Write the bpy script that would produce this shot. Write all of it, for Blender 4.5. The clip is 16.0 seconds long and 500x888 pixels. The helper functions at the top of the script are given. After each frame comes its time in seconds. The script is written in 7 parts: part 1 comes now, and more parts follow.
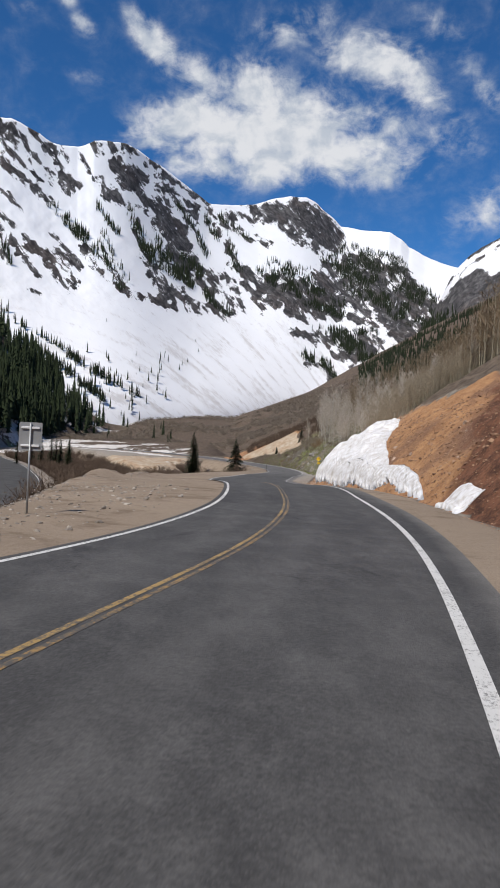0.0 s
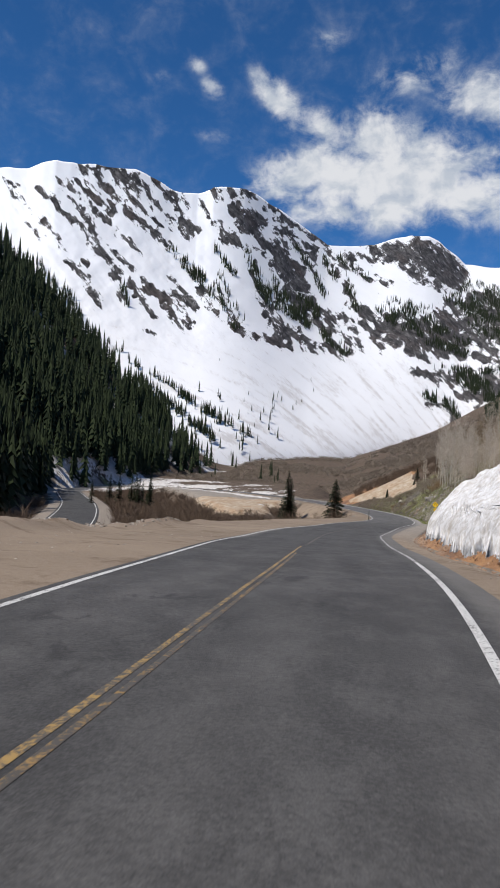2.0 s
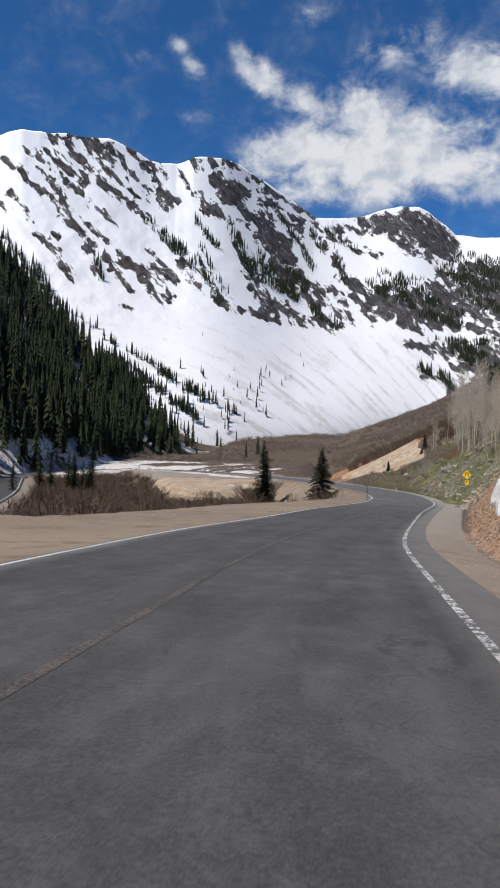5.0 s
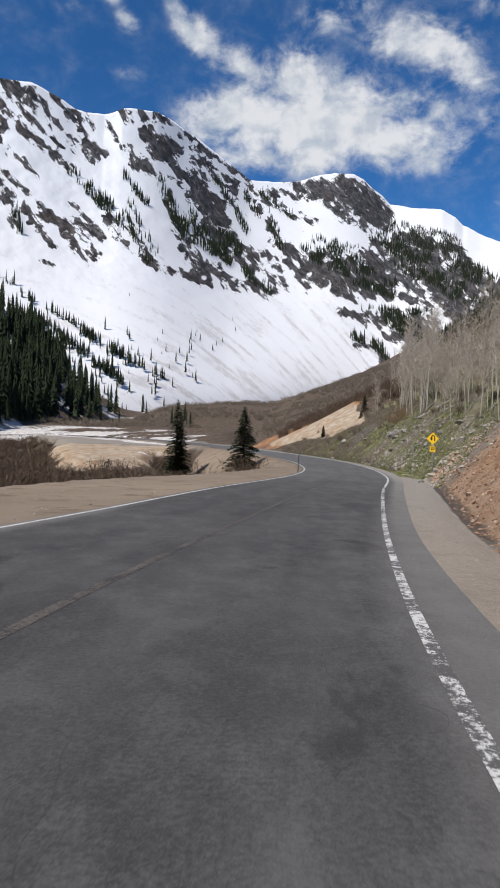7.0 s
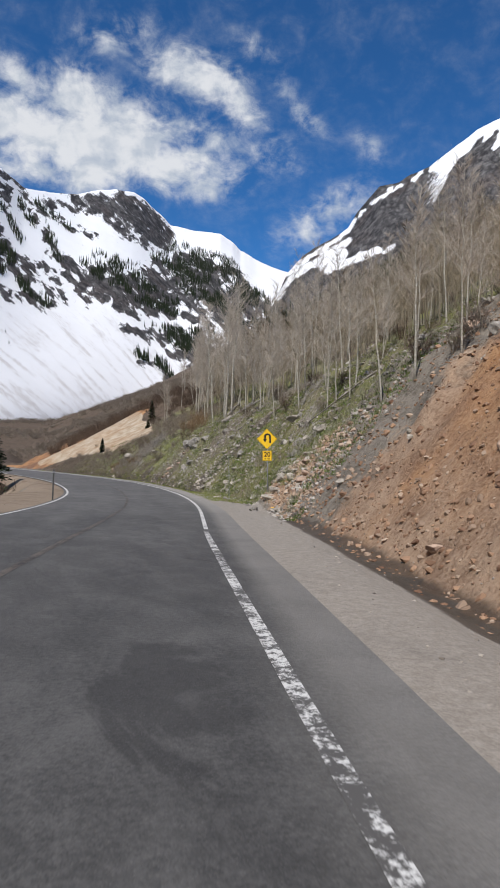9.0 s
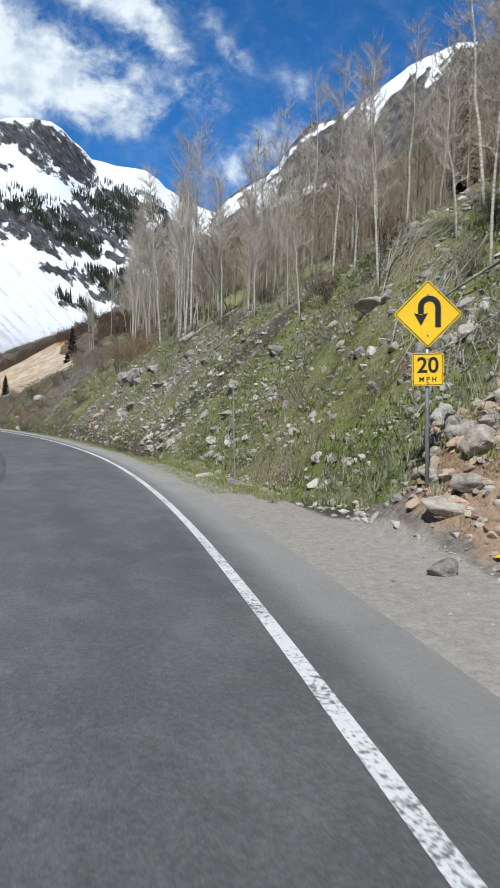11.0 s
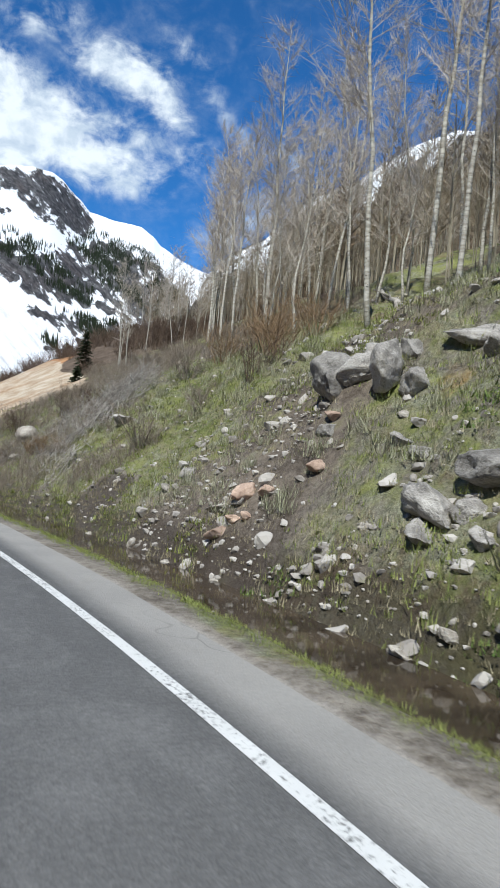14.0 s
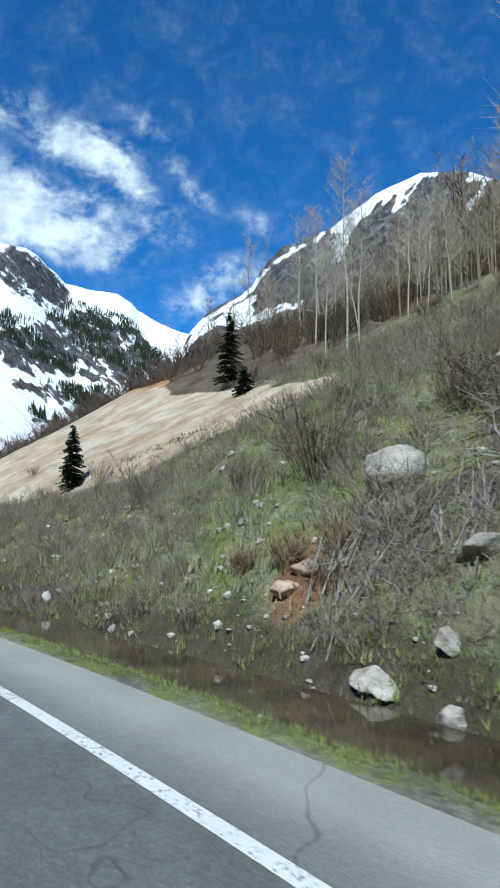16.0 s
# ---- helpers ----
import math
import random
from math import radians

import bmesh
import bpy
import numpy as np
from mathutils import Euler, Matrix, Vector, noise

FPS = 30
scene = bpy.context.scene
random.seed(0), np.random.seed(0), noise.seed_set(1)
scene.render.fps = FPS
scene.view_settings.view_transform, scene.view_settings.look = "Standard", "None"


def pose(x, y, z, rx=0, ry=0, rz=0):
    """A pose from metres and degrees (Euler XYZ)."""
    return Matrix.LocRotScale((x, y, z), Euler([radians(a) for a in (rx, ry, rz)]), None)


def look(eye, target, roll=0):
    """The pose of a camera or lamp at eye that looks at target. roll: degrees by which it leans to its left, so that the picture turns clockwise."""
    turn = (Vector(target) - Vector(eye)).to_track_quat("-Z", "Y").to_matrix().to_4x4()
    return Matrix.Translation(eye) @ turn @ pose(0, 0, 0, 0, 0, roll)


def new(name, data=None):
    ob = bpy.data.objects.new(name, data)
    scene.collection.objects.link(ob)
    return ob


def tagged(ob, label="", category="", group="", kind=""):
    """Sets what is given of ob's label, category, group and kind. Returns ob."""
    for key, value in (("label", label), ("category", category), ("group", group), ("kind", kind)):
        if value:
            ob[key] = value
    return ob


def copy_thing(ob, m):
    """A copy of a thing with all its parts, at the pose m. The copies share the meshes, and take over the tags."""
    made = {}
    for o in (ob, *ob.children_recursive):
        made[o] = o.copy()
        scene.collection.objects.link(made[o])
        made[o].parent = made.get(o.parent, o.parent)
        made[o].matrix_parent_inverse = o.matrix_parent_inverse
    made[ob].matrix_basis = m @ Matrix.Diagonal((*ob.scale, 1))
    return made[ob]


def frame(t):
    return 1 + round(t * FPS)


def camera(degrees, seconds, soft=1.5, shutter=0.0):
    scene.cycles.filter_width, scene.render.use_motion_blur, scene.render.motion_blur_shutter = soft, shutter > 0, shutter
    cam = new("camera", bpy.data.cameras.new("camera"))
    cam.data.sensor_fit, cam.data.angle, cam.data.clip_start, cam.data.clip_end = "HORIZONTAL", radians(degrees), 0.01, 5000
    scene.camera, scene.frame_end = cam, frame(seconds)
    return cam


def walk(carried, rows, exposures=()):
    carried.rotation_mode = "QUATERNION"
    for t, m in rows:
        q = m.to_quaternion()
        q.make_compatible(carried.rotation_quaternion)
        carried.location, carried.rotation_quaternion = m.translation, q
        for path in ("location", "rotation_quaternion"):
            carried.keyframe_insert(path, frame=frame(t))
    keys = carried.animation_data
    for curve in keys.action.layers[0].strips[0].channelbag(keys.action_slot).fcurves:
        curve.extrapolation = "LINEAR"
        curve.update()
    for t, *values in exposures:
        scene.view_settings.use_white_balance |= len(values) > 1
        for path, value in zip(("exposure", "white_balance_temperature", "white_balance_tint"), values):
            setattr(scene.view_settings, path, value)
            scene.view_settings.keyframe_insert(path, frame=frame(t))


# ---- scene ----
# ---------------------------------------------------------------- camera
cam = camera(38.4, 16.0, 1.6, 0.07)


def aimed(x, y, z, yaw, pitch, roll):
    """A camera pose: yaw to the left, pitch up, lean to its left, in degrees."""
    return pose(x, y, z, 90 + pitch, 0, yaw) @ pose(0, 0, 0, 0, 0, roll)


PATH = [
    (0, -0.199, 0.087, 1.500, -1.24, -0.44, 2.91),
    (0.5, 1.197, 6.222, 1.358, 1.29, 0.04, 1.35),
    (1, 2.170, 12.203, 1.167, 4.15, 1.03, 2.60),
    (1.5, 2.962, 18.075, 1.059, 6.73, 2.20, 2.49),
    (2, 3.436, 23.844, 1.016, 8.43, 2.43, 3.67),
    (2.5, 3.616, 29.427, 0.896, 10.98, 2.88, 4.23),
    (3, 3.732, 34.890, 0.795, 10.09, 3.52, 5.18),
    (3.2, 3.751, 37.055, 0.725, 10.61, 3.25, 5.41),
    (5.3, 3.981, 59.382, -0.606, 6.86, 1.04, 0.35),
    (5.5, 4.044, 61.333, -0.687, 6.15, 1.07, -0.70),
    (6, 4.151, 65.847, -0.988, 4.47, 0.86, -0.59),
    (6.5, 4.160, 70.414, -1.110, 3.65, 0.15, 0.37),
    (7, 4.429, 74.864, -1.211, 2.50, -1.24, 2.26),
    (7.5, 4.656, 79.241, -1.476, -3.28, 2.49, 1.72),
    (8, 5.073, 83.780, -1.686, -8.54, 1.44, 1.32),
    (8.5, 5.575, 88.733, -1.866, -11.76, 0.68, 2.73),
    (8.7, 5.848, 90.772, -1.945, -13.44, 0.88, 1.45),
    (10.8, 8.792, 112.067, -2.378, -18.66, -2.47, 2.76),
    (11, 9.067, 114.236, -2.513, -20.20, -3.38, 0.71),
    (11.5, 9.686, 118.873, -2.635, -23.39, -0.86, 4.72),
    (12, 10.055, 123.565, -2.736, -20.72, -2.33, 6.59),
    (12.5, 10.398, 128.463, -2.821, -19.59, -4.51, 7.11),
    (13, 10.667, 133.555, -2.896, -20.07, -3.00, 7.51),
    (13.5, 10.723, 138.727, -2.955, -20.08, -2.41, 7.39),
    (14, 10.557, 143.861, -2.965, -21.97, 1.66, 4.81),
    (14.5, 10.073, 148.936, -2.995, -21.91, 2.35, 1.15),
    (15, 9.449, 154.156, -3.067, -21.96, 4.86, 2.07),
    (15.5, 8.577, 159.505, -3.084, -23.43, 4.50, 1.18),
    (16, 7.535, 164.930, -3.139, -22.75, 6.04, -0.56),
]
# the film brightens and turns a little bluer and greener as the view swings to the hillside
EXPOSURES = [(0.0, 0.0, 6500, 10), (8.7, 0.0, 6450, 10), (11.0, 0.3, 6050, 4), (12.5, 0.42, 6050, 4), (14.5, 0.42, 5950, 3), (16.0, 0.38, 5450, -4)]
walk(cam, [(t, aimed(*row)) for t, *row in PATH], EXPOSURES)

# ---------------------------------------------------------------- sky and sun
SUN = Vector((-0.37, -0.49, 0.79)).normalized()
sun = new("sun", bpy.data.lights.new("sun", "SUN"))
sun.data.energy, sun.data.angle, sun.data.color = 4.4, radians(0.53), (1.0, 0.95, 0.88)
sun.matrix_world = look((0, 0, 60), Vector((0, 0, 60)) - SUN)

world = bpy.data.worlds.new("sky")
scene.world = world
world.use_nodes = True


class Nodes:
    """Short writing for node trees: n(type, inputs by name or number, properties) gives the node's first output."""

    def __init__(self, tree):
        self.tree = tree
        tree.nodes.clear()

    def add(self, kind, inputs=None, operation="", clamp=False, blend="", smooth=False, feature="", named=""):
        node = self.tree.nodes.new("ShaderNode" + kind)
        if operation:
            node.operation = operation
        if clamp:
            node.use_clamp = True
        if blend:
            node.data_type, node.blend_type = "RGBA", blend
        if smooth:
            node.interpolation_type = "SMOOTHSTEP"
        if feature:
            node.feature = feature
        if named:
            node.attribute_name = named
        for key, value in (inputs or {}).items():
            if isinstance(value, bpy.types.NodeSocket):
                self.tree.links.new(value, node.inputs[key])
            else:
                node.inputs[key].default_value = value
        return node

    def n(self, kind, inputs=None, **props):
        node = self.add(kind, inputs, **props)
        return node.outputs[0] if node.outputs else node

    def math(self, op, a, b=0.0, c=0.0, clamp=False):
        return self.n("Math", {0: a, 1: b, 2: c}, operation=op, clamp=clamp)

    def mix(self, fac, a, b, blend="MIX"):
        node = self.add("Mix", blend=blend)
        for sock, value in ((node.inputs[0], fac), (node.inputs[6], a), (node.inputs[7], b)):
            if isinstance(value, bpy.types.NodeSocket):
                self.tree.links.new(value, sock)
            else:
                sock.default_value = (*value, 1) if isinstance(value, tuple) and len(value) == 3 else value
        return node.outputs[2]

    def ramp(self, value, lo, hi, to_lo=0.0, to_hi=1.0):
        return self.n("MapRange", {0: value, 1: lo, 2: hi, 3: to_lo, 4: to_hi}, smooth=True)

    def noise(self, vector, scale, detail=4.0, rough=0.55, warp=0.0):
        return self.n("TexNoise", {"Vector": vector, "Scale": scale, "Detail": detail, "Roughness": rough, "Distortion": warp})


w = Nodes(world.node_tree)
sky_node = w.add("TexSky")
sky_node.sky_type, sky_node.sun_disc = "NISHITA", False
sky_node.sun_elevation, sky_node.sun_rotation = math.asin(SUN.z), math.atan2(SUN.x, SUN.y)
sky_node.altitude, sky_node.air_density, sky_node.dust_density, sky_node.ozone_density = 3000.0, 1.0, 0.3, 2.2
sky = sky_node.outputs[0]
way = w.n("TexCoord")
split = w.add("SeparateXYZ", {0: way})
azimuth = w.math("MULTIPLY", w.math("ARCTAN2", split.outputs[0], split.outputs[1]), 57.2958)
height = w.math("MULTIPLY", w.math("ARCSINE", split.outputs[2]), 57.2958)


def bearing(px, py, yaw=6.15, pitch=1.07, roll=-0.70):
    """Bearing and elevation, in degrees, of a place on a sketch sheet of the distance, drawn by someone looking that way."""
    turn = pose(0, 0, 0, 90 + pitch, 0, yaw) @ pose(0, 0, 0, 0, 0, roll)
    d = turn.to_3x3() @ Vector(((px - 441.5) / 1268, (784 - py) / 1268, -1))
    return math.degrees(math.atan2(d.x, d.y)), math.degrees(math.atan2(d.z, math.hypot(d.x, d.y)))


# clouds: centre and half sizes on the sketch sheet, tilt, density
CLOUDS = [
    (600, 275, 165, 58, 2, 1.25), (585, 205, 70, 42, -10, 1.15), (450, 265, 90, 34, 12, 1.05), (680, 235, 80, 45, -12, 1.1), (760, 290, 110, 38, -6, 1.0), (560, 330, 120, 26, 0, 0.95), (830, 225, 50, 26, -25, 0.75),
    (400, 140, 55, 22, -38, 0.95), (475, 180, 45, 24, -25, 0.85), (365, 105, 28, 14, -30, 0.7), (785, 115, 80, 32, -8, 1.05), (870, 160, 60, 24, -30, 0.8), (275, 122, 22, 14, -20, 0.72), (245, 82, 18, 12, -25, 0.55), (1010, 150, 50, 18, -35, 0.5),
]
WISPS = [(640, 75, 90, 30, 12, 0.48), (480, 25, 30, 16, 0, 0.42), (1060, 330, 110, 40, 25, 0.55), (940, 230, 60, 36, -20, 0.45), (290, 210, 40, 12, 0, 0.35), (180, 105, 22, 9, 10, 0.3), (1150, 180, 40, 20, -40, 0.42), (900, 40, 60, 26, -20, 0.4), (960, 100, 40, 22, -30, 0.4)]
cloud = None
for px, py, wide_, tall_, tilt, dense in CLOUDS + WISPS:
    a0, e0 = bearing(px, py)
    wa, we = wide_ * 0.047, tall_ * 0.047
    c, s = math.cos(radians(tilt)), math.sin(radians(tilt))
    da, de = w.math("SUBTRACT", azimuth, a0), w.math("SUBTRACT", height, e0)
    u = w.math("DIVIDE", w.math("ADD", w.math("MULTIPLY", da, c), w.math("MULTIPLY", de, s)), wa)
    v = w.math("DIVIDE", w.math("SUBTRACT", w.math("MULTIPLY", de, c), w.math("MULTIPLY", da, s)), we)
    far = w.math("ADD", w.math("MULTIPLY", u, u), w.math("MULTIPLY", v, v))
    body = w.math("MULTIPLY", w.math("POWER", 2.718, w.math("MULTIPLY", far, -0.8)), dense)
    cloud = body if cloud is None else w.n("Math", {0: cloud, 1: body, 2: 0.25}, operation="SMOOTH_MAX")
flat = w.n("CombineXYZ", {0: azimuth, 1: w.math("MULTIPLY", height, 1.35), 2: 0.0})
billow = w.noise(flat, 0.30, 7.0, 0.58, 0.5)
wisp = w.noise(flat, 1.1, 6.0, 0.62, 0.3)
puff = w.math("ADD", w.math("MULTIPLY", w.math("SUBTRACT", billow, 0.5), 1.9), w.math("MULTIPLY", w.math("SUBTRACT", wisp, 0.5), 0.75))
field = w.math("ADD", cloud, w.math("MULTIPLY", puff, w.ramp(cloud, 0.04, 0.5, 0.10, 1.0)))
cover = w.ramp(field, 0.10, 1.06)
# thick parts are white where they bulge, blue-grey between and towards their flat bases
shade = w.ramp(w.math("ADD", w.noise(flat, 0.42, 5.0, 0.55, 0.3), w.math("MULTIPLY", w.math("SUBTRACT", field, 0.9), 0.12)), 0.34, 0.62)
sky_blue = w.mix(1.0, sky, (0.34, 0.83, 1.24), "MULTIPLY")
white = w.mix(shade, (5.7, 6.2, 6.9), (8.3, 8.4, 8.6))
w.n("OutputWorld", {0: w.n("Background", {0: w.mix(w.math("MULTIPLY", cover, 0.93), sky_blue, white), 1: 0.095})})

# ---------------------------------------------------------------- materials
def material(name, rough=0.8, spec=0.3):
    """A new material: its node writer and the principled node."""
    m = bpy.data.materials.new(name)
    m.use_nodes = True
    k = Nodes(m.node_tree)
    p = k.add("BsdfPrincipled", {"Roughness": rough, "Specular IOR Level": spec})
    k.n("OutputMaterial", {0: p.outputs[0]})
    return m, k, p


def join(k, p, key, value):
    k.tree.links.new(value, p.inputs[key])


def relief(k, p, value, strength, distance, by=None):
    if by is not None:
        value = k.math("MULTIPLY", value, by)
    join(k, p, "Normal", k.n("Bump", {"Strength": strength, "Distance": distance, "Height": value}))


def mottled(name, dark, light, scale, rough=0.85, spec=0.2, fine=12.0, bump=0.4, depth=0.02, per=0.25):
    """A plain natural surface: two scales of noise between two colours, and a small shift for each object."""
    m, k, p = material(name, rough, spec)
    at = k.add("TexCoord").outputs["Object"]
    coarse, grain = k.noise(at, scale, 5.0, 0.6), k.noise(at, scale * fine, 4.0, 0.6)
    f = k.ramp(k.math("ADD", k.math("MULTIPLY", coarse, 0.65), k.math("MULTIPLY", grain, 0.35)), 0.33, 0.67)
    each = k.add("ObjectInfo").outputs["Random"]
    colour = k.mix(f, dark, light)
    colour = k.mix(1.0, colour, k.n("CombineColor", {i: k.math("MULTIPLY_ADD", each, per, 1 - per / 2) for i in range(3)}), "MULTIPLY")
    join(k, p, "Base Color", colour)
    relief(k, p, k.math("ADD", coarse, k.math("MULTIPLY", grain, 0.5)), bump, depth)
    return m


def island(name, dark, light, rough=0.85, spec=0.2, scale=3.0, thin=0.0):
    """For many joined pieces: each loose piece takes its own shade."""
    m, k, p = material(name, rough, spec)
    each = k.add("NewGeometry").outputs["Random Per Island"]
    grain = k.noise(k.add("TexCoord").outputs["Object"], scale, 4.0, 0.6)
    join(k, p, "Base Color", k.mix(k.math("ADD", k.math("MULTIPLY", each, 0.7), k.math("MULTIPLY", grain, 0.3)), dark, light))
    if thin:
        p.inputs["Subsurface Weight"].default_value = 0.0
    return m


def make_asphalt():
    m, k, p = material("asphalt", 0.82, 0.3)
    at = k.add("TexCoord").outputs["Object"]
    lane = k.add("Attribute", named="lane").outputs["Fac"]
    stretch = k.n("Mapping", {0: at, 3: (1.0, 0.12, 1.0)})
    patches = k.ramp(k.noise(at, 0.22, 5.0, 0.6, 0.6), 0.35, 0.68)
    streaks = k.noise(stretch, 1.6, 5.0, 0.6)
    grain = k.noise(at, 26.0, 5.0, 0.75)
    stones = k.n("TexVoronoi", {"Vector": at, "Scale": 55.0})
    f = k.math("ADD", k.math("MULTIPLY", patches, 0.10), k.math("MULTIPLY", streaks, 0.22))
    f = k.math("ADD", f, k.math("MULTIPLY", grain, 0.74))
    blots = k.ramp(k.noise(k.n("Mapping", {0: at, 3: (1.0, 0.55, 1.0)}), 1.9, 7.0, 0.72, 0.2), 0.40, 0.66)
    f = k.math("ADD", f, k.math("MULTIPLY", k.math("SUBTRACT", blots, 0.5), 0.13))
    colour = k.mix(k.ramp(f, 0.30, 0.82), (0.036, 0.0352, 0.0348), (0.116, 0.112, 0.1075))
    track = k.add("Attribute", named="track").outputs["Fac"]
    colour = k.mix(k.math("MULTIPLY", track, k.math("MULTIPLY_ADD", grain, 0.22, 0.08)), colour, (0.133, 0.127, 0.121))
    sealed = k.math("MULTIPLY", k.ramp(k.noise(k.n("Mapping", {0: at, 3: (1.0, 0.4, 1.0)}), 0.75, 7.0, 0.68, 0.5), 0.595, 0.66), 0.62)
    colour = k.mix(sealed, colour, (0.030, 0.029, 0.029))
    # further along the road it turns paler; worn edge beyond the line is greyer and paler
    far_pale = k.add("Attribute", named="far_pale").outputs["Fac"]
    colour = k.mix(k.math("MULTIPLY", far_pale, 0.55), colour, k.mix(k.ramp(f, 0.34, 0.78), (0.120, 0.116, 0.112), (0.205, 0.198, 0.19)))
    edge = k.math("MULTIPLY", lane, k.ramp(k.noise(at, 0.9, 5.0, 0.6), 0.2, 0.7, 0.72, 1.0))
    colour = k.mix(edge, colour, k.mix(grain, (0.235, 0.220, 0.200), (0.37, 0.347, 0.315)))
    colour = k.mix(k.ramp(stones, 0.0, 0.35, 0.35, 0.0), colour, (0.20, 0.19, 0.18))
    # sealed cracks
    crack = k.n("TexVoronoi", {"Vector": k.n("Mapping", {0: k.n("VectorMath", {0: at, 1: k.n("TexNoise", {"Vector": at, "Scale": 0.7})}, operation="ADD"), 3: (0.30, 0.12, 1.0)}), "Scale": 1.0}, feature="DISTANCE_TO_EDGE")
    colour = k.mix(k.math("MULTIPLY", k.ramp(crack, 0.0, 0.0035, 0.42, 0.0), k.ramp(k.noise(at, 0.13, 2.0), 0.50, 0.62)), colour, (0.022, 0.021, 0.021))
    join(k, p, "Base Color", colour)
    relief(k, p, k.math("ADD", k.math("MULTIPLY", grain, 0.6), k.math("MULTIPLY", stones, 0.6)), 0.5, 0.012)
    return m


def make_paint(name, colour, worn, wear, coarse=0.16):
    m, k, p = material(name, 0.7, 0.3)
    at = k.add("TexCoord").outputs["Object"]
    chips = k.math("ADD", k.math("MULTIPLY", k.noise(at, 30.0, 5.0, 0.7), 0.78 - coarse), k.math("ADD", k.math("MULTIPLY", k.noise(at, 8.0, 5.0, 0.65), coarse), k.math("MULTIPLY", k.noise(at, 0.9, 3.0, 0.6), 0.22)))
    gone = k.ramp(chips, wear - 0.035, wear + 0.035)
    tone = k.mix(k.noise(at, 3.0, 5.0), tuple(c * 0.78 for c in colour), colour)
    join(k, p, "Base Color", k.mix(gone, tone, worn))
    relief(k, p, chips, 0.3, 0.006)
    return m


def make_ground():
    """The ground: its cover is told by what lies where (gravel, cut soil, grass, brush, snow, wet)."""
    m, k, p = material("ground", 0.95, 0.12)
    at = k.add("TexCoord").outputs["Object"]
    part = {n: k.add("Attribute", named=n).outputs["Fac"] for n in ("gravel", "soil", "grass", "brush", "snow", "wet", "pale", "tan", "rust")}
    big, mid, fine = k.noise(at, 0.09, 5.0, 0.6, 0.3), k.noise(at, 0.9, 6.0, 0.65, 0.3), k.noise(at, 9.0, 6.0, 0.7)
    tiny = k.noise(at, 42.0, 4.0, 0.75)
    mott = k.ramp(k.math("ADD", k.math("MULTIPLY", mid, 0.6), k.math("MULTIPLY", fine, 0.4)), 0.36, 0.64)
    speck = k.ramp(k.math("ADD", k.math("MULTIPLY", fine, 0.45), k.math("MULTIPLY", tiny, 0.55)), 0.38, 0.64)
    # rubble and dry litter
    colour = k.mix(mott, (0.095, 0.077, 0.060), (0.270, 0.235, 0.193))
    colour = k.mix(k.math("MULTIPLY", speck, 0.32), colour, (0.38, 0.355, 0.31))
    brush = k.mix(mott, (0.058, 0.043, 0.033), (0.165, 0.124, 0.092))
    colour = k.mix(part["brush"], colour, brush)
    green = k.mix(mott, (0.082, 0.098, 0.030), (0.235, 0.240, 0.086))
    green = k.mix(k.ramp(k.noise(at, 0.35, 5.0, 0.65, 0.4), 0.46, 0.63), green, k.mix(speck, (0.12, 0.105, 0.06), (0.33, 0.29, 0.19)))
    green = k.mix(k.math("MULTIPLY", k.ramp(k.noise(at, 0.65, 6.0, 0.7, 0.6), 0.52, 0.64), 0.85), green, k.mix(mott, (0.055, 0.040, 0.028), (0.185, 0.130, 0.085)))
    sage = k.mix(speck, (0.105, 0.105, 0.068), (0.31, 0.305, 0.205))
    green = k.mix(k.ramp(k.noise(at, 1.4, 6.0, 0.7, 0.5), 0.44, 0.62), green, k.mix(k.ramp(part["grass"], 0.82, 1.05), sage, green))
    edge = k.math("ADD", part["grass"], k.math("MULTIPLY", k.math("SUBTRACT", mid, 0.5), 1.3))
    colour = k.mix(k.ramp(edge, 0.38, 0.62), colour, green)
    ochre = k.mix(mott, (0.25, 0.115, 0.052), (0.47, 0.255, 0.120))
    ochre = k.mix(k.ramp(big, 0.46, 0.62), ochre, k.mix(speck, (0.105, 0.050, 0.034), (0.26, 0.135, 0.085)))
    ochre = k.mix(k.math("MULTIPLY", speck, 0.30), ochre, (0.44, 0.32, 0.21))
    dusty = k.mix(mott, (0.19, 0.112, 0.070), (0.42, 0.285, 0.190))
    dusty = k.mix(k.math("MULTIPLY", speck, 0.4), dusty, (0.48, 0.38, 0.285))
    ochre = k.mix(k.ramp(k.math("ADD", part["tan"], k.math("MULTIPLY", k.math("SUBTRACT", big, 0.5), 1.2)), 0.35, 0.65), ochre, dusty)
    rusty = k.mix(mott, (0.055, 0.030, 0.022), (0.225, 0.105, 0.062))
    ochre = k.mix(k.ramp(k.math("ADD", part["rust"], k.math("MULTIPLY", k.math("SUBTRACT", mid, 0.5), 1.2)), 0.35, 0.65), ochre, rusty)
    colour = k.mix(k.ramp(k.math("ADD", part["soil"], k.math("MULTIPLY", k.math("SUBTRACT", mid, 0.5), 0.8)), 0.35, 0.6), colour, ochre)
    cream = k.mix(mott, (0.33, 0.235, 0.150), (0.56, 0.485, 0.385))
    cream = k.mix(k.math("MULTIPLY", k.ramp(k.noise(k.n("Mapping", {0: at, 3: (1.0, 0.7, 1.0)}), 0.30, 7.0, 0.7, 0.2), 0.42, 0.68), 0.75), cream, k.mix(mott, (0.27, 0.155, 0.080), (0.47, 0.325, 0.20)))
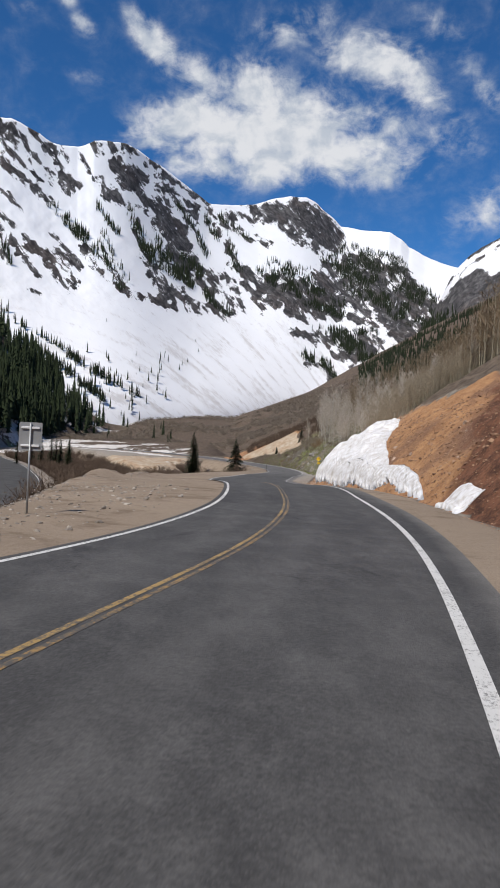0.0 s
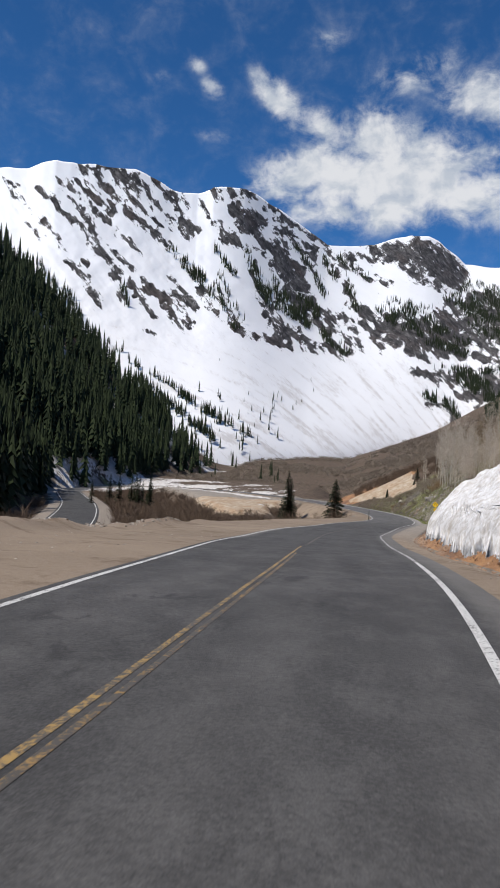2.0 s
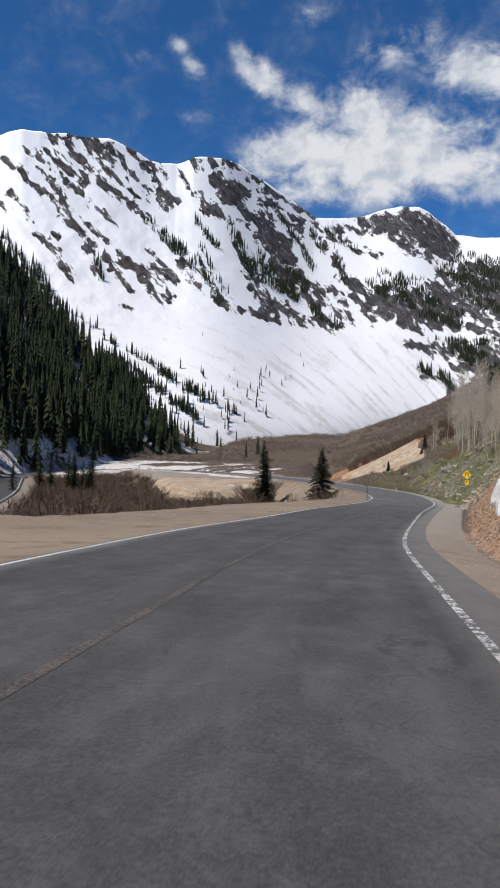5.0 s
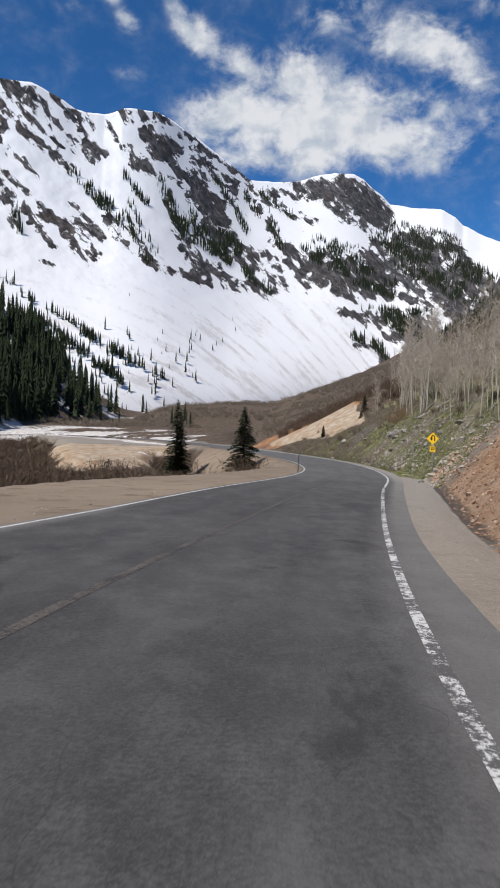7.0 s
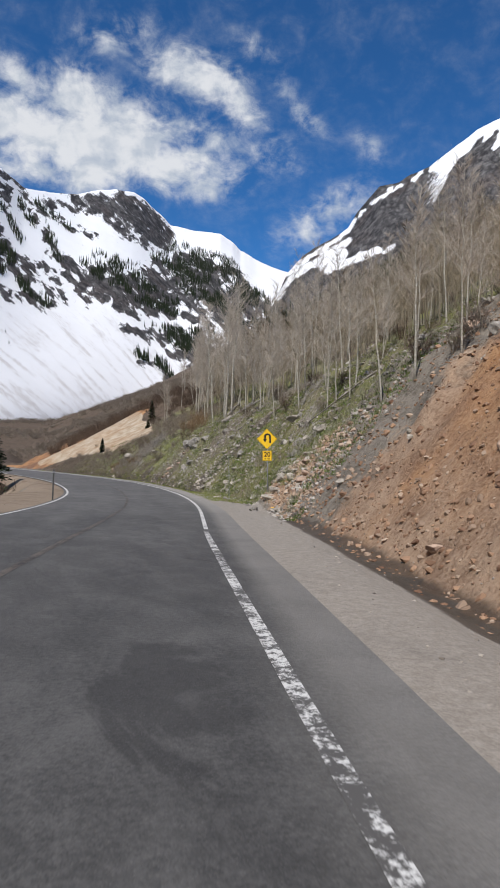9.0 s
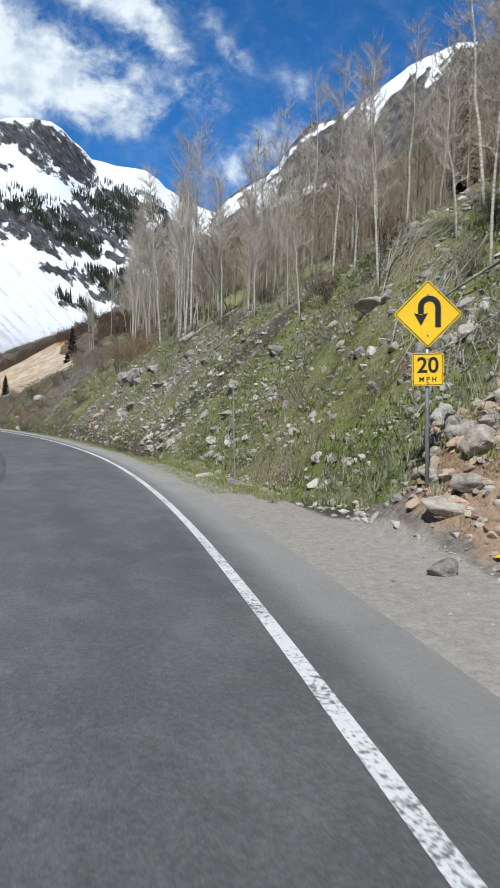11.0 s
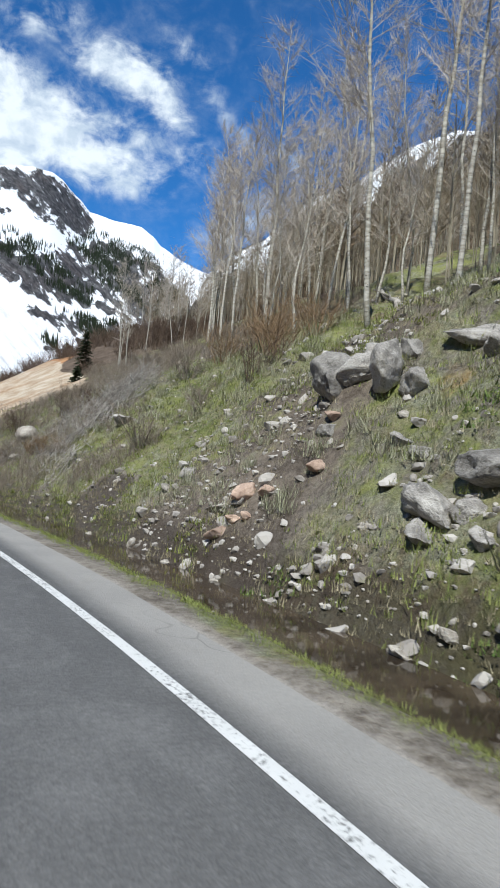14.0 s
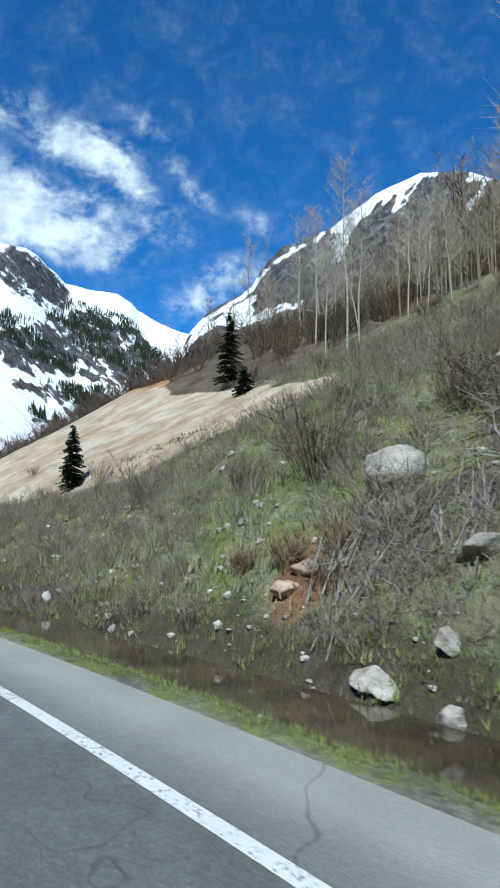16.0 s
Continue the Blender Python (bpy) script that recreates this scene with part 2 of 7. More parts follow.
    colour = k.mix(k.ramp(k.math("ADD", part["pale"], k.math("MULTIPLY", k.math("SUBTRACT", mid, 0.5), 0.6)), 0.4, 0.6), colour, cream)
    grit = k.mix(k.ramp(big, 0.3, 0.7), (0.195, 0.148, 0.107), (0.285, 0.220, 0.160))
    grit = k.mix(k.math("MULTIPLY", speck, 0.5), grit, (0.35, 0.285, 0.22))
    grit = k.mix(k.math("MULTIPLY", k.ramp(k.noise(at, 0.55, 6.0, 0.7, 0.4), 0.52, 0.66), 0.6), grit, (0.125, 0.086, 0.058))
    grit = k.mix(k.math("MULTIPLY", k.ramp(tiny, 0.35, 0.5, 1.0, 0.0), 0.28), grit, (0.115, 0.098, 0.080))
    grey = k.mix(speck, (0.225, 0.206, 0.184), (0.37, 0.342, 0.305))
    grit = k.mix(k.add("Attribute", named="grey").outputs["Fac"], grit, grey)
    colour = k.mix(k.ramp(k.math("ADD", part["gravel"], k.math("MULTIPLY", k.math("SUBTRACT", mid, 0.5), 0.5)), 0.4, 0.6), colour, grit)
    wet = k.ramp(k.math("ADD", part["wet"], k.math("MULTIPLY", k.math("SUBTRACT", mid, 0.5), 0.9)), 0.4, 0.7)
    colour = k.mix(k.math("MULTIPLY", wet, 0.8), colour, (0.050, 0.037, 0.027))
    white = k.mix(k.ramp(k.math("ADD", k.math("MULTIPLY", mid, 0.5), k.math("MULTIPLY", fine, 0.5)), 0.38, 0.62), (0.44, 0.395, 0.345), (0.76, 0.745, 0.73))
    colour = k.mix(k.ramp(k.math("ADD", part["snow"], k.math("MULTIPLY", k.math("SUBTRACT", mid, 0.5), 1.0)), 0.45, 0.55), colour, white)
    join(k, p, "Base Color", colour)
    join(k, p, "Roughness", k.math("MULTIPLY_ADD", wet, -0.45, 0.95))
    relief(k, p, k.math("ADD", k.math("MULTIPLY", mid, 1.0), k.math("ADD", k.math("MULTIPLY", fine, 0.5), k.math("MULTIPLY", tiny, 0.15))), 0.8, 0.16, k.math("MULTIPLY_ADD", part["gravel"], -0.78, 1.0, clamp=True))
    return m


def make_mountain():
    """Snow slopes with rock where the rock mask says so."""
    m, k, p = material("alpine_snow_and_rock", 0.8, 0.15)
    at = k.add("TexCoord").outputs["Object"]
    rock = k.add("Attribute", named="rock").outputs["Fac"]
    dirt = k.add("Attribute", named="dirt").outputs["Fac"]
    # flow runs down the gullies: fine streaks are drawn along it
    flow = k.n("CombineXYZ", {0: k.add("Attribute", named="flow_across").outputs["Fac"], 1: k.add("Attribute", named="flow_down").outputs["Fac"], 2: 0.0})
    streak = k.noise(k.n("Mapping", {0: flow, 3: (5.5, 0.9, 1.0)}), 1.0, 7.0, 0.75, 0.3)
    thin = k.noise(k.n("Mapping", {0: flow, 3: (13.0, 1.6, 1.0)}), 1.0, 5.0, 0.7)
    big, mid, fine = k.noise(at, 0.012, 6.0, 0.65), k.noise(at, 0.05, 7.0, 0.7), k.noise(at, 0.2, 5.0, 0.7)
    ragged = k.math("ADD", k.math("MULTIPLY", k.math("SUBTRACT", streak, 0.5), 1.5), k.math("ADD", k.math("MULTIPLY", k.math("SUBTRACT", fine, 0.5), 0.8), k.math("MULTIPLY", k.math("SUBTRACT", thin, 0.5), 1.8)))
    edge = k.math("ADD", rock, ragged)
    tone = k.math("ADD", k.math("MULTIPLY", mid, 0.55), k.math("ADD", k.math("MULTIPLY", thin, 0.25), k.math("MULTIPLY", fine, 0.2)))
    tone = k.ramp(k.math("ADD", k.math("MULTIPLY", tone, 0.6), k.math("MULTIPLY", k.noise(k.n("Mapping", {0: at, 3: (1.0, 1.0, 0.35)}), 0.09, 6.0, 0.75, 0.3), 0.4)), 0.40, 0.60)
    craggy = k.ramp(k.noise(k.n("Mapping", {0: flow, 3: (2.4, 1.5, 1.0)}), 1.0, 6.0, 0.7, 0.4), 0.40, 0.60)
    tone = k.math("MULTIPLY", tone, k.math("MULTIPLY_ADD", craggy, 0.75, 0.25))
    stone = k.mix(tone, (0.017, 0.016, 0.017), (0.20, 0.188, 0.178))
    stone = k.mix(k.math("MULTIPLY", k.ramp(big, 0.50, 0.64), 0.5), stone, k.mix(tone, (0.045, 0.033, 0.028), (0.180, 0.140, 0.118)))
    white = k.mix(k.ramp(big, 0.3, 0.7), (0.90, 0.896, 0.89), (0.95, 0.948, 0.945))
    grubby = k.ramp(k.math("ADD", dirt, k.math("ADD", k.math("MULTIPLY", k.math("SUBTRACT", thin, 0.5), 2.2), k.math("MULTIPLY", k.math("SUBTRACT", fine, 0.5), 1.4))), 0.24, 1.0)
    white = k.mix(k.math("MULTIPLY", grubby, 0.56), white, (0.50, 0.455, 0.415))
    bare = k.ramp(edge, 0.46, 0.54)
    join(k, p, "Base Color", k.mix(bare, white, stone))
    rise = k.math("ADD", k.math("MULTIPLY", mid, 1.0), k.math("ADD", k.math("MULTIPLY", fine, 0.4), k.math("MULTIPLY", thin, 0.3)))
    relief(k, p, k.math("MULTIPLY", rise, k.math("MULTIPLY_ADD", bare, 9.0, 0.2)), 0.2, 3.0)
    return m


def make_snow():
    m, k, p = material("old_snow", 0.6, 0.3)
    at = k.add("TexCoord").outputs["Object"]
    melt = k.n("Mapping", {0: at, 2: (0.5, 0.0, 0.3), 3: (0.5, 1.6, 2.2)})
    ripple, grime = k.noise(melt, 1.3, 6.0, 0.65, 0.5), k.noise(at, 0.6, 6.0, 0.65, 0.3)
    spots = k.noise(at, 9.0, 5.0, 0.7)
    colour = k.mix(k.ramp(ripple, 0.35, 0.62), (0.60, 0.57, 0.54), (0.86, 0.86, 0.87))
    colour = k.mix(k.math("MULTIPLY", k.ramp(grime, 0.52, 0.72), 0.55), colour, (0.42, 0.36, 0.29))
    colour = k.mix(k.math("MULTIPLY", k.ramp(spots, 0.60, 0.70), 0.4), colour, (0.30, 0.25, 0.19))
    join(k, p, "Base Color", colour)
    relief(k, p, k.math("ADD", ripple, k.math("MULTIPLY", spots, 0.3)), 0.8, 0.18)
    return m


def make_bark():
    """Pale aspen bark with dark knots and scars."""
    m, k, p = material("aspen_bark", 0.8, 0.2)
    at = k.add("TexCoord").outputs["Object"]
    bands = k.noise(k.n("Mapping", {0: at, 3: (1.0, 1.0, 4.0)}), 3.0, 4.0, 0.7)
    scars = k.noise(k.n("Mapping", {0: at, 3: (2.0, 2.0, 5.0)}), 4.0, 3.0, 0.7)
    colour = k.mix(k.ramp(bands, 0.35, 0.65), (0.28, 0.255, 0.21), (0.54, 0.51, 0.445))
    colour = k.mix(k.ramp(scars, 0.60, 0.68), colour, (0.06, 0.05, 0.042))
    join(k, p, "Base Color", colour)
    relief(k, p, scars, 0.4, 0.02)
    return m


ASPHALT, GROUND, ALPINE, SNOW, BARK = make_asphalt(), make_ground(), make_mountain(), make_snow(), make_bark()
WHITE_PAINT = make_paint("white_road_paint", (0.68, 0.67, 0.64), (0.13, 0.125, 0.118), 0.552)
YELLOW_PAINT = make_paint("yellow_road_paint", (0.42, 0.275, 0.10), (0.095, 0.085, 0.075), 0.500, 0.34)
CHIPPED_PAINT = make_paint("chipped_road_paint", (0.70, 0.69, 0.66), (0.095, 0.090, 0.085), 0.491, 0.42)
FADED_YELLOW = make_paint("faded_yellow_paint", (0.36, 0.225, 0.085), (0.085, 0.078, 0.070), 0.480, 0.34)
SEAM = make_paint("centre_seam", (0.040, 0.036, 0.033), (0.125, 0.105, 0.088), 0.50)
ROCK = mottled("grey_rock", (0.13, 0.118, 0.105), (0.43, 0.40, 0.36), 2.6, per=0.45, bump=0.9, depth=0.05)
RED_ROCK = mottled("rust_rock", (0.25, 0.17, 0.125), (0.50, 0.37, 0.285), 1.5, per=0.5)
PALE_ROCK = mottled("pale_rock", (0.22, 0.19, 0.155), (0.52, 0.475, 0.41), 2.6, per=0.4, bump=0.8, depth=0.05)
STONES = island("scree", (0.16, 0.14, 0.12), (0.53, 0.49, 0.44))
RED_STONES = island("rust_scree", (0.11, 0.055, 0.036), (0.43, 0.275, 0.175))
RUBBLE = island("mixed_rubble", (0.17, 0.105, 0.068), (0.50, 0.39, 0.295))
GRIT = island("loose_grit", (0.12, 0.10, 0.085), (0.46, 0.41, 0.35))
NEEDLES = island("conifer_needles", (0.011, 0.018, 0.009), (0.034, 0.048, 0.020), 0.8, 0.15)
FAR_NEEDLES = island("far_conifer_needles", (0.014, 0.020, 0.012), (0.040, 0.050, 0.026), 0.85, 0.1, 0.3)
TRUNK = mottled("conifer_bark", (0.05, 0.037, 0.028), (0.12, 0.09, 0.068), 4.0)
FAR_TWIGS = island("far_aspen_twigs", (0.125, 0.090, 0.056), (0.27, 0.20, 0.13))
YOUNG_BARK = mottled("young_aspen_bark", (0.17, 0.145, 0.10), (0.36, 0.32, 0.245), 2.0)
YOUNG_TWIGS = island("young_aspen_twigs", (0.195, 0.158, 0.112), (0.40, 0.335, 0.245))
TWIGS = island("aspen_twigs", (0.33, 0.285, 0.236), (0.62, 0.55, 0.47))
SHRUB = island("bare_shrub_stems", (0.062, 0.043, 0.031), (0.175, 0.125, 0.090))
GREY_SHRUB = island("grey_shrub_stems", (0.115, 0.092, 0.072), (0.34, 0.285, 0.225))
RUST_SHRUB = island("rust_shrub_stems", (0.13, 0.082, 0.045), (0.32, 0.22, 0.13))
MOSS = island("moss", (0.105, 0.118, 0.028), (0.235, 0.245, 0.070))
SAGE = island("bunch_grass", (0.13, 0.135, 0.075), (0.38, 0.37, 0.25))
GRASS = island("grass_blades", (0.095, 0.132, 0.030), (0.300, 0.315, 0.100))
DRY_GRASS = island("dry_grass_blades", (0.17, 0.145, 0.085), (0.40, 0.35, 0.235))
LEAVES = island("herb_leaves", (0.060, 0.100, 0.024), (0.17, 0.215, 0.062))
DEAD_WOOD = mottled("dead_grey_wood", (0.17, 0.15, 0.13), (0.42, 0.385, 0.34), 3.0)
STEEL = mottled("galvanised_steel", (0.24, 0.25, 0.26), (0.38, 0.39, 0.40), 6.0, 0.5, 0.5, bump=0.05)
STEEL.node_tree.nodes["Principled BSDF"].inputs["Metallic"].default_value = 0.6
SIGN_YELLOW = mottled("sign_yellow", (0.82, 0.50, 0.012), (0.90, 0.57, 0.018), 1.2, 0.45, 0.5, bump=0.02, per=0.0)
SIGN_BLACK = mottled("sign_black", (0.012, 0.012, 0.012), (0.022, 0.022, 0.022), 3.0, 0.5, 0.4, bump=0.02)
# near-white: the sunlit shine of the metal is put into its colour
BRACKET = mottled("lit_bracket", (0.70, 0.71, 0.72), (0.80, 0.80, 0.81), 3.0, 0.4, 0.5, bump=0.02)
SIGN_BACK = mottled("bare_aluminium_back", (0.22, 0.225, 0.23), (0.30, 0.305, 0.31), 2.0, 0.55, 0.5, bump=0.03)
POST_PAINT = mottled("dark_post", (0.05, 0.05, 0.05), (0.12, 0.115, 0.11), 5.0)

# ---------------------------------------------------------------- shapes
rng = np.random.default_rng(7)


def link(name, verts, faces, mats, parent=None, label="", smooth=False, which=None):
    """A mesh object from arrays; all faces have the same number of corners, or faces is a list."""
    me = bpy.data.meshes.new(name)
    if isinstance(faces, np.ndarray):
        n, c = faces.shape
        me.vertices.add(len(verts))
        me.vertices.foreach_set("co", np.asarray(verts, np.float32).ravel())
        me.loops.add(n * c)
        me.loops.foreach_set("vertex_index", faces.astype(np.int32).ravel())
        me.polygons.add(n)
        me.polygons.foreach_set("loop_start", np.arange(0, n * c, c, dtype=np.int32))
    else:
        me.from_pydata([tuple(v) for v in verts], [], [tuple(f) for f in faces])
    for m in mats if isinstance(mats, (list, tuple)) else [mats]:
        me.materials.append(m)
    if which is not None:
        me.polygons.foreach_set("material_index", np.asarray(which, np.int32))
    me.polygons.foreach_set("use_smooth", np.full(len(me.polygons), smooth))
    me.update(calc_edges=True)
    me.validate()
    ob = new(name, me)
    ob.parent = parent
    if label:
        ob["label"] = label
    return ob


def part(name, bm, mat, parent, label="", smooth=False):
    me = bpy.data.meshes.new(name)
    bm.to_mesh(me)
    bm.free()
    me.materials.append(mat)
    me.polygons.foreach_set("use_smooth", np.full(len(me.polygons), smooth))
    ob = new(name, me)
    ob.parent = parent
    if label:
        ob["label"] = label
    return ob


def attribute(ob, name, values):
    ob.data.attributes.new(name, "FLOAT", "POINT").data.foreach_set("value", np.asarray(values, np.float32))


def fract(x, y, scale, octaves=5, seed=0, gain=0.5):
    """Smooth value noise on arrays, about -1 to 1."""
    out, amp, total = np.zeros_like(x, float), 1.0, 0.0
    for o in range(octaves):
        f = 2.0**o / scale
        u, v = x * f + 17.3 * o + seed * 7.1, y * f + 9.7 * o - seed * 3.3
        iu, iv = np.floor(u), np.floor(v)
        fu, fv = u - iu, v - iv
        fu, fv = fu * fu * (3 - 2 * fu), fv * fv * (3 - 2 * fv)

        def h(a, b):
            s = np.sin(a * 127.1 + b * 311.7 + seed * 74.7 + o * 13.1) * 43758.5453
            return s - np.floor(s)

        low = h(iu, iv) * (1 - fu) + h(iu + 1, iv) * fu
        high = h(iu, iv + 1) * (1 - fu) + h(iu + 1, iv + 1) * fu
        out += amp * ((low * (1 - fv) + high * fv) * 2 - 1)
        total += amp
        amp *= gain
    return out / total * 1.6


def step(lo, hi, v):
    t = np.clip((v - lo) / (hi - lo), 0, 1)
    return t * t * (3 - 2 * t)


def grid_faces(rows, cols):
    i = np.arange(rows * cols).reshape(rows, cols)
    return np.stack([i[:-1, :-1], i[:-1, 1:], i[1:, 1:], i[1:, :-1]], -1).reshape(-1, 4)


def tube(points, radii, sides=6, cap=True):
    """Vertices and faces of a tapered tube along points."""
    verts, faces = [], []
    pts = [Vector(p) for p in points]
    for n, p in enumerate(pts):
        d = (pts[min(n + 1, len(pts) - 1)] - pts[max(n - 1, 0)]).normalized()
        a = d.orthogonal().normalized()
        b = d.cross(a)
        for s in range(sides):
            t = 2 * math.pi * s / sides
            verts.append(p + (a * math.cos(t) + b * math.sin(t)) * radii[n])
    for n in range(len(pts) - 1):
        for s in range(sides):
            s2 = (s + 1) % sides
            faces.append((n * sides + s, n * sides + s2, (n + 1) * sides + s2, (n + 1) * sides + s))
    if cap:
        faces.append(tuple(range(sides - 1, -1, -1)))
        faces.append(tuple((len(pts) - 1) * sides + s for s in range(sides)))
    return verts, faces


def gather(pieces):
    """Joins many (verts, faces) into one."""
    verts, faces = [], []
    for v, f in pieces:
        o = len(verts)
        verts.extend(v)
        faces.extend(tuple(i + o for i in q) for q in f)
    return verts, faces


def strewn(verts, tris, places, scales, turns, tilt=0.0):
    """Copies a small mesh (arrays) to many places in one array: for grass, grit and far woods."""
    n = len(places)
    c, s = np.cos(turns), np.sin(turns)
    v = verts[None] * np.asarray(scales).reshape(n, -1)[:, None, :]
    out = np.empty((n, len(verts), 3))
    out[..., 0] = v[..., 0] * c[:, None] - v[..., 1] * s[:, None]
    out[..., 1] = v[..., 0] * s[:, None] + v[..., 1] * c[:, None]
    out[..., 2] = v[..., 2]
    out += np.asarray(places)[:, None, :]
    return out.reshape(-1, 3), (tris[None] + (np.arange(n) * len(verts))[:, None, None]).reshape(-1, tris.shape[1])


def many(name, kinds, places, scales, mat, label, category):
    """One object of kind stuff, of several small meshes strewn about."""
    places, scales = np.asarray(places, float), np.asarray(scales, float)
    turns, pick = rng.uniform(0, 6.283, len(places)), rng.integers(0, len(kinds), len(places))
    vs, fs, o = [], [], 0
    for n, (v, f) in enumerate(kinds):
        m = pick == n
        if not m.any():
            continue
        a, b = strewn(v, f, places[m], scales[m], turns[m])
        vs.append(a)
        fs.append(b + o)
        o += len(a)
    ob = link(name, np.concatenate(vs), np.concatenate(fs), mat)
    return tagged(ob, label, category, kind="stuff")


# ---------------------------------------------------------------- plan of the road
CENTRE = np.array([
    (-14.0, -30, 0.35), (-6.6, -12, 0.15), (-2.9, 0, 0.0), (-1.4, 6, -0.14), (0.15, 12.5, -0.33), (1.25, 20, -0.45), (1.6, 27, -0.56), (1.85, 35, -0.72),
    (1.85, 47, -1.32), (1.85, 60, -2.12), (1.9, 70, -2.58), (2.15, 80, -3.02), (3.4, 92, -3.48), (5.3, 104, -3.72), (7.1, 115, -4.03), (8.3, 123, -4.22),
    (9.15, 133, -4.38), (9.2, 142, -4.45), (8.5, 151, -4.48), (7.0, 161, -4.57), (4.7, 172, -4.65), (1.2, 184, -4.7), (-5, 202, -4.75), (-15, 226, -4.8), (-32, 254, -4.9), (-54, 275, -5.1),
    (-70, 280, -5.6), (-80, 273, -6.1), (-84, 260, -6.5), (-83, 242, -6.8), (-76, 217, -7.0)])
LOWER = np.array([(-76, 217, -7.0), (-65, 193, -7.0), (-51, 162, -7.0), (-39, 130, -7.1), (-32, 106, -7.2), (-29, 80, -7.6), (-30, 40, -8.4), (-36, 0, -9.2), (-48, -40, -10.0)])


def smooth_line(points, gap):
    """A smooth curve through points, at even steps."""
    p = np.vstack([2 * points[0] - points[1], points, 2 * points[-1] - points[-2]])
    out = []
    for n in range(1, len(p) - 2):
        t = np.linspace(0, 1, 24, endpoint=False)[:, None]
        a, b, c, d = p[n - 1 : n + 3]
        out.append(0.5 * (2 * b + (c - a) * t + (2 * a - 5 * b + 4 * c - d) * t**2 + (3 * b - a - 3 * c + d) * t**3))
    q = np.vstack(out + [points[-1:]])
    s = np.r_[0, np.cumsum(np.linalg.norm(np.diff(q[:, :2], axis=0), axis=1))]
    at = np.arange(0, s[-1], gap)
    return np.stack([np.interp(at, s, q[:, n]) for n in range(3)], -1)


UPPER_ROAD, LOWER_ROAD = smooth_line(CENTRE, 0.5), smooth_line(LOWER, 0.5)


def sides(line):
    d = np.gradient(line[:, :2], axis=0)
    d /= np.linalg.norm(d, axis=1, keepdims=True)
    return np.stack([d[:, 1], -d[:, 0]], -1)


RISE = int(UPPER_ROAD[:, 1].argmax())
UPPER_SIDE, LOWER_SIDE = sides(UPPER_ROAD), sides(LOWER_ROAD)


def beside(x, y, line, side):
    """For points: signed distance to the right of a road, its height there, and the y of its nearest point."""
    d, z, ny = np.empty(len(x)), np.empty(len(x)), np.empty(len(x))
    for a in range(0, len(x), 20000):
        b = slice(a, a + 20000)
        px, py = x[b, None], y[b, None]
        n = ((px - line[None, ::4, 0]) ** 2 + (py - line[None, ::4, 1]) ** 2).argmin(1) * 4
        ox, oy = x[b] - line[n, 0], y[b] - line[n, 1]
        lat = ox * side[n, 0] + oy * side[n, 1]
        d[b] = np.where(lat >= 0, 1, -1) * np.maximum(np.abs(lat), np.where(np.hypot(ox, oy) > 4 + np.abs(lat), np.hypot(ox, oy), 0))
        ahead = np.clip(oy * side[n, 0] - ox * side[n, 1], -1.2, 1.2)
        grade = np.gradient(line[:, 2]) / 0.5
        z[b], ny[b] = line[n, 2] + ahead * grade[n], line[n, 1] + ahead * side[n, 0]
    return d, z, ny


def segment(x, y, x0, y0, x1, y1):
    """Distance of points to a straight stretch of the plan."""
    t = np.clip(((x - x0) * (x1 - x0) + (y - y0) * (y1 - y0)) / ((x1 - x0) ** 2 + (y1 - y0) ** 2), 0, 1)
    return np.hypot(x - x0 - t * (x1 - x0), y - y0 - t * (y1 - y0))


def apron_at(ny):
    """Width of the gravel beside the left lane."""
    return np.interp(ny, [-20, 13, 20, 34, 60, 92, 108, 125, 138, 150, 165, 190, 230, 300], [5.5, 6.2, 7.4, 9.6, 12.5, 11.5, 10.5, 8.0, 5.6, 4.9, 4.8, 5.8, 6.0, 5.5])


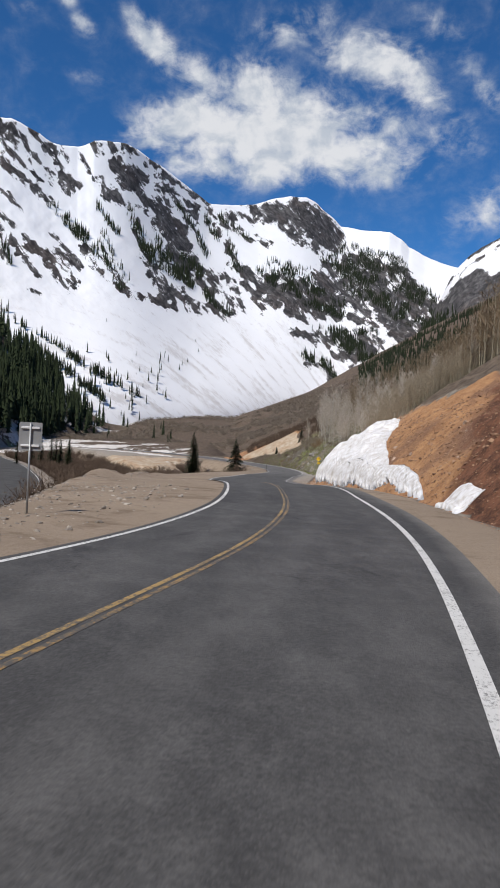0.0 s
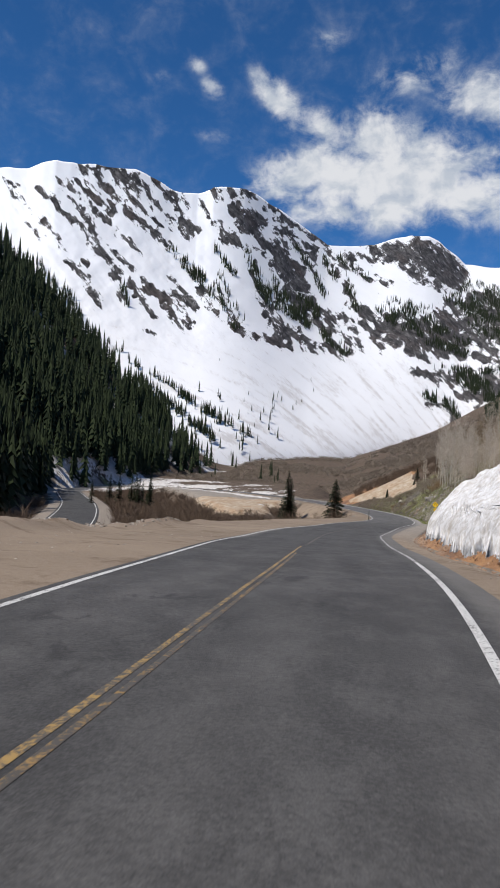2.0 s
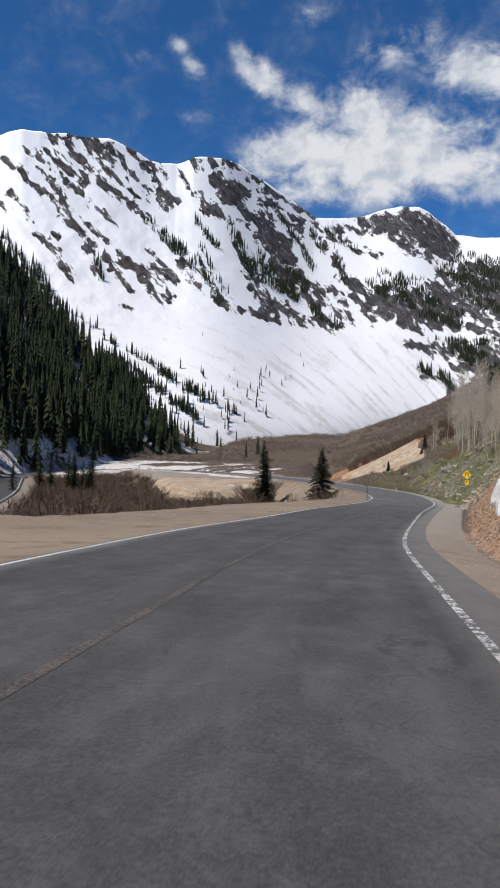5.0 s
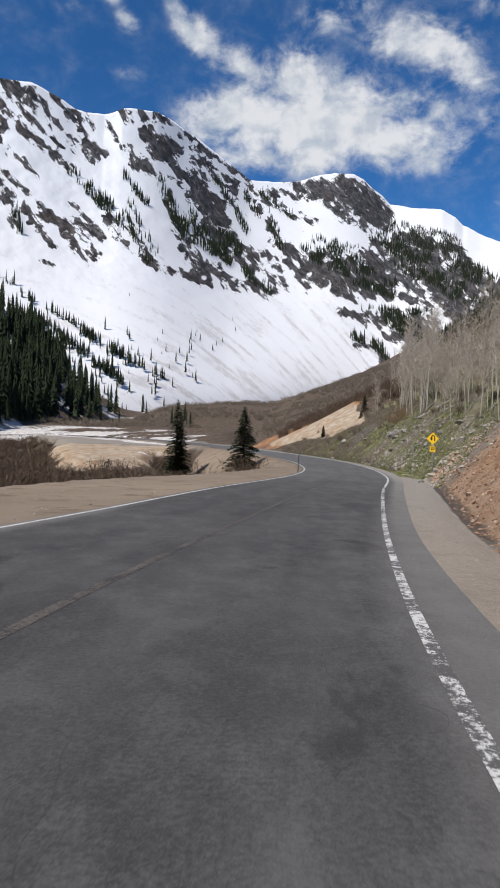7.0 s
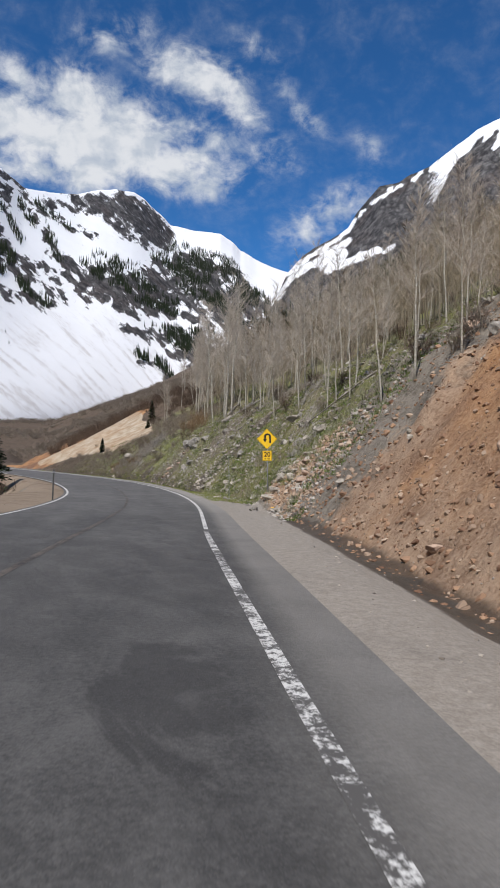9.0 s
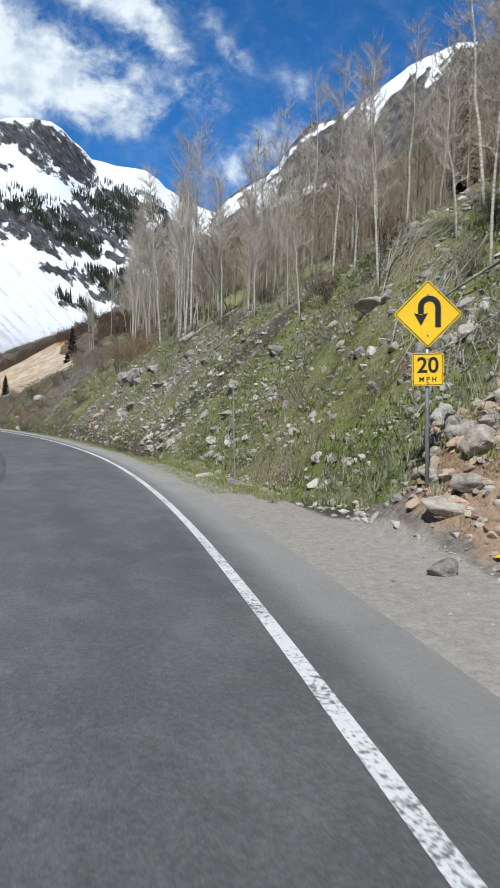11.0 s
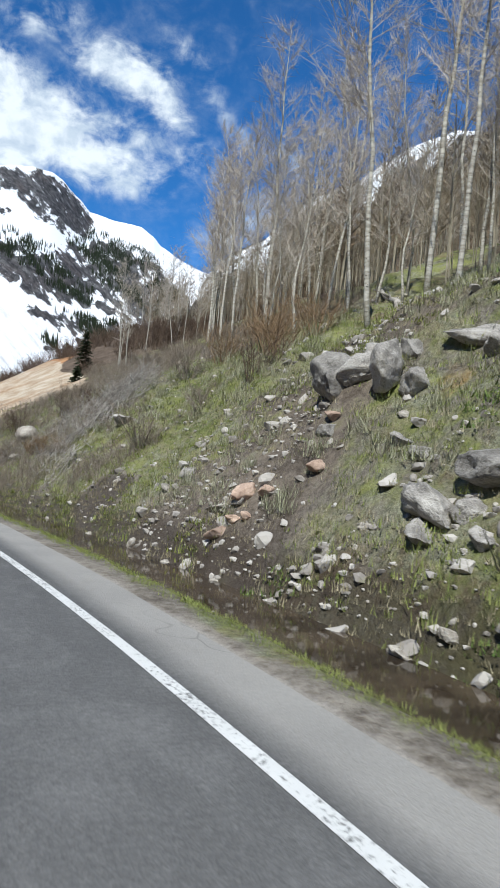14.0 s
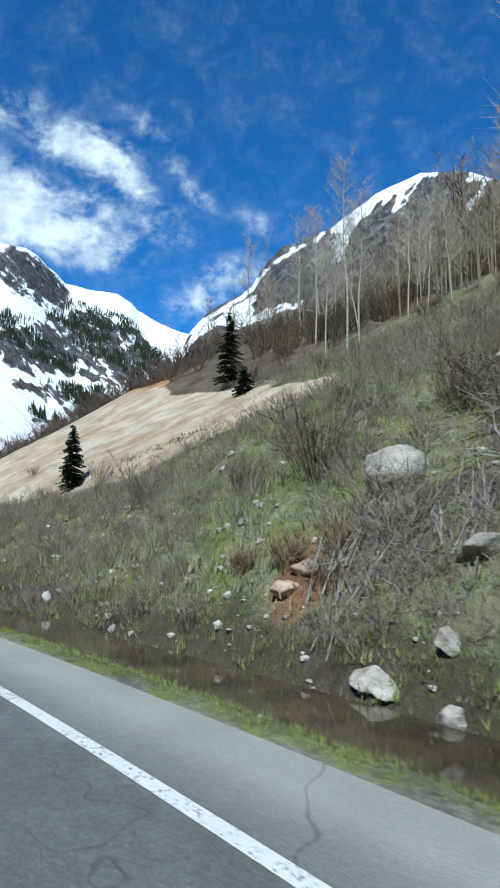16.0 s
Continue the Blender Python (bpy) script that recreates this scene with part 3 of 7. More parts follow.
def lay(x, y):
    """The lie of the land at points: height, and what covers it."""
    x, y = np.asarray(x, float), np.asarray(y, float)
    shape = x.shape
    x, y = x.ravel(), y.ravel()
    d, zr, ny = beside(x, y, UPPER_ROAD, UPPER_SIDE)
    dl, zl, _ = beside(x, y, LOWER_ROAD, LOWER_SIDE)
    rough, lumps, swell = fract(x, y, 1.1, 4, 1), fract(x, y, 4.0, 4, 2), fract(x, y, 40.0, 4, 3)
    # valley floor, rising slowly up the valley
    valley = -8.4 + 0.026 * np.maximum(y - 260, 0) + 0.4 * swell + 0.02 * np.maximum(np.abs(x + 30) - 120, 0)
    valley = valley + 0.066 * np.clip(y - 330, 0, 260) * step(-120, -55, x)
    # hillside on the right
    toe = np.interp(ny, [-20, 30, 90, 105, 114, 122, 130, 137, 165, 190, 230], [6.6, 6.6, 6.5, 6.4, 6.3, 6.25, 6.05, 5.85, 5.85, 6.6, 8.5])
    e = np.maximum(d - toe, 0)
    steep = np.interp(ny, [0, 40, 100, 118, 135, 150, 185, 230], [1.0, 1.0, 0.98, 1.26, 1.32, 1.08, 0.72, 0.55])
    rise = np.where(e < 4.2, e * steep, 4.2 * steep + (e - 4.2) * np.interp(ny, [120, 130, 150, 185], [0.70, 0.66, 0.54, 0.52]))
    by_x = np.interp(y, [215, 275], [0.50, 0.40]) * (np.minimum(x, 70) - 5.0) + 0.55 * np.maximum(x - 70, 0) + 3 + 2.0 * fract(x, y, 60.0, 3, 5)
    rise = np.where(y > 175, rise + (np.minimum(rise, np.maximum(by_x, 0.2)) - rise) * step(175, 215, y), rise)
    crest = np.interp(ny, [60, 100, 118, 140, 165, 200, 230, 262], [90, 40, 19, 14.0, 13.0, 13, 15, 60]) + 0.8 * swell
    rise = np.where(rise > crest, crest + (rise - crest) * 0.2, rise)
    rise = rise + step(0.2, 3, e) * (0.42 * lumps + 0.24 * rough) * (1 - 0.8 * step(9, 6, segment(x, y, 17.5, 186.5, 7.5, 206.0))) + step(8, 40, e) * 1.2 * swell
    rise = rise + 1.0 * np.exp(-(((x - 20.0) / 8.0) ** 2) - ((y - 203.0) / 9.0) ** 2) * step(0.5, 4, e)
    ditch = -0.22 * np.exp(-(((d - toe + 0.35) / 0.55) ** 2))
    # a heap of rubble by the sign
    rise = rise + 0.75 * np.exp(-(((x - 14.6) / 0.9) ** 2) - ((y - 122.0) / 1.5) ** 2) * step(5.5, 5.9, d) * (0.8 + 0.4 * lumps)
    beyond = np.maximum(step(225, 262, y), step(-10, -25, x) * step(8, 14, d))
    rise = rise + (np.maximum(by_x, 0) + 0.4 * lumps - rise) * beyond
    right = (zr - 0.10 * step(4.2, 6.5, d) * step(110, 100, ny) + 0.12 * np.clip(d - 4.5, 0, toe - 4.5) * step(104, 116, ny) * step(141, 134, ny) + (0.05 * lumps - 0.16) * step(4.5, 4.9, d) * step(toe + 0.5, toe - 0.1, d) * step(137, 144, ny) * step(190, 182, ny) + ditch) * (1 - beyond) + valley * beyond + rise
    # gravel apron on the left, then down to the valley
    apron = apron_at(ny)
    g = np.maximum(-d - apron, 0)
    fall = np.minimum(g * 0.62, np.maximum(zr - valley, 0))
    berm = 0.38 * np.exp(-(((-d - apron + 0.7) / 0.9) ** 2)) * step(30, 45, ny) * step(100, 70, ny) * (0.7 + 0.6 * lumps)
    left = zr - 0.05 * step(3.9, 6.0, -d) - 0.012 * np.clip(-d - 4, 0, 12) - fall + berm + 0.03 * lumps * step(4.4, 6, -d)
    left = np.where(fall >= zr - valley - 0.02, valley + 0.25 * lumps, left)
    z = np.where(d >= 0, right, left)
    # gravel flat inside the hairpin, level with the road
    inside = np.minimum(x - np.interp(y, [158, 200, 226, 284], [-19.5, -34, -41, -72]), np.interp(y, [158, 172, 192, 207, 216], [-18.5, -15.5, -18, -10, 2]) - x) + 1.2 * lumps
    flat = step(-4.5, 0.5, inside) * step(154, 160, y) * step(-4.4, -5.4, d)
    z = z + (-5.25 - 0.55 * step(200, 160, y) + 0.10 * lumps - z) * flat
    # the ground beyond the hairpin climbs gently from the road
    outer = step(0, -12, x) * step(4.4, 6.5, d) * step(228, 242, y) * step(75, 48, d)
    z = z + np.maximum(-5.0 + 0.075 * (d - 5) + 0.3 * lumps - z, 0) * outer
    # forest slope beyond the lower road
    foot = np.interp(y, [-60, 0, 60, 107, 160, 230, 290, 420], [-66, -52, -43, -44, -62, -86, -82, -77]) + 2 * swell
    end = step(510, 420, y - 0.25 * np.maximum(foot - x, 0))
    climb = np.maximum(foot - x, 0) * (0.86 * end + 0.08)
    climb = np.where(climb > 190, 190 + (climb - 190) * 0.4, climb) + np.where(foot > x, 1.2 * swell, 0) * step(0, 10, climb)
    z = np.where(x < foot, np.maximum(z, valley) + climb, z)
    # bed of the lower road
    near = step(9.0, 5.0, np.abs(dl)) * (y < 245)
    z = z * (1 - near) + (zl - 0.02 * np.abs(dl)) * near
    # the road's own bed
    z = np.where(np.abs(d) < 5.2, np.minimum(z, zr - 0.05 + 0.035 * step(3.9, 4.12, np.abs(d))), z)
    z = np.where((np.abs(dl) < 3.9) & (y < 245), zl - 0.12, z)
    cover = {}
    patch = fract(x, y, 9.0, 4, 8)
    cover["gravel"] = np.where(d > 0, step(0.3, -0.3, d - np.minimum(toe - 0.5, np.interp(ny, [118, 127, 137, 145, 175], [6.2, 5.8, 4.7, 4.1, 4.05]))), np.maximum(step(0.8, -0.8, -d - apron), step(0.5, -2.5, -d - apron)))
    cover["gravel"] = np.maximum(cover["gravel"], step(7.0, 4.5, np.abs(dl)) * (y < 245))
    cover["gravel"] = np.maximum(cover["gravel"], step(0.4, 0.75, flat) * step(198, 218, y + 10 * patch))
    cover["grey"] = np.where(d > 0, 0.85 * step(60, 115, ny), 0.0) + np.where(np.abs(dl) < 8, 0.5, 0) + 0.75 * flat
    cover["soil"] = np.where(d > toe - 0.2, step(117, 108, ny) * step(13.5, 11.0, e - 1.5 * patch), 0)
    away = segment(x, y, 17.5, 186.5, 7.5, 206.0)
    cover["pale"] = step(7.6, 5.6, away - 0.18 * (x - 12) + 1.0 * patch) * (d > toe) * step(17.7, 16.4, x + 0.8 * patch)
    cover["pale"] = np.maximum(cover["pale"], 0.9 * flat * step(222, 200, y))
    cover["soil"] = np.maximum(cover["soil"], step(9.0, 7.0, segment(x, y, 11.0, 204.0, 3.0, 214.0)) * (d > toe))
    bank = np.where((d < -apron) & (x > -9.5) & (y < 206), 0.8, 0) * step(-10, -8, x + 1.5 * patch) * step(141, 150, y + 7 * patch)
    cover["gravel"] = np.maximum(cover["gravel"], bank)
    cover["soil"] = np.maximum(cover["soil"], 0.8 * np.exp(-((x - 11.7) ** 2 + (y - 172.8) ** 2) / 0.7))
    cover["soil"] = np.maximum(cover["soil"], 0.95 * np.exp(-(((x - 15.2) / 1.7) ** 2) - ((y - 121.0) / 2.3) ** 2) * (d > toe - 0.5))
    cover["rust"] = np.where(d > toe - 0.5, step(33, 25, ny - 2.2 * e + 4 * patch), 0)
    cover["rust"] = np.maximum(cover["rust"], 0.62 * np.exp(-((x - 11.7) ** 2 + (y - 172.8) ** 2) / 1.2))
    spot = 0.5 * np.exp(-((x - 17.2) ** 2 + (y - 152.4) ** 2) / 0.5)
    cover["soil"], cover["rust"] = np.maximum(cover["soil"], spot), np.maximum(cover["rust"], spot)
    # a muddy gully down the slope
    gully = np.maximum(step(1.0, 0.4, np.minimum(segment(x, y, 14.9, 143.3, 17.2, 140.3), segment(x, y, 17.2, 140.3, 19.2, 138.4)) + 0.3 * rough), step(1.0, 0.5, np.hypot((x - 13.8) / 0.75, (y - 160.6) / 1.5) + 0.25 * rough))
    cover["tan"] = (0.66 + 0.35 * fract(x, y, 5.0, 3, 19)) * step(48, 80, ny) * step(160, 140, ny)
    cover["grass"] = np.where(d > toe - 0.2, step(117, 126, ny + 0.6 * (e - 3)) * (0.66 + 0.42 * patch + 0.42 * step(3.5, 0.5, e) * step(144, 132, ny) * step(118, 124, ny) - 0.24 * step(160, 170, ny) * step(11, 7, e)) * step(196, 184, y), 0)
    cover["grass"] = np.maximum(cover["grass"], np.where(d > 0, np.maximum(step(0.9, 0.3, np.abs(d - toe + 0.55)) * step(122, 130, ny) * step(143, 138, ny), step(0.6, 0.2, np.abs(d - 4.55)) * step(142, 150, ny) * (0.75 + 0.5 * patch)) * 0.66, 0))
    bald = step(145, 150, ny) * step(160, 155, ny) * step(0.02, 0.32, fract(x, y, 3.2, 4, 131)) * (d > toe)
    cover["grass"] = cover["grass"] - 0.22 * bald
    cover["brush"] = np.where(d < -apron - 0.5, 1.0, 0) + np.where((d > toe) & (e > 12), 0.85, 0) + np.where(d > toe, 0.75 * step(160, 172, ny), 0)
    cover["brush"] = np.maximum(cover["brush"], np.where((d > toe) & (y > 186), 1.0, 0))
    cover["brush"] = np.maximum(cover["brush"], 0.6 * bald)
    cover["brush"] = np.where(x < foot, 1.0, cover["brush"])
    cover["brush"] = np.where((y > 300) & (x > foot) & (x < 60), 1.0, cover["brush"])
    cover["snow"] = np.where(d < 0, step(214, 226, y) * step(4.6, 5.6, -d) * step(12.5, 8.0, -d + 3 * patch) * (x > foot), 0)
    cover["snow"] = np.maximum(cover["snow"], np.where((d > 0) & (x < -16) & (y > 235), step(4.8, 6.0, d) * step(44, 34, d + 9 * patch) * step(-8, -16, x + 6 * patch) * (0.52 + 0.5 * patch), 0))
    cover["snow"] = np.maximum(cover["snow"], 0.62 * flat * step(0.1, 0.5, fract(x, y, 11.0, 4, 141)) * step(222, 190, y))
    cover["snow"] = np.maximum(cover["snow"], np.where(x < foot + 8, 0.32 * step(170, 260, y) + 0.62 * step(-0.1, 0.5, fract(x, y, 22.0, 4, 15)) * step(200, 300, y), 0))
    cover["snow"] = np.maximum(cover["snow"], np.where((d < -apron) & (y > 420), 0.38 + 0.4 * patch, 0))
    cover["wet"] = np.where(d > 0, np.exp(-(((d - toe + 0.3) / (0.38 + 0.62 * step(138, 146, ny))) ** 2)) * step(85, 100, ny) * step(215, 180, ny) * (1 - 0.7 * step(117.5, 119.5, ny) * step(125, 123.5, ny)) * (1 - 0.75 * step(124, 130, ny) * step(142, 136, ny)), 0)
    cover["wet"] = np.maximum(cover["wet"], 0.9 * gully)
    cover["grass"] = cover["grass"] - gully
    return z.reshape(shape), {k: v.reshape(shape) for k, v in cover.items()}


def ground_at(x, y):
    return lay(np.atleast_1d(x), np.atleast_1d(y))[0]


def steps(*runs):
    out = [np.arange(a, b, s) for a, b, s in runs]
    return np.concatenate(out + [[runs[-1][1]]])


# ---------------------------------------------------------------- ground and roads
gx = steps((-3000, -600, 300), (-600, -320, 20), (-320, -60, 5), (-60, -18, 1.4), (-18, 4, 0.5), (4, 24, 0.28), (24, 40, 0.8), (40, 120, 4), (120, 600, 20), (600, 3000, 300))
gy = steps((-400, -40, 30), (-40, -6, 2), (-6, 90, 0.6), (90, 185, 0.34), (185, 250, 1.0), (250, 640, 6), (640, 1200, 26), (1200, 3000, 300))
X, Y = np.meshgrid(gx, gy)
Z, COVER = lay(X, Y)
ground = tagged(link("ground", np.stack([X, Y, Z], -1).reshape(-1, 3), grid_faces(len(gy), len(gx)), GROUND, smooth=True),
                "mountain valley ground of gravel, rubble, grass and old snow", "ground", kind="structure")
for key, value in COVER.items():
    attribute(ground, key, value.ravel())


def ribbon(name, line, side, offsets, lift, mat, start=0.0, end=1e9, ragged=0.0, crown=0.0, sway=None, edge=None, left_edge=None):
    """A strip along a road between offsets (right is positive), following its height; sway shifts it by the road's y."""
    s = np.arange(len(line)) * 0.5
    use = (s >= start) & (s <= end)
    l, sd = line[use], side[use]
    off = np.array(offsets, float)[None, :] * np.ones((len(l), 1))
    if sway:
        off += sum(np.interp(l[:, 1] + o, *sway) for o in range(-7, 8))[:, None] / 15
    if edge:
        out = sum(np.interp(l[:, 1] + o, *edge) for o in range(-7, 8)) / 15
        off[:, -1], off[:, -2] = out, out - 0.4
    if left_edge:
        out = sum(np.interp(l[:, 1] + o, *left_edge) for o in range(-7, 8)) / 15
        inner = np.linspace(0, 1, off.shape[1] - 3)
        off[:, 0] = out
        off[:, 1:-2] = (out + 0.2)[:, None] * (1 - inner) + (off[:, -2] - 0.3)[:, None] * inner
    if ragged:
        off[:, 0] += ragged * fract(l[:, 0] * 3, l[:, 1] * 3, 1.5, 4, 4)
        off[:, -1] += ragged * fract(l[:, 0] * 3, l[:, 1] * 3, 1.5, 4, 9)
    v = np.empty((len(l), off.shape[1], 3))
    v[..., :2] = l[:, None, :2] + sd[:, None] * off[..., None]
    # iron out small wobbles along the way
    ends = np.pad(v[..., :2], ((9, 9), (0, 0), (0, 0)), mode="reflect", reflect_type="odd")
    v[..., :2] = sum(ends[k : k + len(l)] for k in range(19)) / 19
    v[..., 2] = l[:, None, 2] + lift - crown * np.abs(off)
    return link(name, v.reshape(-1, 3), grid_faces(len(l), off.shape[1]), mat, smooth=True), off


RIGHT_SWAY = ([0, 6, 9, 15, 19, 24, 32, 41, 46, 62, 70, 81, 89, 97, 103, 115, 125, 143, 150, 156, 164, 173], [3.2, 3.24, 3.1, 2.98, 2.85, 2.8, 3.15, 3.47, 3.53, 3.55, 3.53, 3.52, 3.62, 3.5, 3.22, 3.1, 3.4, 3.42, 3.12, 3.2, 3.1, 3.3])
LEFT_SWAY = ([0, 9, 12, 15, 19, 25, 32, 37, 41, 46, 57, 70, 84, 97, 107, 115, 125, 131, 150], [-2.6, -2.55, -2.35, -2.08, -1.95, -1.9, -2.1, -2.33, -2.65, -3.0, -3.95, -4.1, -4.15, -3.8, -3.4, -3.25, -2.85, -2.6, -3.1])
YELLOW_SWAY = ([0, 14, 24, 34, 40, 45, 57, 68, 77, 92, 105, 125, 140], [-0.12, -0.06, 0.22, 0.08, 0.05, -0.07, -0.33, -0.36, -0.2, 0.0, 0.15, 0.4, 0.3])
OFFS = [-4.35, -3.95, -3.4, -2.6, -2.2, -1.7, -1.0, -0.5, 0, 0.5, 0.95, 1.35, 1.75, 2.15, 2.55, 2.95, 3.35, 3.75, 4.15]
road, off = ribbon("road", UPPER_ROAD, UPPER_SIDE, OFFS, 0.0, ASPHALT, ragged=0.06, left_edge=(LEFT_SWAY[0], [v - 0.2 for v in LEFT_SWAY[1]]),
                    edge=([0, 6, 18, 32, 46, 62, 81, 97, 103, 115, 125, 143, 150, 164, 173], [3.8, 3.8, 3.7, 3.95, 4.25, 4.35, 4.3, 4.25, 4.1, 4.1, 4.25, 4.1, 3.95, 4.2, 4.25]))
road_y = UPPER_ROAD[:, 1]
attribute(road, "track", sum(np.exp(-(((off - c) / 0.42) ** 2)) for c in (-2.6, -1.0, 0.95, 2.55)).ravel())
# the whole width turns paler between y 95 and 135
attribute(road, "far_pale", (step(95, 135, road_y)[:, None] * np.ones(off.shape[1])).ravel())
attribute(road, "lane", (step(3.35, 3.7, off) * np.interp(road_y, [80, 118, 130], [0.35, 0.6, 1.0])[:, None] + step(3.7, 3.95, -off) * 0.5).ravel())
tagged(road, "worn grey asphalt two-lane mountain road with cracks", "road", kind="structure")
low_road, off = ribbon("road_lower", LOWER_ROAD, LOWER_SIDE, [-3.6, -1.8, 0, 1.8, 3.6], 0.0, ASPHALT)
attribute(low_road, "track", np.zeros(off.size))
tagged(low_road, "grey asphalt road running down the valley", "road", kind="structure")

# ---------------------------------------------------------------- the great snow mountain, its dome, and the ridge to the right
EYE = np.array((4.0, 60.0))


def stroke_depth(a, e, strokes, sheet=(6.15, 1.07, -0.70)):
    """How far points lie inside soft strokes (x0, y0, x1, y1, half width) of a sketch sheet, in the sheet's units; below nought outside."""
    out = np.full_like(a, -60.0)
    for x0, y0, x1, y1, half in strokes:
        (a0, e0), (a1, e1) = bearing(x0, y0, *sheet), bearing(x1, y1, *sheet)
        ux, uy = a1 - a0, e1 - e0
        t = np.clip(((a - a0) * ux + (e - e0) * uy) / (ux * ux + uy * uy), 0, 1)
        far = np.hypot(a - a0 - t * ux, e - e0 - t * uy) / 0.0445
        out = np.maximum(out, half - far)
    return out


def stroke_mask(a, e, strokes, reach_=1.0):
    """1 within strokes, fading to 0 over their margin."""
    return np.clip(0.5 + stroke_depth(a, e, strokes) / (8.0 * reach_), 0, 1)


SKY_A = [-75, -60, -45, -33.3, -31.2, -28.6, -27.3, -26.4, -24.41, -23.17, -22.12, -19.99, -18.92, -17.83, -16.74, -15.64, -14.53, -13.86, -13.19, -12.29, -10.48, -9.58, -7.33, -5.97, -4.17, -3.27, -1.01, 1.02, 2.14, 3.48, 4.8, 5.54, 6.31, 7.16, 7.71, 9.5, 11.58, 12.6, 13.2, 13.58, 14.5, 15.85, 16.98, 19, 24]
SKY_E = [10, 15, 18.5, 21.4, 21.9, 22.4, 23.0, 23.3, 23.28, 23.48, 23.36, 23.51, 23.21, 22.83, 22.36, 22.18, 22.15, 22.37, 22.71, 22.77, 22.74, 22.36, 21.18, 20.37, 19.32, 18.77, 18.7, 18.85, 19.2, 19.4, 19.31, 19.02, 18.4, 17.72, 17.19, 16.96, 16.76, 16.22, 15.64, 15.49, 14.89, 14.42, 14.02, 14.2, 14.0]
FOOT_A = [-75, -25, -18, -9.5, -4.5, 0.9, 5.4, 7, 12, 24]
FOOT_E = [-0.4, -0.4, -0.2, 0.9, 1.0, 1.5, 2.0, 2.2, 3.0, 5.0]

# rock on the great mountain, from its left shoulder down and across to the notch
SHOULDER = [
    (20, 250, 55, 246, 4), (57, 262, 72, 285, 8), (70, 285, 98, 305, 6), (75, 248, 100, 285, 3), (98, 280, 105, 315, 3), (35, 283, 60, 305, 8), (60, 305, 82, 322, 8), (8, 275, 18, 280, 4), (90, 252, 118, 272, 6),
    (100, 262, 135, 300, 4), (105, 285, 150, 325, 4), (118, 270, 140, 298, 3), (128, 265, 136, 275, 5), (140, 272, 148, 282, 4), (152, 288, 168, 312, 5), (162, 262, 185, 290, 5), (190, 295, 205, 310, 5), (145, 275, 178, 320, 2), (160, 262, 176, 282, 4)]
UPPER_STREAKS = [
    (200, 310, 218, 330, 3), (205, 290, 232, 320, 3), (222, 305, 242, 330, 2.5), (108, 312, 125, 335, 7), (125, 330, 150, 348, 4), (150, 348, 195, 385, 4), (135, 312, 180, 352, 2), (50, 325, 80, 345, 2.5), (20, 300, 55, 330, 1.5),
    (55, 328, 80, 350, 2), (80, 350, 110, 375, 2), (0, 305, 50, 348, 2), (30, 335, 55, 362, 3.5), (0, 335, 80, 392, 1.2), (48, 392, 58, 398, 5), (62, 398, 90, 415, 2.5), (80, 408, 88, 418, 3.5), (36, 420, 42, 424, 5), (90, 405, 130, 430, 1.0)]
LOWER_STREAKS = [
    (100, 432, 110, 440, 3.5), (90, 443, 96, 448, 4), (105, 450, 125, 465, 2), (0, 420, 40, 455, 4), (40, 455, 65, 500, 5), (105, 475, 115, 488, 4), (125, 455, 160, 500, 3.5), (160, 500, 178, 520, 4), (165, 465, 195, 490, 4),
    (160, 468, 175, 475, 5), (195, 495, 205, 500, 5), (195, 480, 250, 525, 2.5), (210, 510, 240, 535, 6), (215, 470, 225, 480, 4), (228, 475, 255, 500, 3), (205, 448, 235, 475, 1.5), (150, 450, 200, 490, 1), (110, 375, 150, 402, 1.2), (160, 545, 190, 555, 1.5)]
FAR_LEFT = [(-115, 300, -90, 318, 2.5), (-90, 318, -50, 350, 2), (-60, 290, -20, 320, 2.5), (-50, 345, -5, 400, 2.5), (-20, 275, 8, 292, 3), (-140, 270, -110, 290, 2), (-30, 320, 10, 350, 2), (-80, 355, -50, 380, 1.5)]
PEAK = [
    (195, 338, 200, 348, 5), (224, 335, 238, 350, 9), (222, 355, 235, 365, 6), (245, 350, 255, 358, 3), (258, 310, 275, 330, 3), (278, 285, 290, 300, 8), (310, 280, 315, 292, 7), (335, 285, 355, 293, 6), (288, 345, 305, 355, 7), (300, 350, 325, 370, 8),
    (303, 372, 318, 378, 4), (322, 315, 335, 345, 12), (340, 332, 372, 335, 15), (335, 350, 365, 355, 9), (395, 335, 440, 345, 7), (405, 345, 435, 365, 8), (380, 305, 400, 318, 4), (410, 330, 500, 380, 2.5), (315, 370, 340, 385, 4)]
RIB = [
    (368, 365, 385, 385, 8), (375, 380, 415, 385, 11), (385, 395, 420, 405, 10), (400, 410, 450, 425, 11), (415, 425, 455, 450, 14), (430, 440, 455, 470, 14), (435, 375, 475, 400, 8), (430, 365, 455, 390, 5), (455, 395, 480, 430, 6), (470, 385, 540, 400, 5),
    (500, 390, 560, 425, 5), (540, 405, 590, 440, 3), (495, 410, 520, 430, 6), (535, 445, 560, 490, 5), (545, 480, 590, 500, 5), (360, 420, 385, 480, 7), (385, 480, 425, 560, 7), (420, 470, 480, 500, 13), (470, 480, 510, 530, 9)]
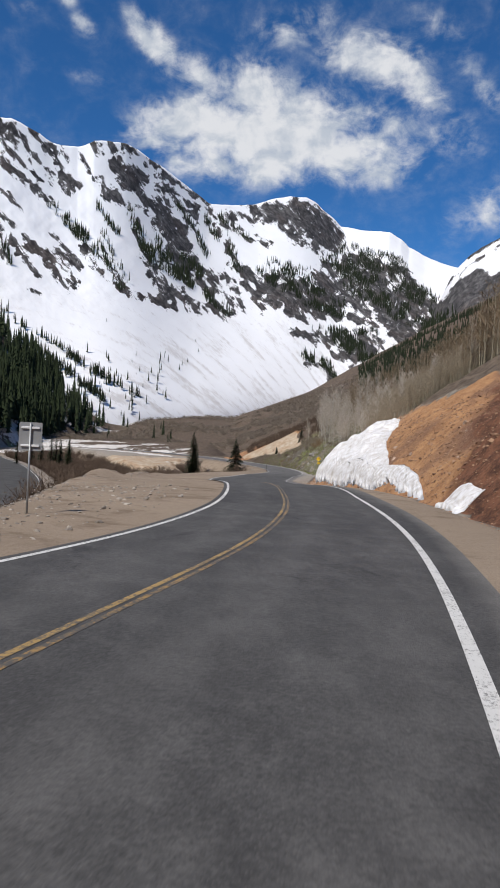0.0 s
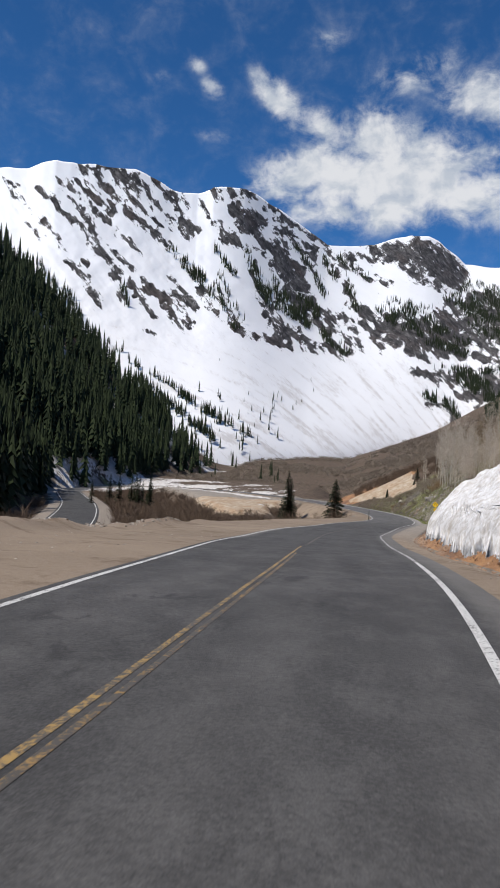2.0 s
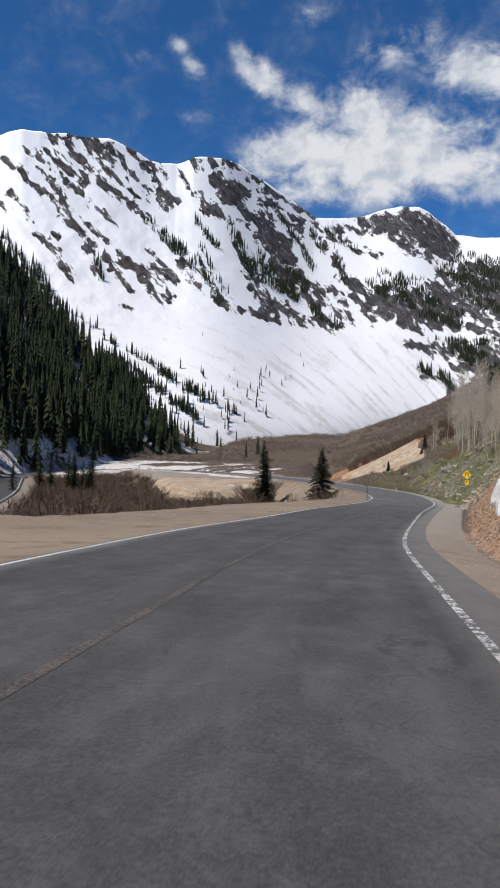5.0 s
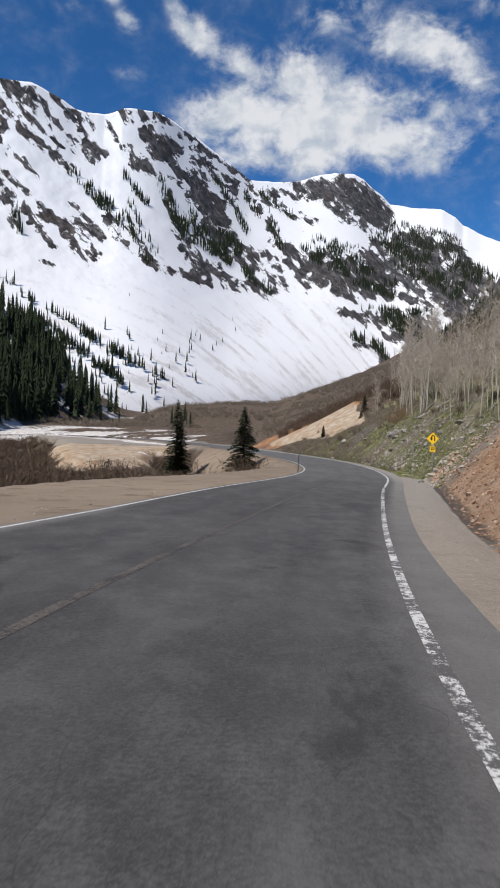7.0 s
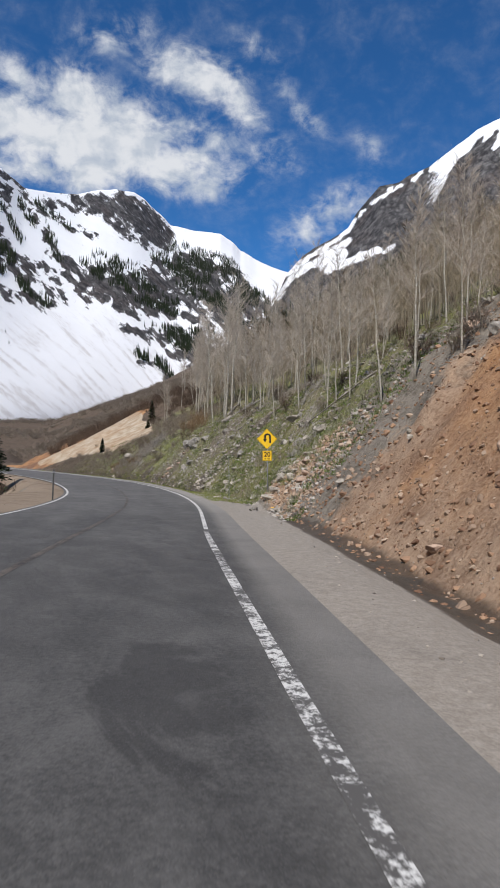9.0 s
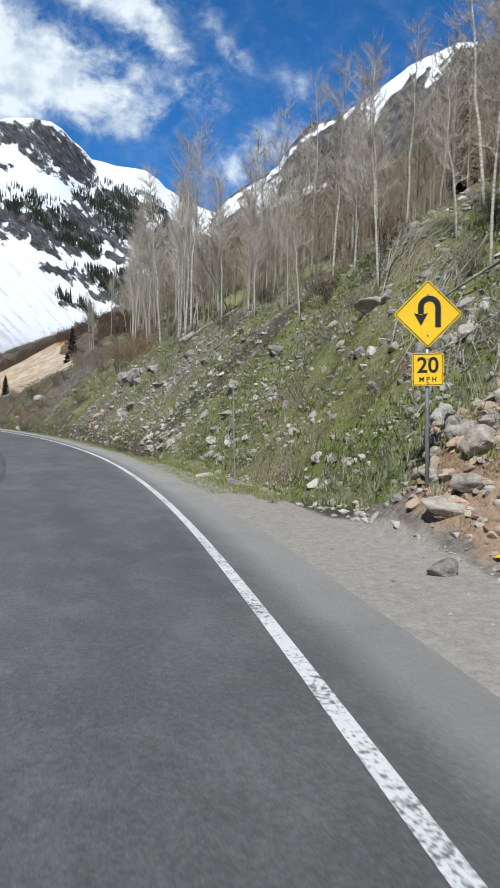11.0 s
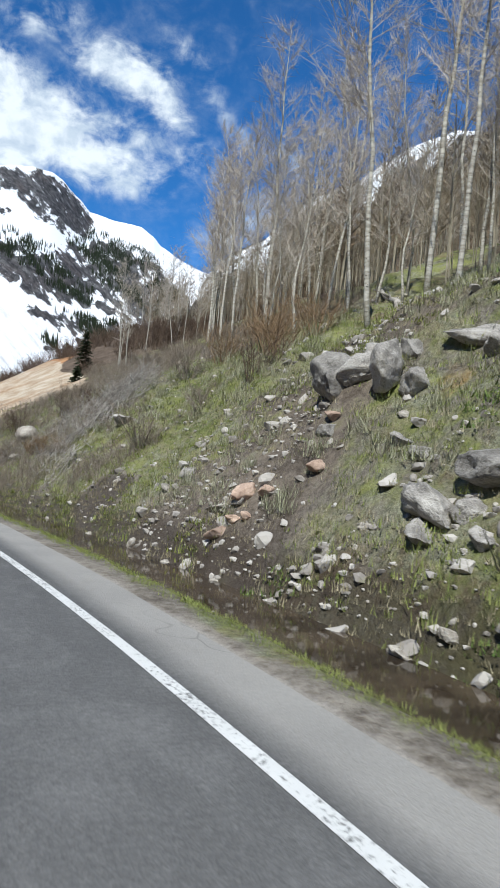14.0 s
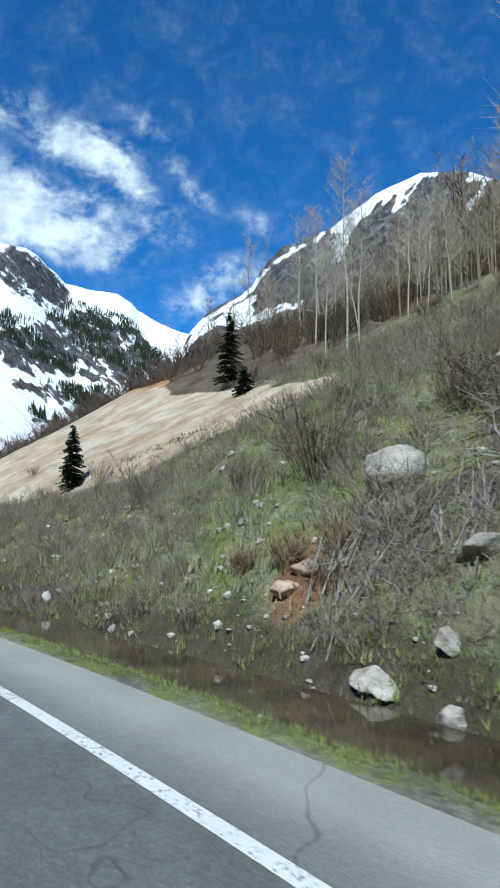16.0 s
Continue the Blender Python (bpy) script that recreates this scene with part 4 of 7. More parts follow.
RIB_FOOT = [
    (400, 500, 440, 560, 9), (440, 530, 480, 565, 8), (300, 480, 345, 535, 5), (340, 535, 400, 552, 5), (320, 515, 360, 540, 4), (400, 550, 440, 565, 4), (500, 510, 560, 550, 8), (505, 560, 550, 570, 6), (530, 500, 560, 530, 7), (515, 550, 545, 575, 6),
    (545, 545, 575, 558, 3), (570, 505, 605, 520, 9), (590, 510, 630, 530, 9), (590, 545, 610, 560, 3), (260, 460, 300, 505, 5), (300, 470, 330, 525, 6), (480, 500, 530, 520, 10), (440, 490, 470, 520, 8)]
DOME = [
    (625, 371, 690, 370, 5), (690, 374, 725, 392, 5), (600, 378, 640, 372, 4),    (562, 376, 575, 382, 7), (585, 388, 600, 395, 8), (600, 390, 660, 385, 13), (605, 382, 640, 376, 8), (660, 378, 690, 390, 10), (640, 400, 700, 415, 13), (650, 415, 680, 435, 7), (690, 400, 740, 425, 13), (700, 420, 742, 440, 10),
    (690, 440, 715, 448, 6), (725, 402, 742, 420, 9), (710, 388, 728, 400, 6), (560, 422, 600, 430, 2), (580, 437, 615, 440, 3), (540, 397, 560, 400, 5), (560, 397, 590, 402, 4)]
CLIFFS = [
    (700, 490, 760, 490, 5), (705, 500, 760, 505, 9), (750, 495, 800, 500, 7), (580, 510, 620, 535, 12), (620, 505, 690, 515, 11), (640, 530, 690, 545, 11), (690, 540, 720, 560, 12), (700, 520, 755, 540, 12), (740, 550, 755, 560, 7), (760, 520, 830, 530, 12),
    (800, 510, 870, 520, 14), (830, 540, 883, 560, 13), (840, 560, 870, 575, 9), (855, 488, 935, 533, 12), (895, 548, 945, 568, 14), (890, 500, 960, 540, 7), (870, 580, 920, 600, 16), (925, 545, 960, 590, 16), (770, 462, 850, 480, 14), (850, 470, 900, 500, 12), (740, 505, 800, 540, 10), (800, 545, 850, 560, 8), (870, 520, 930, 560, 14), (780, 560, 830, 575, 6), (720, 470, 760, 480, 6), (600, 520, 640, 550, 8), (655, 555, 700, 575, 6), (600, 525, 760, 530, 16), (760, 500, 900, 535, 26), (880, 540, 950, 580, 22)]
LEDGES = [(670, 598, 720, 597, 4), (710, 602, 790, 615, 9), (790, 597, 830, 610, 13), (760, 630, 810, 650, 11), (800, 600, 815, 640, 9), (750, 600, 830, 600, 9), (700, 652, 745, 655, 4), (740, 655, 755, 680, 4)]
FELL_TREES = [
    (200, 395, 250, 440, 5), (225, 415, 300, 480, 9), (290, 460, 335, 530, 7), (350, 400, 385, 470, 8), (375, 440, 400, 490, 7), (400, 455, 480, 500, 13), (410, 485, 470, 520, 10), (495, 408, 520, 440, 7), (535, 440, 560, 490, 7), (480, 440, 500, 470, 5),
    (500, 540, 545, 570, 7), (520, 402, 580, 440, 5), (560, 475, 620, 500, 4), (605, 475, 690, 485, 5), (640, 485, 700, 505, 6), (620, 495, 690, 520, 8), (720, 465, 770, 452, 6), (760, 450, 860, 468, 18)]
CLIFF_TREES = [
    (750, 475, 880, 500, 16), (680, 510, 760, 540, 6), (770, 510, 880, 540, 12), (710, 592, 830, 590, 5), (760, 600, 830, 640, 15), (700, 640, 745, 655, 7), (740, 655, 760, 685, 5), (855, 488, 960, 540, 15), (600, 500, 690, 530, 9), (690, 540, 760, 560, 7), (860, 545, 940, 580, 12), (280, 385, 330, 440, 4), (440, 385, 470, 420, 4), (300, 440, 345, 520, 3), (112, 470, 122, 500, 4)]
LOW_TREES = [(30, 540, 110, 585, 5), (100, 580, 160, 622, 5), (150, 618, 235, 655, 5), (235, 662, 330, 715, 7), (290, 700, 400, 745, 5), (0, 485, 30, 535, 10), (-60, 430, 0, 500, 6), (150, 640, 300, 740, 9), (300, 590, 312, 596, 3)]


def fell(name, a, n_up, sky_a, sky_e, foot_a, foot_e, near, far, rough, seed):
    """A far mountainside: for each bearing it climbs from its foot to its skyline, with ribs and gullies."""
    u = np.linspace(0, 1, n_up)
    A, U = np.meshgrid(a, u)
    top = np.interp(A, sky_a, sky_e) + (0.08 * fract(A, A * 0, 1.6, 4, seed) * U**6)
    low = np.interp(A, foot_a, foot_e)
    calm = sum(np.interp(A + o, sky_a, sky_e) for o in np.linspace(-2, 2, 11)) / 11
    E = low + (calm - low) * U + (top - calm) * U**5
    ribs = fract(A * 1.0 + E * 0.9, E * 0.25, 2.6, 5, seed + 1)
    crag = fract(A, E * 1.4, 1.3, 5, seed + 2)
    soft = lambda line: sum(np.interp(A + o, *line) for o in np.linspace(-9, 9, 25)) / 25
    r0, r1 = soft(near), soft(far)
    R = r0 + (r1 - r0) * (U**1.6) + rough * (ribs + 0.5 * crag) * (0.12 + 0.88 * step(0.35, 0.6, U)) * step(0, 0.2, U) * step(1.0, 0.93, U)
    ra, re = np.radians(A), np.radians(E)
    V = np.stack([EYE[0] + R * np.sin(ra), EYE[1] + R * np.cos(ra), R * np.tan(re) - 1.0], -1)
    # the far side falls away behind the skyline
    back = V[-1].copy()
    back[:, :2] = EYE + (back[:, :2] - EYE) * 1.35
    back[:, 2] = -20
    front = V[0].copy()
    front[:, 2] -= 40
    V = np.concatenate([front[None], V, back[None]])
    pad = lambda m: np.concatenate([m[:1], m, m[-1:]])
    return V, pad(A), pad(E), pad(U)


a = np.concatenate([np.arange(-75, -34, 0.4), np.arange(-34, 24.01, 0.095)])
V, A, E, U = fell("mountain", a, 300, SKY_A, SKY_E, FOOT_A, FOOT_E, ([-75, -20, -10, 0, 5, 12, 24], [380, 400, 440, 560, 680, 980, 1100]), ([-75, -30, -23, -18, -13, -9, -4, 0, 5, 12, 24], [640, 660, 690, 780, 940, 900, 1120, 1560, 1800, 2100, 2400]), 2.6, 21)
mountain = tagged(link("mountain", V.reshape(-1, 3), grid_faces(*A.shape), ALPINE, smooth=True), "steep snow-covered mountain with grey rock ribs and cliffs", "mountain")
# rock breaks through where it is drawn, with ragged edges pulled down the fall of the slope
along_, across_ = A - E, A + 0.95 * E
warp = 0.16 * fract(across_, along_ * 0.3, 0.30, 3, 40, 0.6)
wa, we = A + warp * 0.7 + 0.07 * fract(A, E, 0.25, 3, 42), E - warp * 0.7 + 0.07 * fract(A, E, 0.25, 3, 41)
deep = stroke_depth(wa, we, SHOULDER + UPPER_STREAKS + LOWER_STREAKS + FAR_LEFT + PEAK + RIB + RIB_FOOT + DOME + CLIFFS + LEDGES)
streak = fract(across_ + 0.3 * fract(A, E, 1.6, 4, 31), along_ * 0.22, 0.55, 4, 33)
crumb = fract(A, E, 0.45, 4, 35, 0.6)
rib_zone = np.clip(1.4 + stroke_depth(A, E, [(370, 300, 500, 520, 55), (620, 490, 860, 520, 45), (480, 380, 580, 470, 40), (300, 420, 420, 540, 30)]) / 40, 0, 1)
ridge_zone = np.clip(1.4 + stroke_depth(A, E, [(0, 250, 190, 300, 40), (-200, 290, 60, 270, 30)]) / 40, 0, 1)
rock = 0.58 + deep / 9.0
rock = np.minimum(rock, 0.88)
broken = fract(across_, along_ * 0.42, 0.42, 5, 37, 0.62)
solid = np.clip(1.0 + stroke_depth(A, E, [(610, 385, 735, 420, 25), (420, 420, 470, 490, 15), (330, 325, 365, 345, 12), (760, 510, 930, 560, 30), (620, 530, 740, 540, 18)]) / 12, 0, 1)
rock = rock + np.where(rock > -0.6, (1.05 - 0.62 * solid) * broken + 0.06 * solid, 0)
rock = np.maximum(rock, -0.42 + 0.62 * rib_zone * step(-0.2, 0.7, streak + 0.5 * crumb) + 0.34 * ridge_zone * step(0.1, 0.8, streak))
rock = rock - 0.40 * rib_zone * step(0.30, 0.62, crumb + 0.4 * streak)
attribute(mountain, "flow_across", across_.ravel())
attribute(mountain, "flow_down", along_.ravel())
attribute(mountain, "rock", np.clip(rock, -0.45, 1.0).ravel())
lines = fract(A * 0.62 + E * 0.9 + 0.02 * (A + 5) ** 2, (A - E) * 0.08, 0.30, 4, 51)
attribute(mountain, "dirt", np.clip(step(15, 5, E) * (0.30 + 0.70 * lines) + 0.10 * step(0.0, 0.6, streak), 0, 1).ravel())
face = V[1:-1]

RIGHT_A = [14.0, 15.05, 15.99, 16.85, 18.06, 18.93, 19.8, 21.52, 22.15, 22.99, 23.83, 25.3, 26.12, 26.94, 27.47, 28.7, 31, 34.4, 37.2, 40.6, 50, 70, 95]
RIGHT_E = [6.5, 9.78, 11.97, 13.85, 15.14, 15.75, 16.14, 17.11, 18.1, 19.05, 19.91, 20.19, 20.59, 20.9, 21.05, 21.8, 23.2, 24.4, 24.2, 23, 20, 15, 9]
b = np.concatenate([np.arange(14, 32, 0.1), np.arange(32, 95.01, 0.3)])
V2, A2, E2, U2 = fell("right_ridge", b, 150, RIGHT_A, RIGHT_E, [14, 95], [3, 3], ([14, 95], [620, 560]), ([14, 20, 40, 95], [1500, 1450, 1300, 1200]), 14.0, 61)
right_mountain = tagged(link("mountain", V2.reshape(-1, 3), grid_faces(*A2.shape), ALPINE, smooth=True), "grey rocky mountain flank with strips of snow", "mountain")
FLANK_SNOW = [
    (632, 505, 655, 488, 7), (655, 490, 700, 458, 4), (690, 472, 745, 422, 4), (728, 432, 748, 412, 5), (650, 508, 740, 448, 6), (700, 500, 790, 465, 8), (690, 492, 730, 470, 8), (780, 382, 820, 352, 3), (790, 376, 835, 346, 3), (855, 337, 872, 324, 4),
    (800, 468, 820, 455, 4), (758, 402, 770, 394, 3), (850, 482, 883, 462, 3), (660, 482, 690, 462, 3), (790, 505, 830, 490, 2), (790, 575, 840, 550, 2), (890, 318, 930, 285, 4), (615, 548, 640, 512, 5)]
strip = fract((A2 - E2 * 0.85) + 0.4 * fract(A2, E2, 2.0, 3, 71), (A2 + E2) * 0.18, 1.3, 4, 73)
cap = np.interp(A2, RIGHT_A, RIGHT_E) - E2
drawn = stroke_depth(A2 + 0.12 * fract(A2, E2, 0.5, 3, 78), E2 + 0.12 * fract(A2, E2, 0.5, 3, 80), FLANK_SNOW, (-8.54, 1.44, 1.32))
beyond_ = step(26.5, 29, A2)
snowy = np.clip(0.36 + drawn / 6, 0, 1.2) * (1 - beyond_) + beyond_ * (0.62 * step(0.8, 0.2, cap) * step(-0.1, 0.2, fract(A2, E2, 1.2, 3, 77)) + 0.75 * step(0.25, 0.5, strip) * step(5.0, 2.0, cap))
attribute(right_mountain, "rock", np.clip(0.95 - snowy, -0.3, 1).ravel())
attribute(right_mountain, "flow_across", (A2 - 0.85 * E2).ravel())
attribute(right_mountain, "flow_down", (A2 + E2).ravel())
attribute(right_mountain, "dirt", np.zeros(A2.size))


def spire(height, tiers, spread, sides, seed):
    """A slim far conifer: ragged tiers of drooping boughs on a stem."""
    r = np.random.default_rng(seed)
    verts, tris = [(0, 0, height)], []
    for n in range(tiers):
        z0 = height * (0.08 + 0.86 * n / tiers)
        z1 = min(z0 + height * 1.5 / tiers, height)
        w = spread * (1 - n / tiers) ** 0.85 + 0.02
        o = len(verts)
        verts.append((0, 0, z1))
        turn = r.uniform(0, 6.28)
        for s in range(sides):
            t = turn + 6.283 * s / sides
            k = w * (1.0 if s % 2 else 0.55) * r.uniform(0.8, 1.2)
            verts.append((k * math.cos(t), k * math.sin(t), z0 + (0.0 if s % 2 else 0.06 * height) + r.uniform(-0.02, 0.02) * height))
        for s in range(sides):
            tris.append((o, o + 1 + s, o + 1 + (s + 1) % sides))
    return np.array(verts), np.array(tris)


# conifers on the far slopes: in strips along the ribs
places, sizes = [], []
flat_a, flat_e, flat_v = A[1:-1].ravel(), E[1:-1].ravel(), face.reshape(-1, 3)
want = np.maximum(stroke_mask(flat_a, flat_e, FELL_TREES + CLIFF_TREES), 0.62 * stroke_mask(flat_a, flat_e, LOW_TREES, 1.6))
clump = np.clip(0.7 + 1.4 * fract(flat_a, flat_e, 0.5, 3, 81), 0, 1.6)
chance = (want > 0.42) * clump * np.interp(flat_a, [-5, 2], [0.46, 0.62]) * (0.25 + want)
low_left = step(-7.5, -12, flat_a - (flat_e - 1) * 0.95) * step(9, 4, flat_e) * (flat_e > 0.3) * 0.018
chance = np.maximum(chance, low_left * clump)
chosen = np.nonzero(rng.random(len(chance)) < chance)[0]
p = flat_v[chosen] + rng.uniform(-2, 2, (len(chosen), 3)) * (1, 1, 0) - (0, 0, 0.8)
k = rng.uniform(0.5, 1.25, len(chosen)) * np.interp(np.hypot(p[:, 0], p[:, 1] - 60), [400, 700, 1300], [0.50, 0.54, 0.70])
many("far_conifers", [spire(14, 5, 1.75, 6, s) for s in range(4)], p, np.stack([k, k, k * rng.uniform(0.85, 1.3, len(k))], -1), FAR_NEEDLES,
     "dark conifers scattered over the snowy mountainside", "trees")

# and a dark belt of them along the foot of the grey flank
flank = V2[1:-1].reshape(-1, 3)
fa, fe = A2[1:-1].ravel(), E2[1:-1].ravel()
belt = step(10.8, 9.2, fe - 0.10 * (fa - 16) + 0.5 * fract(fa, fe, 2.0, 3, 83)) * (fe > 4) * (fa < 46) * np.where(fract(fa, fe, 1.2, 3, 84) > -0.3, 1.0, 0.25)
chosen = np.nonzero(rng.random(len(fa)) < belt * 0.5)[0]
p = flank[chosen] + rng.uniform(-3, 3, (len(chosen), 3)) * (1, 1, 0) - (0, 0, 0.8)
k = rng.uniform(0.6, 1.2, len(chosen))
many("far_conifers", [spire(14, 5, 2.0, 6, s + 8) for s in range(4)], p, np.stack([k, k, k * rng.uniform(0.9, 1.2, len(k))], -1), FAR_NEEDLES,
     "dark belt of conifers below the grey rocky flank", "trees")

# ---------------------------------------------------------------- road markings
def marking(name, offset, width, mat, start, end, lift=0.004, line=UPPER_ROAD, side=UPPER_SIDE, owner=road, ragged=0.025, label="", sway=None):
    ob, _ = ribbon(name, line, side, [offset - width / 2, offset, offset + width / 2], lift, mat, start, end, ragged, sway=sway)
    ob.parent = owner
    if label:
        ob["label"] = label
    return ob


def reach(y):
    """Distance along the upper road at which it passes y on its way up the clip."""
    return float(np.interp(y, UPPER_ROAD[:RISE, 1], np.arange(RISE) * 0.5))


marking("white_edge_line", 0, 0.13, WHITE_PAINT, 0, reach(46), ragged=0.02, sway=RIGHT_SWAY, label="worn white edge line")
marking("white_edge_line", 0, 0.13, CHIPPED_PAINT, reach(46), reach(112), ragged=0.03, sway=RIGHT_SWAY, label="badly chipped white edge line")
marking("white_edge_line", 0, 0.115, WHITE_PAINT, reach(112), 1e9, ragged=0.02, sway=RIGHT_SWAY, label="worn white edge line")
marking("white_edge_line", 0, 0.11, WHITE_PAINT, 0, 1e9, sway=LEFT_SWAY, label="worn white edge line")
marking("yellow_centre_line", -0.055, 0.075, YELLOW_PAINT, 0, reach(52), sway=YELLOW_SWAY, label="worn yellow centre line")
marking("yellow_centre_line", 0.075, 0.07, FADED_YELLOW, 0, reach(46), sway=YELLOW_SWAY, label="worn yellow centre line")
marking("centre_seam", 0.0, 0.13, SEAM, reach(53), reach(122), sway=YELLOW_SWAY, ragged=0.07)
marking("yellow_centre_line", 0.0, 0.10, SEAM, reach(122), 1e9, sway=YELLOW_SWAY, label="faded centre line")
for o in (-3.2, 3.2):
    marking("white_edge_line", o, 0.14, WHITE_PAINT, 0, 1e9, line=LOWER_ROAD, side=LOWER_SIDE, owner=low_road, label="white edge line")


# shallow meltwater standing in the roadside ditch
def make_water():
    m, k, p = material("ditch_water", 0.06, 0.5)
    at = k.add("TexCoord").outputs["Object"]
    silt = k.ramp(k.noise(at, 1.2, 5.0, 0.6), 0.35, 0.65)
    join(k, p, "Base Color", k.mix(silt, (0.030, 0.022, 0.015), (0.075, 0.055, 0.036)))
    relief(k, p, k.noise(at, 6.0, 3.0, 0.5), 0.12, 0.01)
    return m


ditch_water, _ = ribbon("water", UPPER_ROAD, UPPER_SIDE, [4.6, 5.0, 5.4, 5.9], -0.16, make_water(), reach(139), reach(188))
tagged(ditch_water, "shallow brown meltwater standing in the roadside ditch", "water", kind="structure")

# ---------------------------------------------------------------- old snow on the cut slope
def snow_slab(name, ys, dist, thick, label, rows=90, cols=44, seed=0):
    """A thick drift lying on the slope beside the road: ys(v), dist(u) give its reach along and across, 0 to 1 each."""
    u, v = np.meshgrid(np.linspace(0, 1, rows), np.linspace(0, 1, cols), indexing="ij")
    y0, y1 = ys(v)
    yy = y0 + (y1 - y0) * u
    d0, d1 = dist(u)
    dd = d0 + (d1 - d0) * v
    yy = yy + 0.4 * fract(dd, yy, 3.0, 4, seed + 2) * (u > 0.5) * u
    dd = dd + 0.3 * fract(yy, dd, 4.0, 4, seed + 3) * (np.abs(v - 0.5) * 2)
    # melt flutes down the face towards the road
    dd = dd + 0.16 * fract(yy, yy * 0, 0.7, 3, seed + 5) * np.clip(1 - v / 0.16, 0, 1)
    n = np.interp(yy, UPPER_ROAD[:RISE, 1], np.arange(RISE))
    i = n.astype(int)
    px = UPPER_ROAD[i, 0] + UPPER_SIDE[i, 0] * dd
    py = yy + UPPER_SIDE[i, 1] * dd
    base = lay(px, py)[0]
    body = np.clip(1 - np.abs(2 * u - 1) ** 16, 0, 1) ** 0.45 * np.clip(1 - np.abs(2 * v - 1) ** 7, 0, 1) ** 0.45
    lumps = 0.85 + 0.22 * fract(px, py, 3.0, 5, seed) + 0.10 * fract(px * 3, py, 1.2, 4, seed + 1)
    top = base + thick * (1.4 - 0.7 * v) * (0.3 + 0.7 * step(0.0, 0.35, u)) * body * lumps
    under = base - 0.35
    V = np.concatenate([np.stack([px, py, top], -1).reshape(-1, 3), np.stack([px, py, under], -1).reshape(-1, 3)])
    f = grid_faces(rows, cols)
    ring = np.concatenate([np.arange(cols), np.arange(1, rows) * cols + cols - 1, (rows - 1) * cols + np.arange(cols - 2, -1, -1), np.arange(rows - 2, 0, -1) * cols])
    nxt = np.roll(ring, -1)
    skirt = np.stack([ring, nxt, nxt + rows * cols, ring + rows * cols], -1)
    ob = link(name, V, np.concatenate([f, f[:, ::-1] + rows * cols, skirt]), SNOW, smooth=True)
    return tagged(ob, label, "snow bank")


snow_slab("snow_bank", lambda v: (np.interp(v, [0, 0.09, 0.15, 0.5, 1], [31.5, 36, 45, 60, 73]), 102.8 - 0.3 * v), lambda u: (6.7 + 0.8 * step(0.5, 0.95, u), 14.6 - 4.4 * step(0.75, 1.0, u)), 1.15, "thick bank of old dirty snow on the roadside cut", rows=230, seed=3)
snow_slab("snow_patch", lambda v: (26.0 + 0 * v, 29.2 + 0 * v), lambda u: (6.2 + 0 * u, 7.2 + 0 * u), 0.22, "small patch of melting snow beside the road", 24, 16, seed=9)


def along(n, y0, y1, d0, d1, power=1.0):
    """Random places beside the upper road."""
    y = rng.uniform(y0, y1, n)
    d = d0 + (d1 - d0) * rng.random(n) ** power
    sx, sy, cx = (np.interp(y, UPPER_ROAD[:RISE, 1], a[:RISE]) for a in (UPPER_SIDE[:, 0], UPPER_SIDE[:, 1], UPPER_ROAD[:, 0]))
    return cx + sx * d, y + sy * d


# ---------------------------------------------------------------- rocks
def rock_mesh(name, seed, mat, detail=2, squash=0.7, cuts=16, deep_cut=0.20):
    bm = bmesh.new()
    bmesh.ops.create_icosphere(bm, subdivisions=detail, radius=0.5)
    r = random.Random(seed)
    # cut flat facets, then roughen
    for _ in range(cuts):
        n = Vector((r.gauss(0, 1), r.gauss(0, 1), r.gauss(0, 1))).normalized()
        reachd = r.uniform(deep_cut, deep_cut + 0.16)
        for v in bm.verts:
            over = v.co.dot(n) - reachd
            if over > 0:
                v.co -= n * over * 0.9
    for v in bm.verts:
        at = v.co + Vector((seed, 0, 0))
        v.co += v.co.normalized() * (0.07 * noise.noise(at * 3.5) + 0.035 * noise.noise(at * 9) + 0.018 * noise.noise(at * 21))
        v.co.z *= squash
    me = bpy.data.meshes.new(name)
    bm.to_mesh(me)
    bm.free()
    me.materials.append(mat)
    if detail > 3:
        me.shade_smooth()
    return me


def loose_arrays(me):
    me.calc_loop_triangles()
    v = np.array([tuple(x.co) for x in me.vertices])
    return v, np.array([tuple(t.vertices) for t in me.loop_triangles])


GREYS = [rock_mesh("boulder", s, ROCK, 4) for s in range(6)]
PALES = [rock_mesh("boulder", s + 20, PALE_ROCK, 4) for s in range(5)]
REDS = [rock_mesh("boulder", s + 40, RED_ROCK, 4) for s in range(5)]
ROUND = [rock_mesh("boulder", 57, PALE_ROCK, 4, 0.9, 7, 0.34)]
PEBBLES = [loose_arrays(rock_mesh("pebble", s + 60, ROCK, 1)) for s in range(5)]
STONE_KINDS = [loose_arrays(rock_mesh("stone", s + 80, ROCK, 2)) for s in range(6)]


def boulder(meshes, x, y, size, label, group, sink=0.27, stretch=1.0, lift=0.0):
    me = meshes[int(rng.integers(len(meshes)))]
    ob = new("boulder", me)
    z = float(ground_at(x, y)[0])
    s = size * np.array([stretch * rng.uniform(0.85, 1.25), rng.uniform(0.8, 1.1), rng.uniform(0.75, 1.15)])
    turn = Euler((rng.uniform(-0.35, 0.35), rng.uniform(-0.35, 0.35), rng.uniform(0, 6.28)))
    ob.matrix_world = Matrix.LocRotScale((x, y, z + size * (0.30 - sink) + lift), turn, Vector(s))
    return tagged(ob, label, "rock", group)


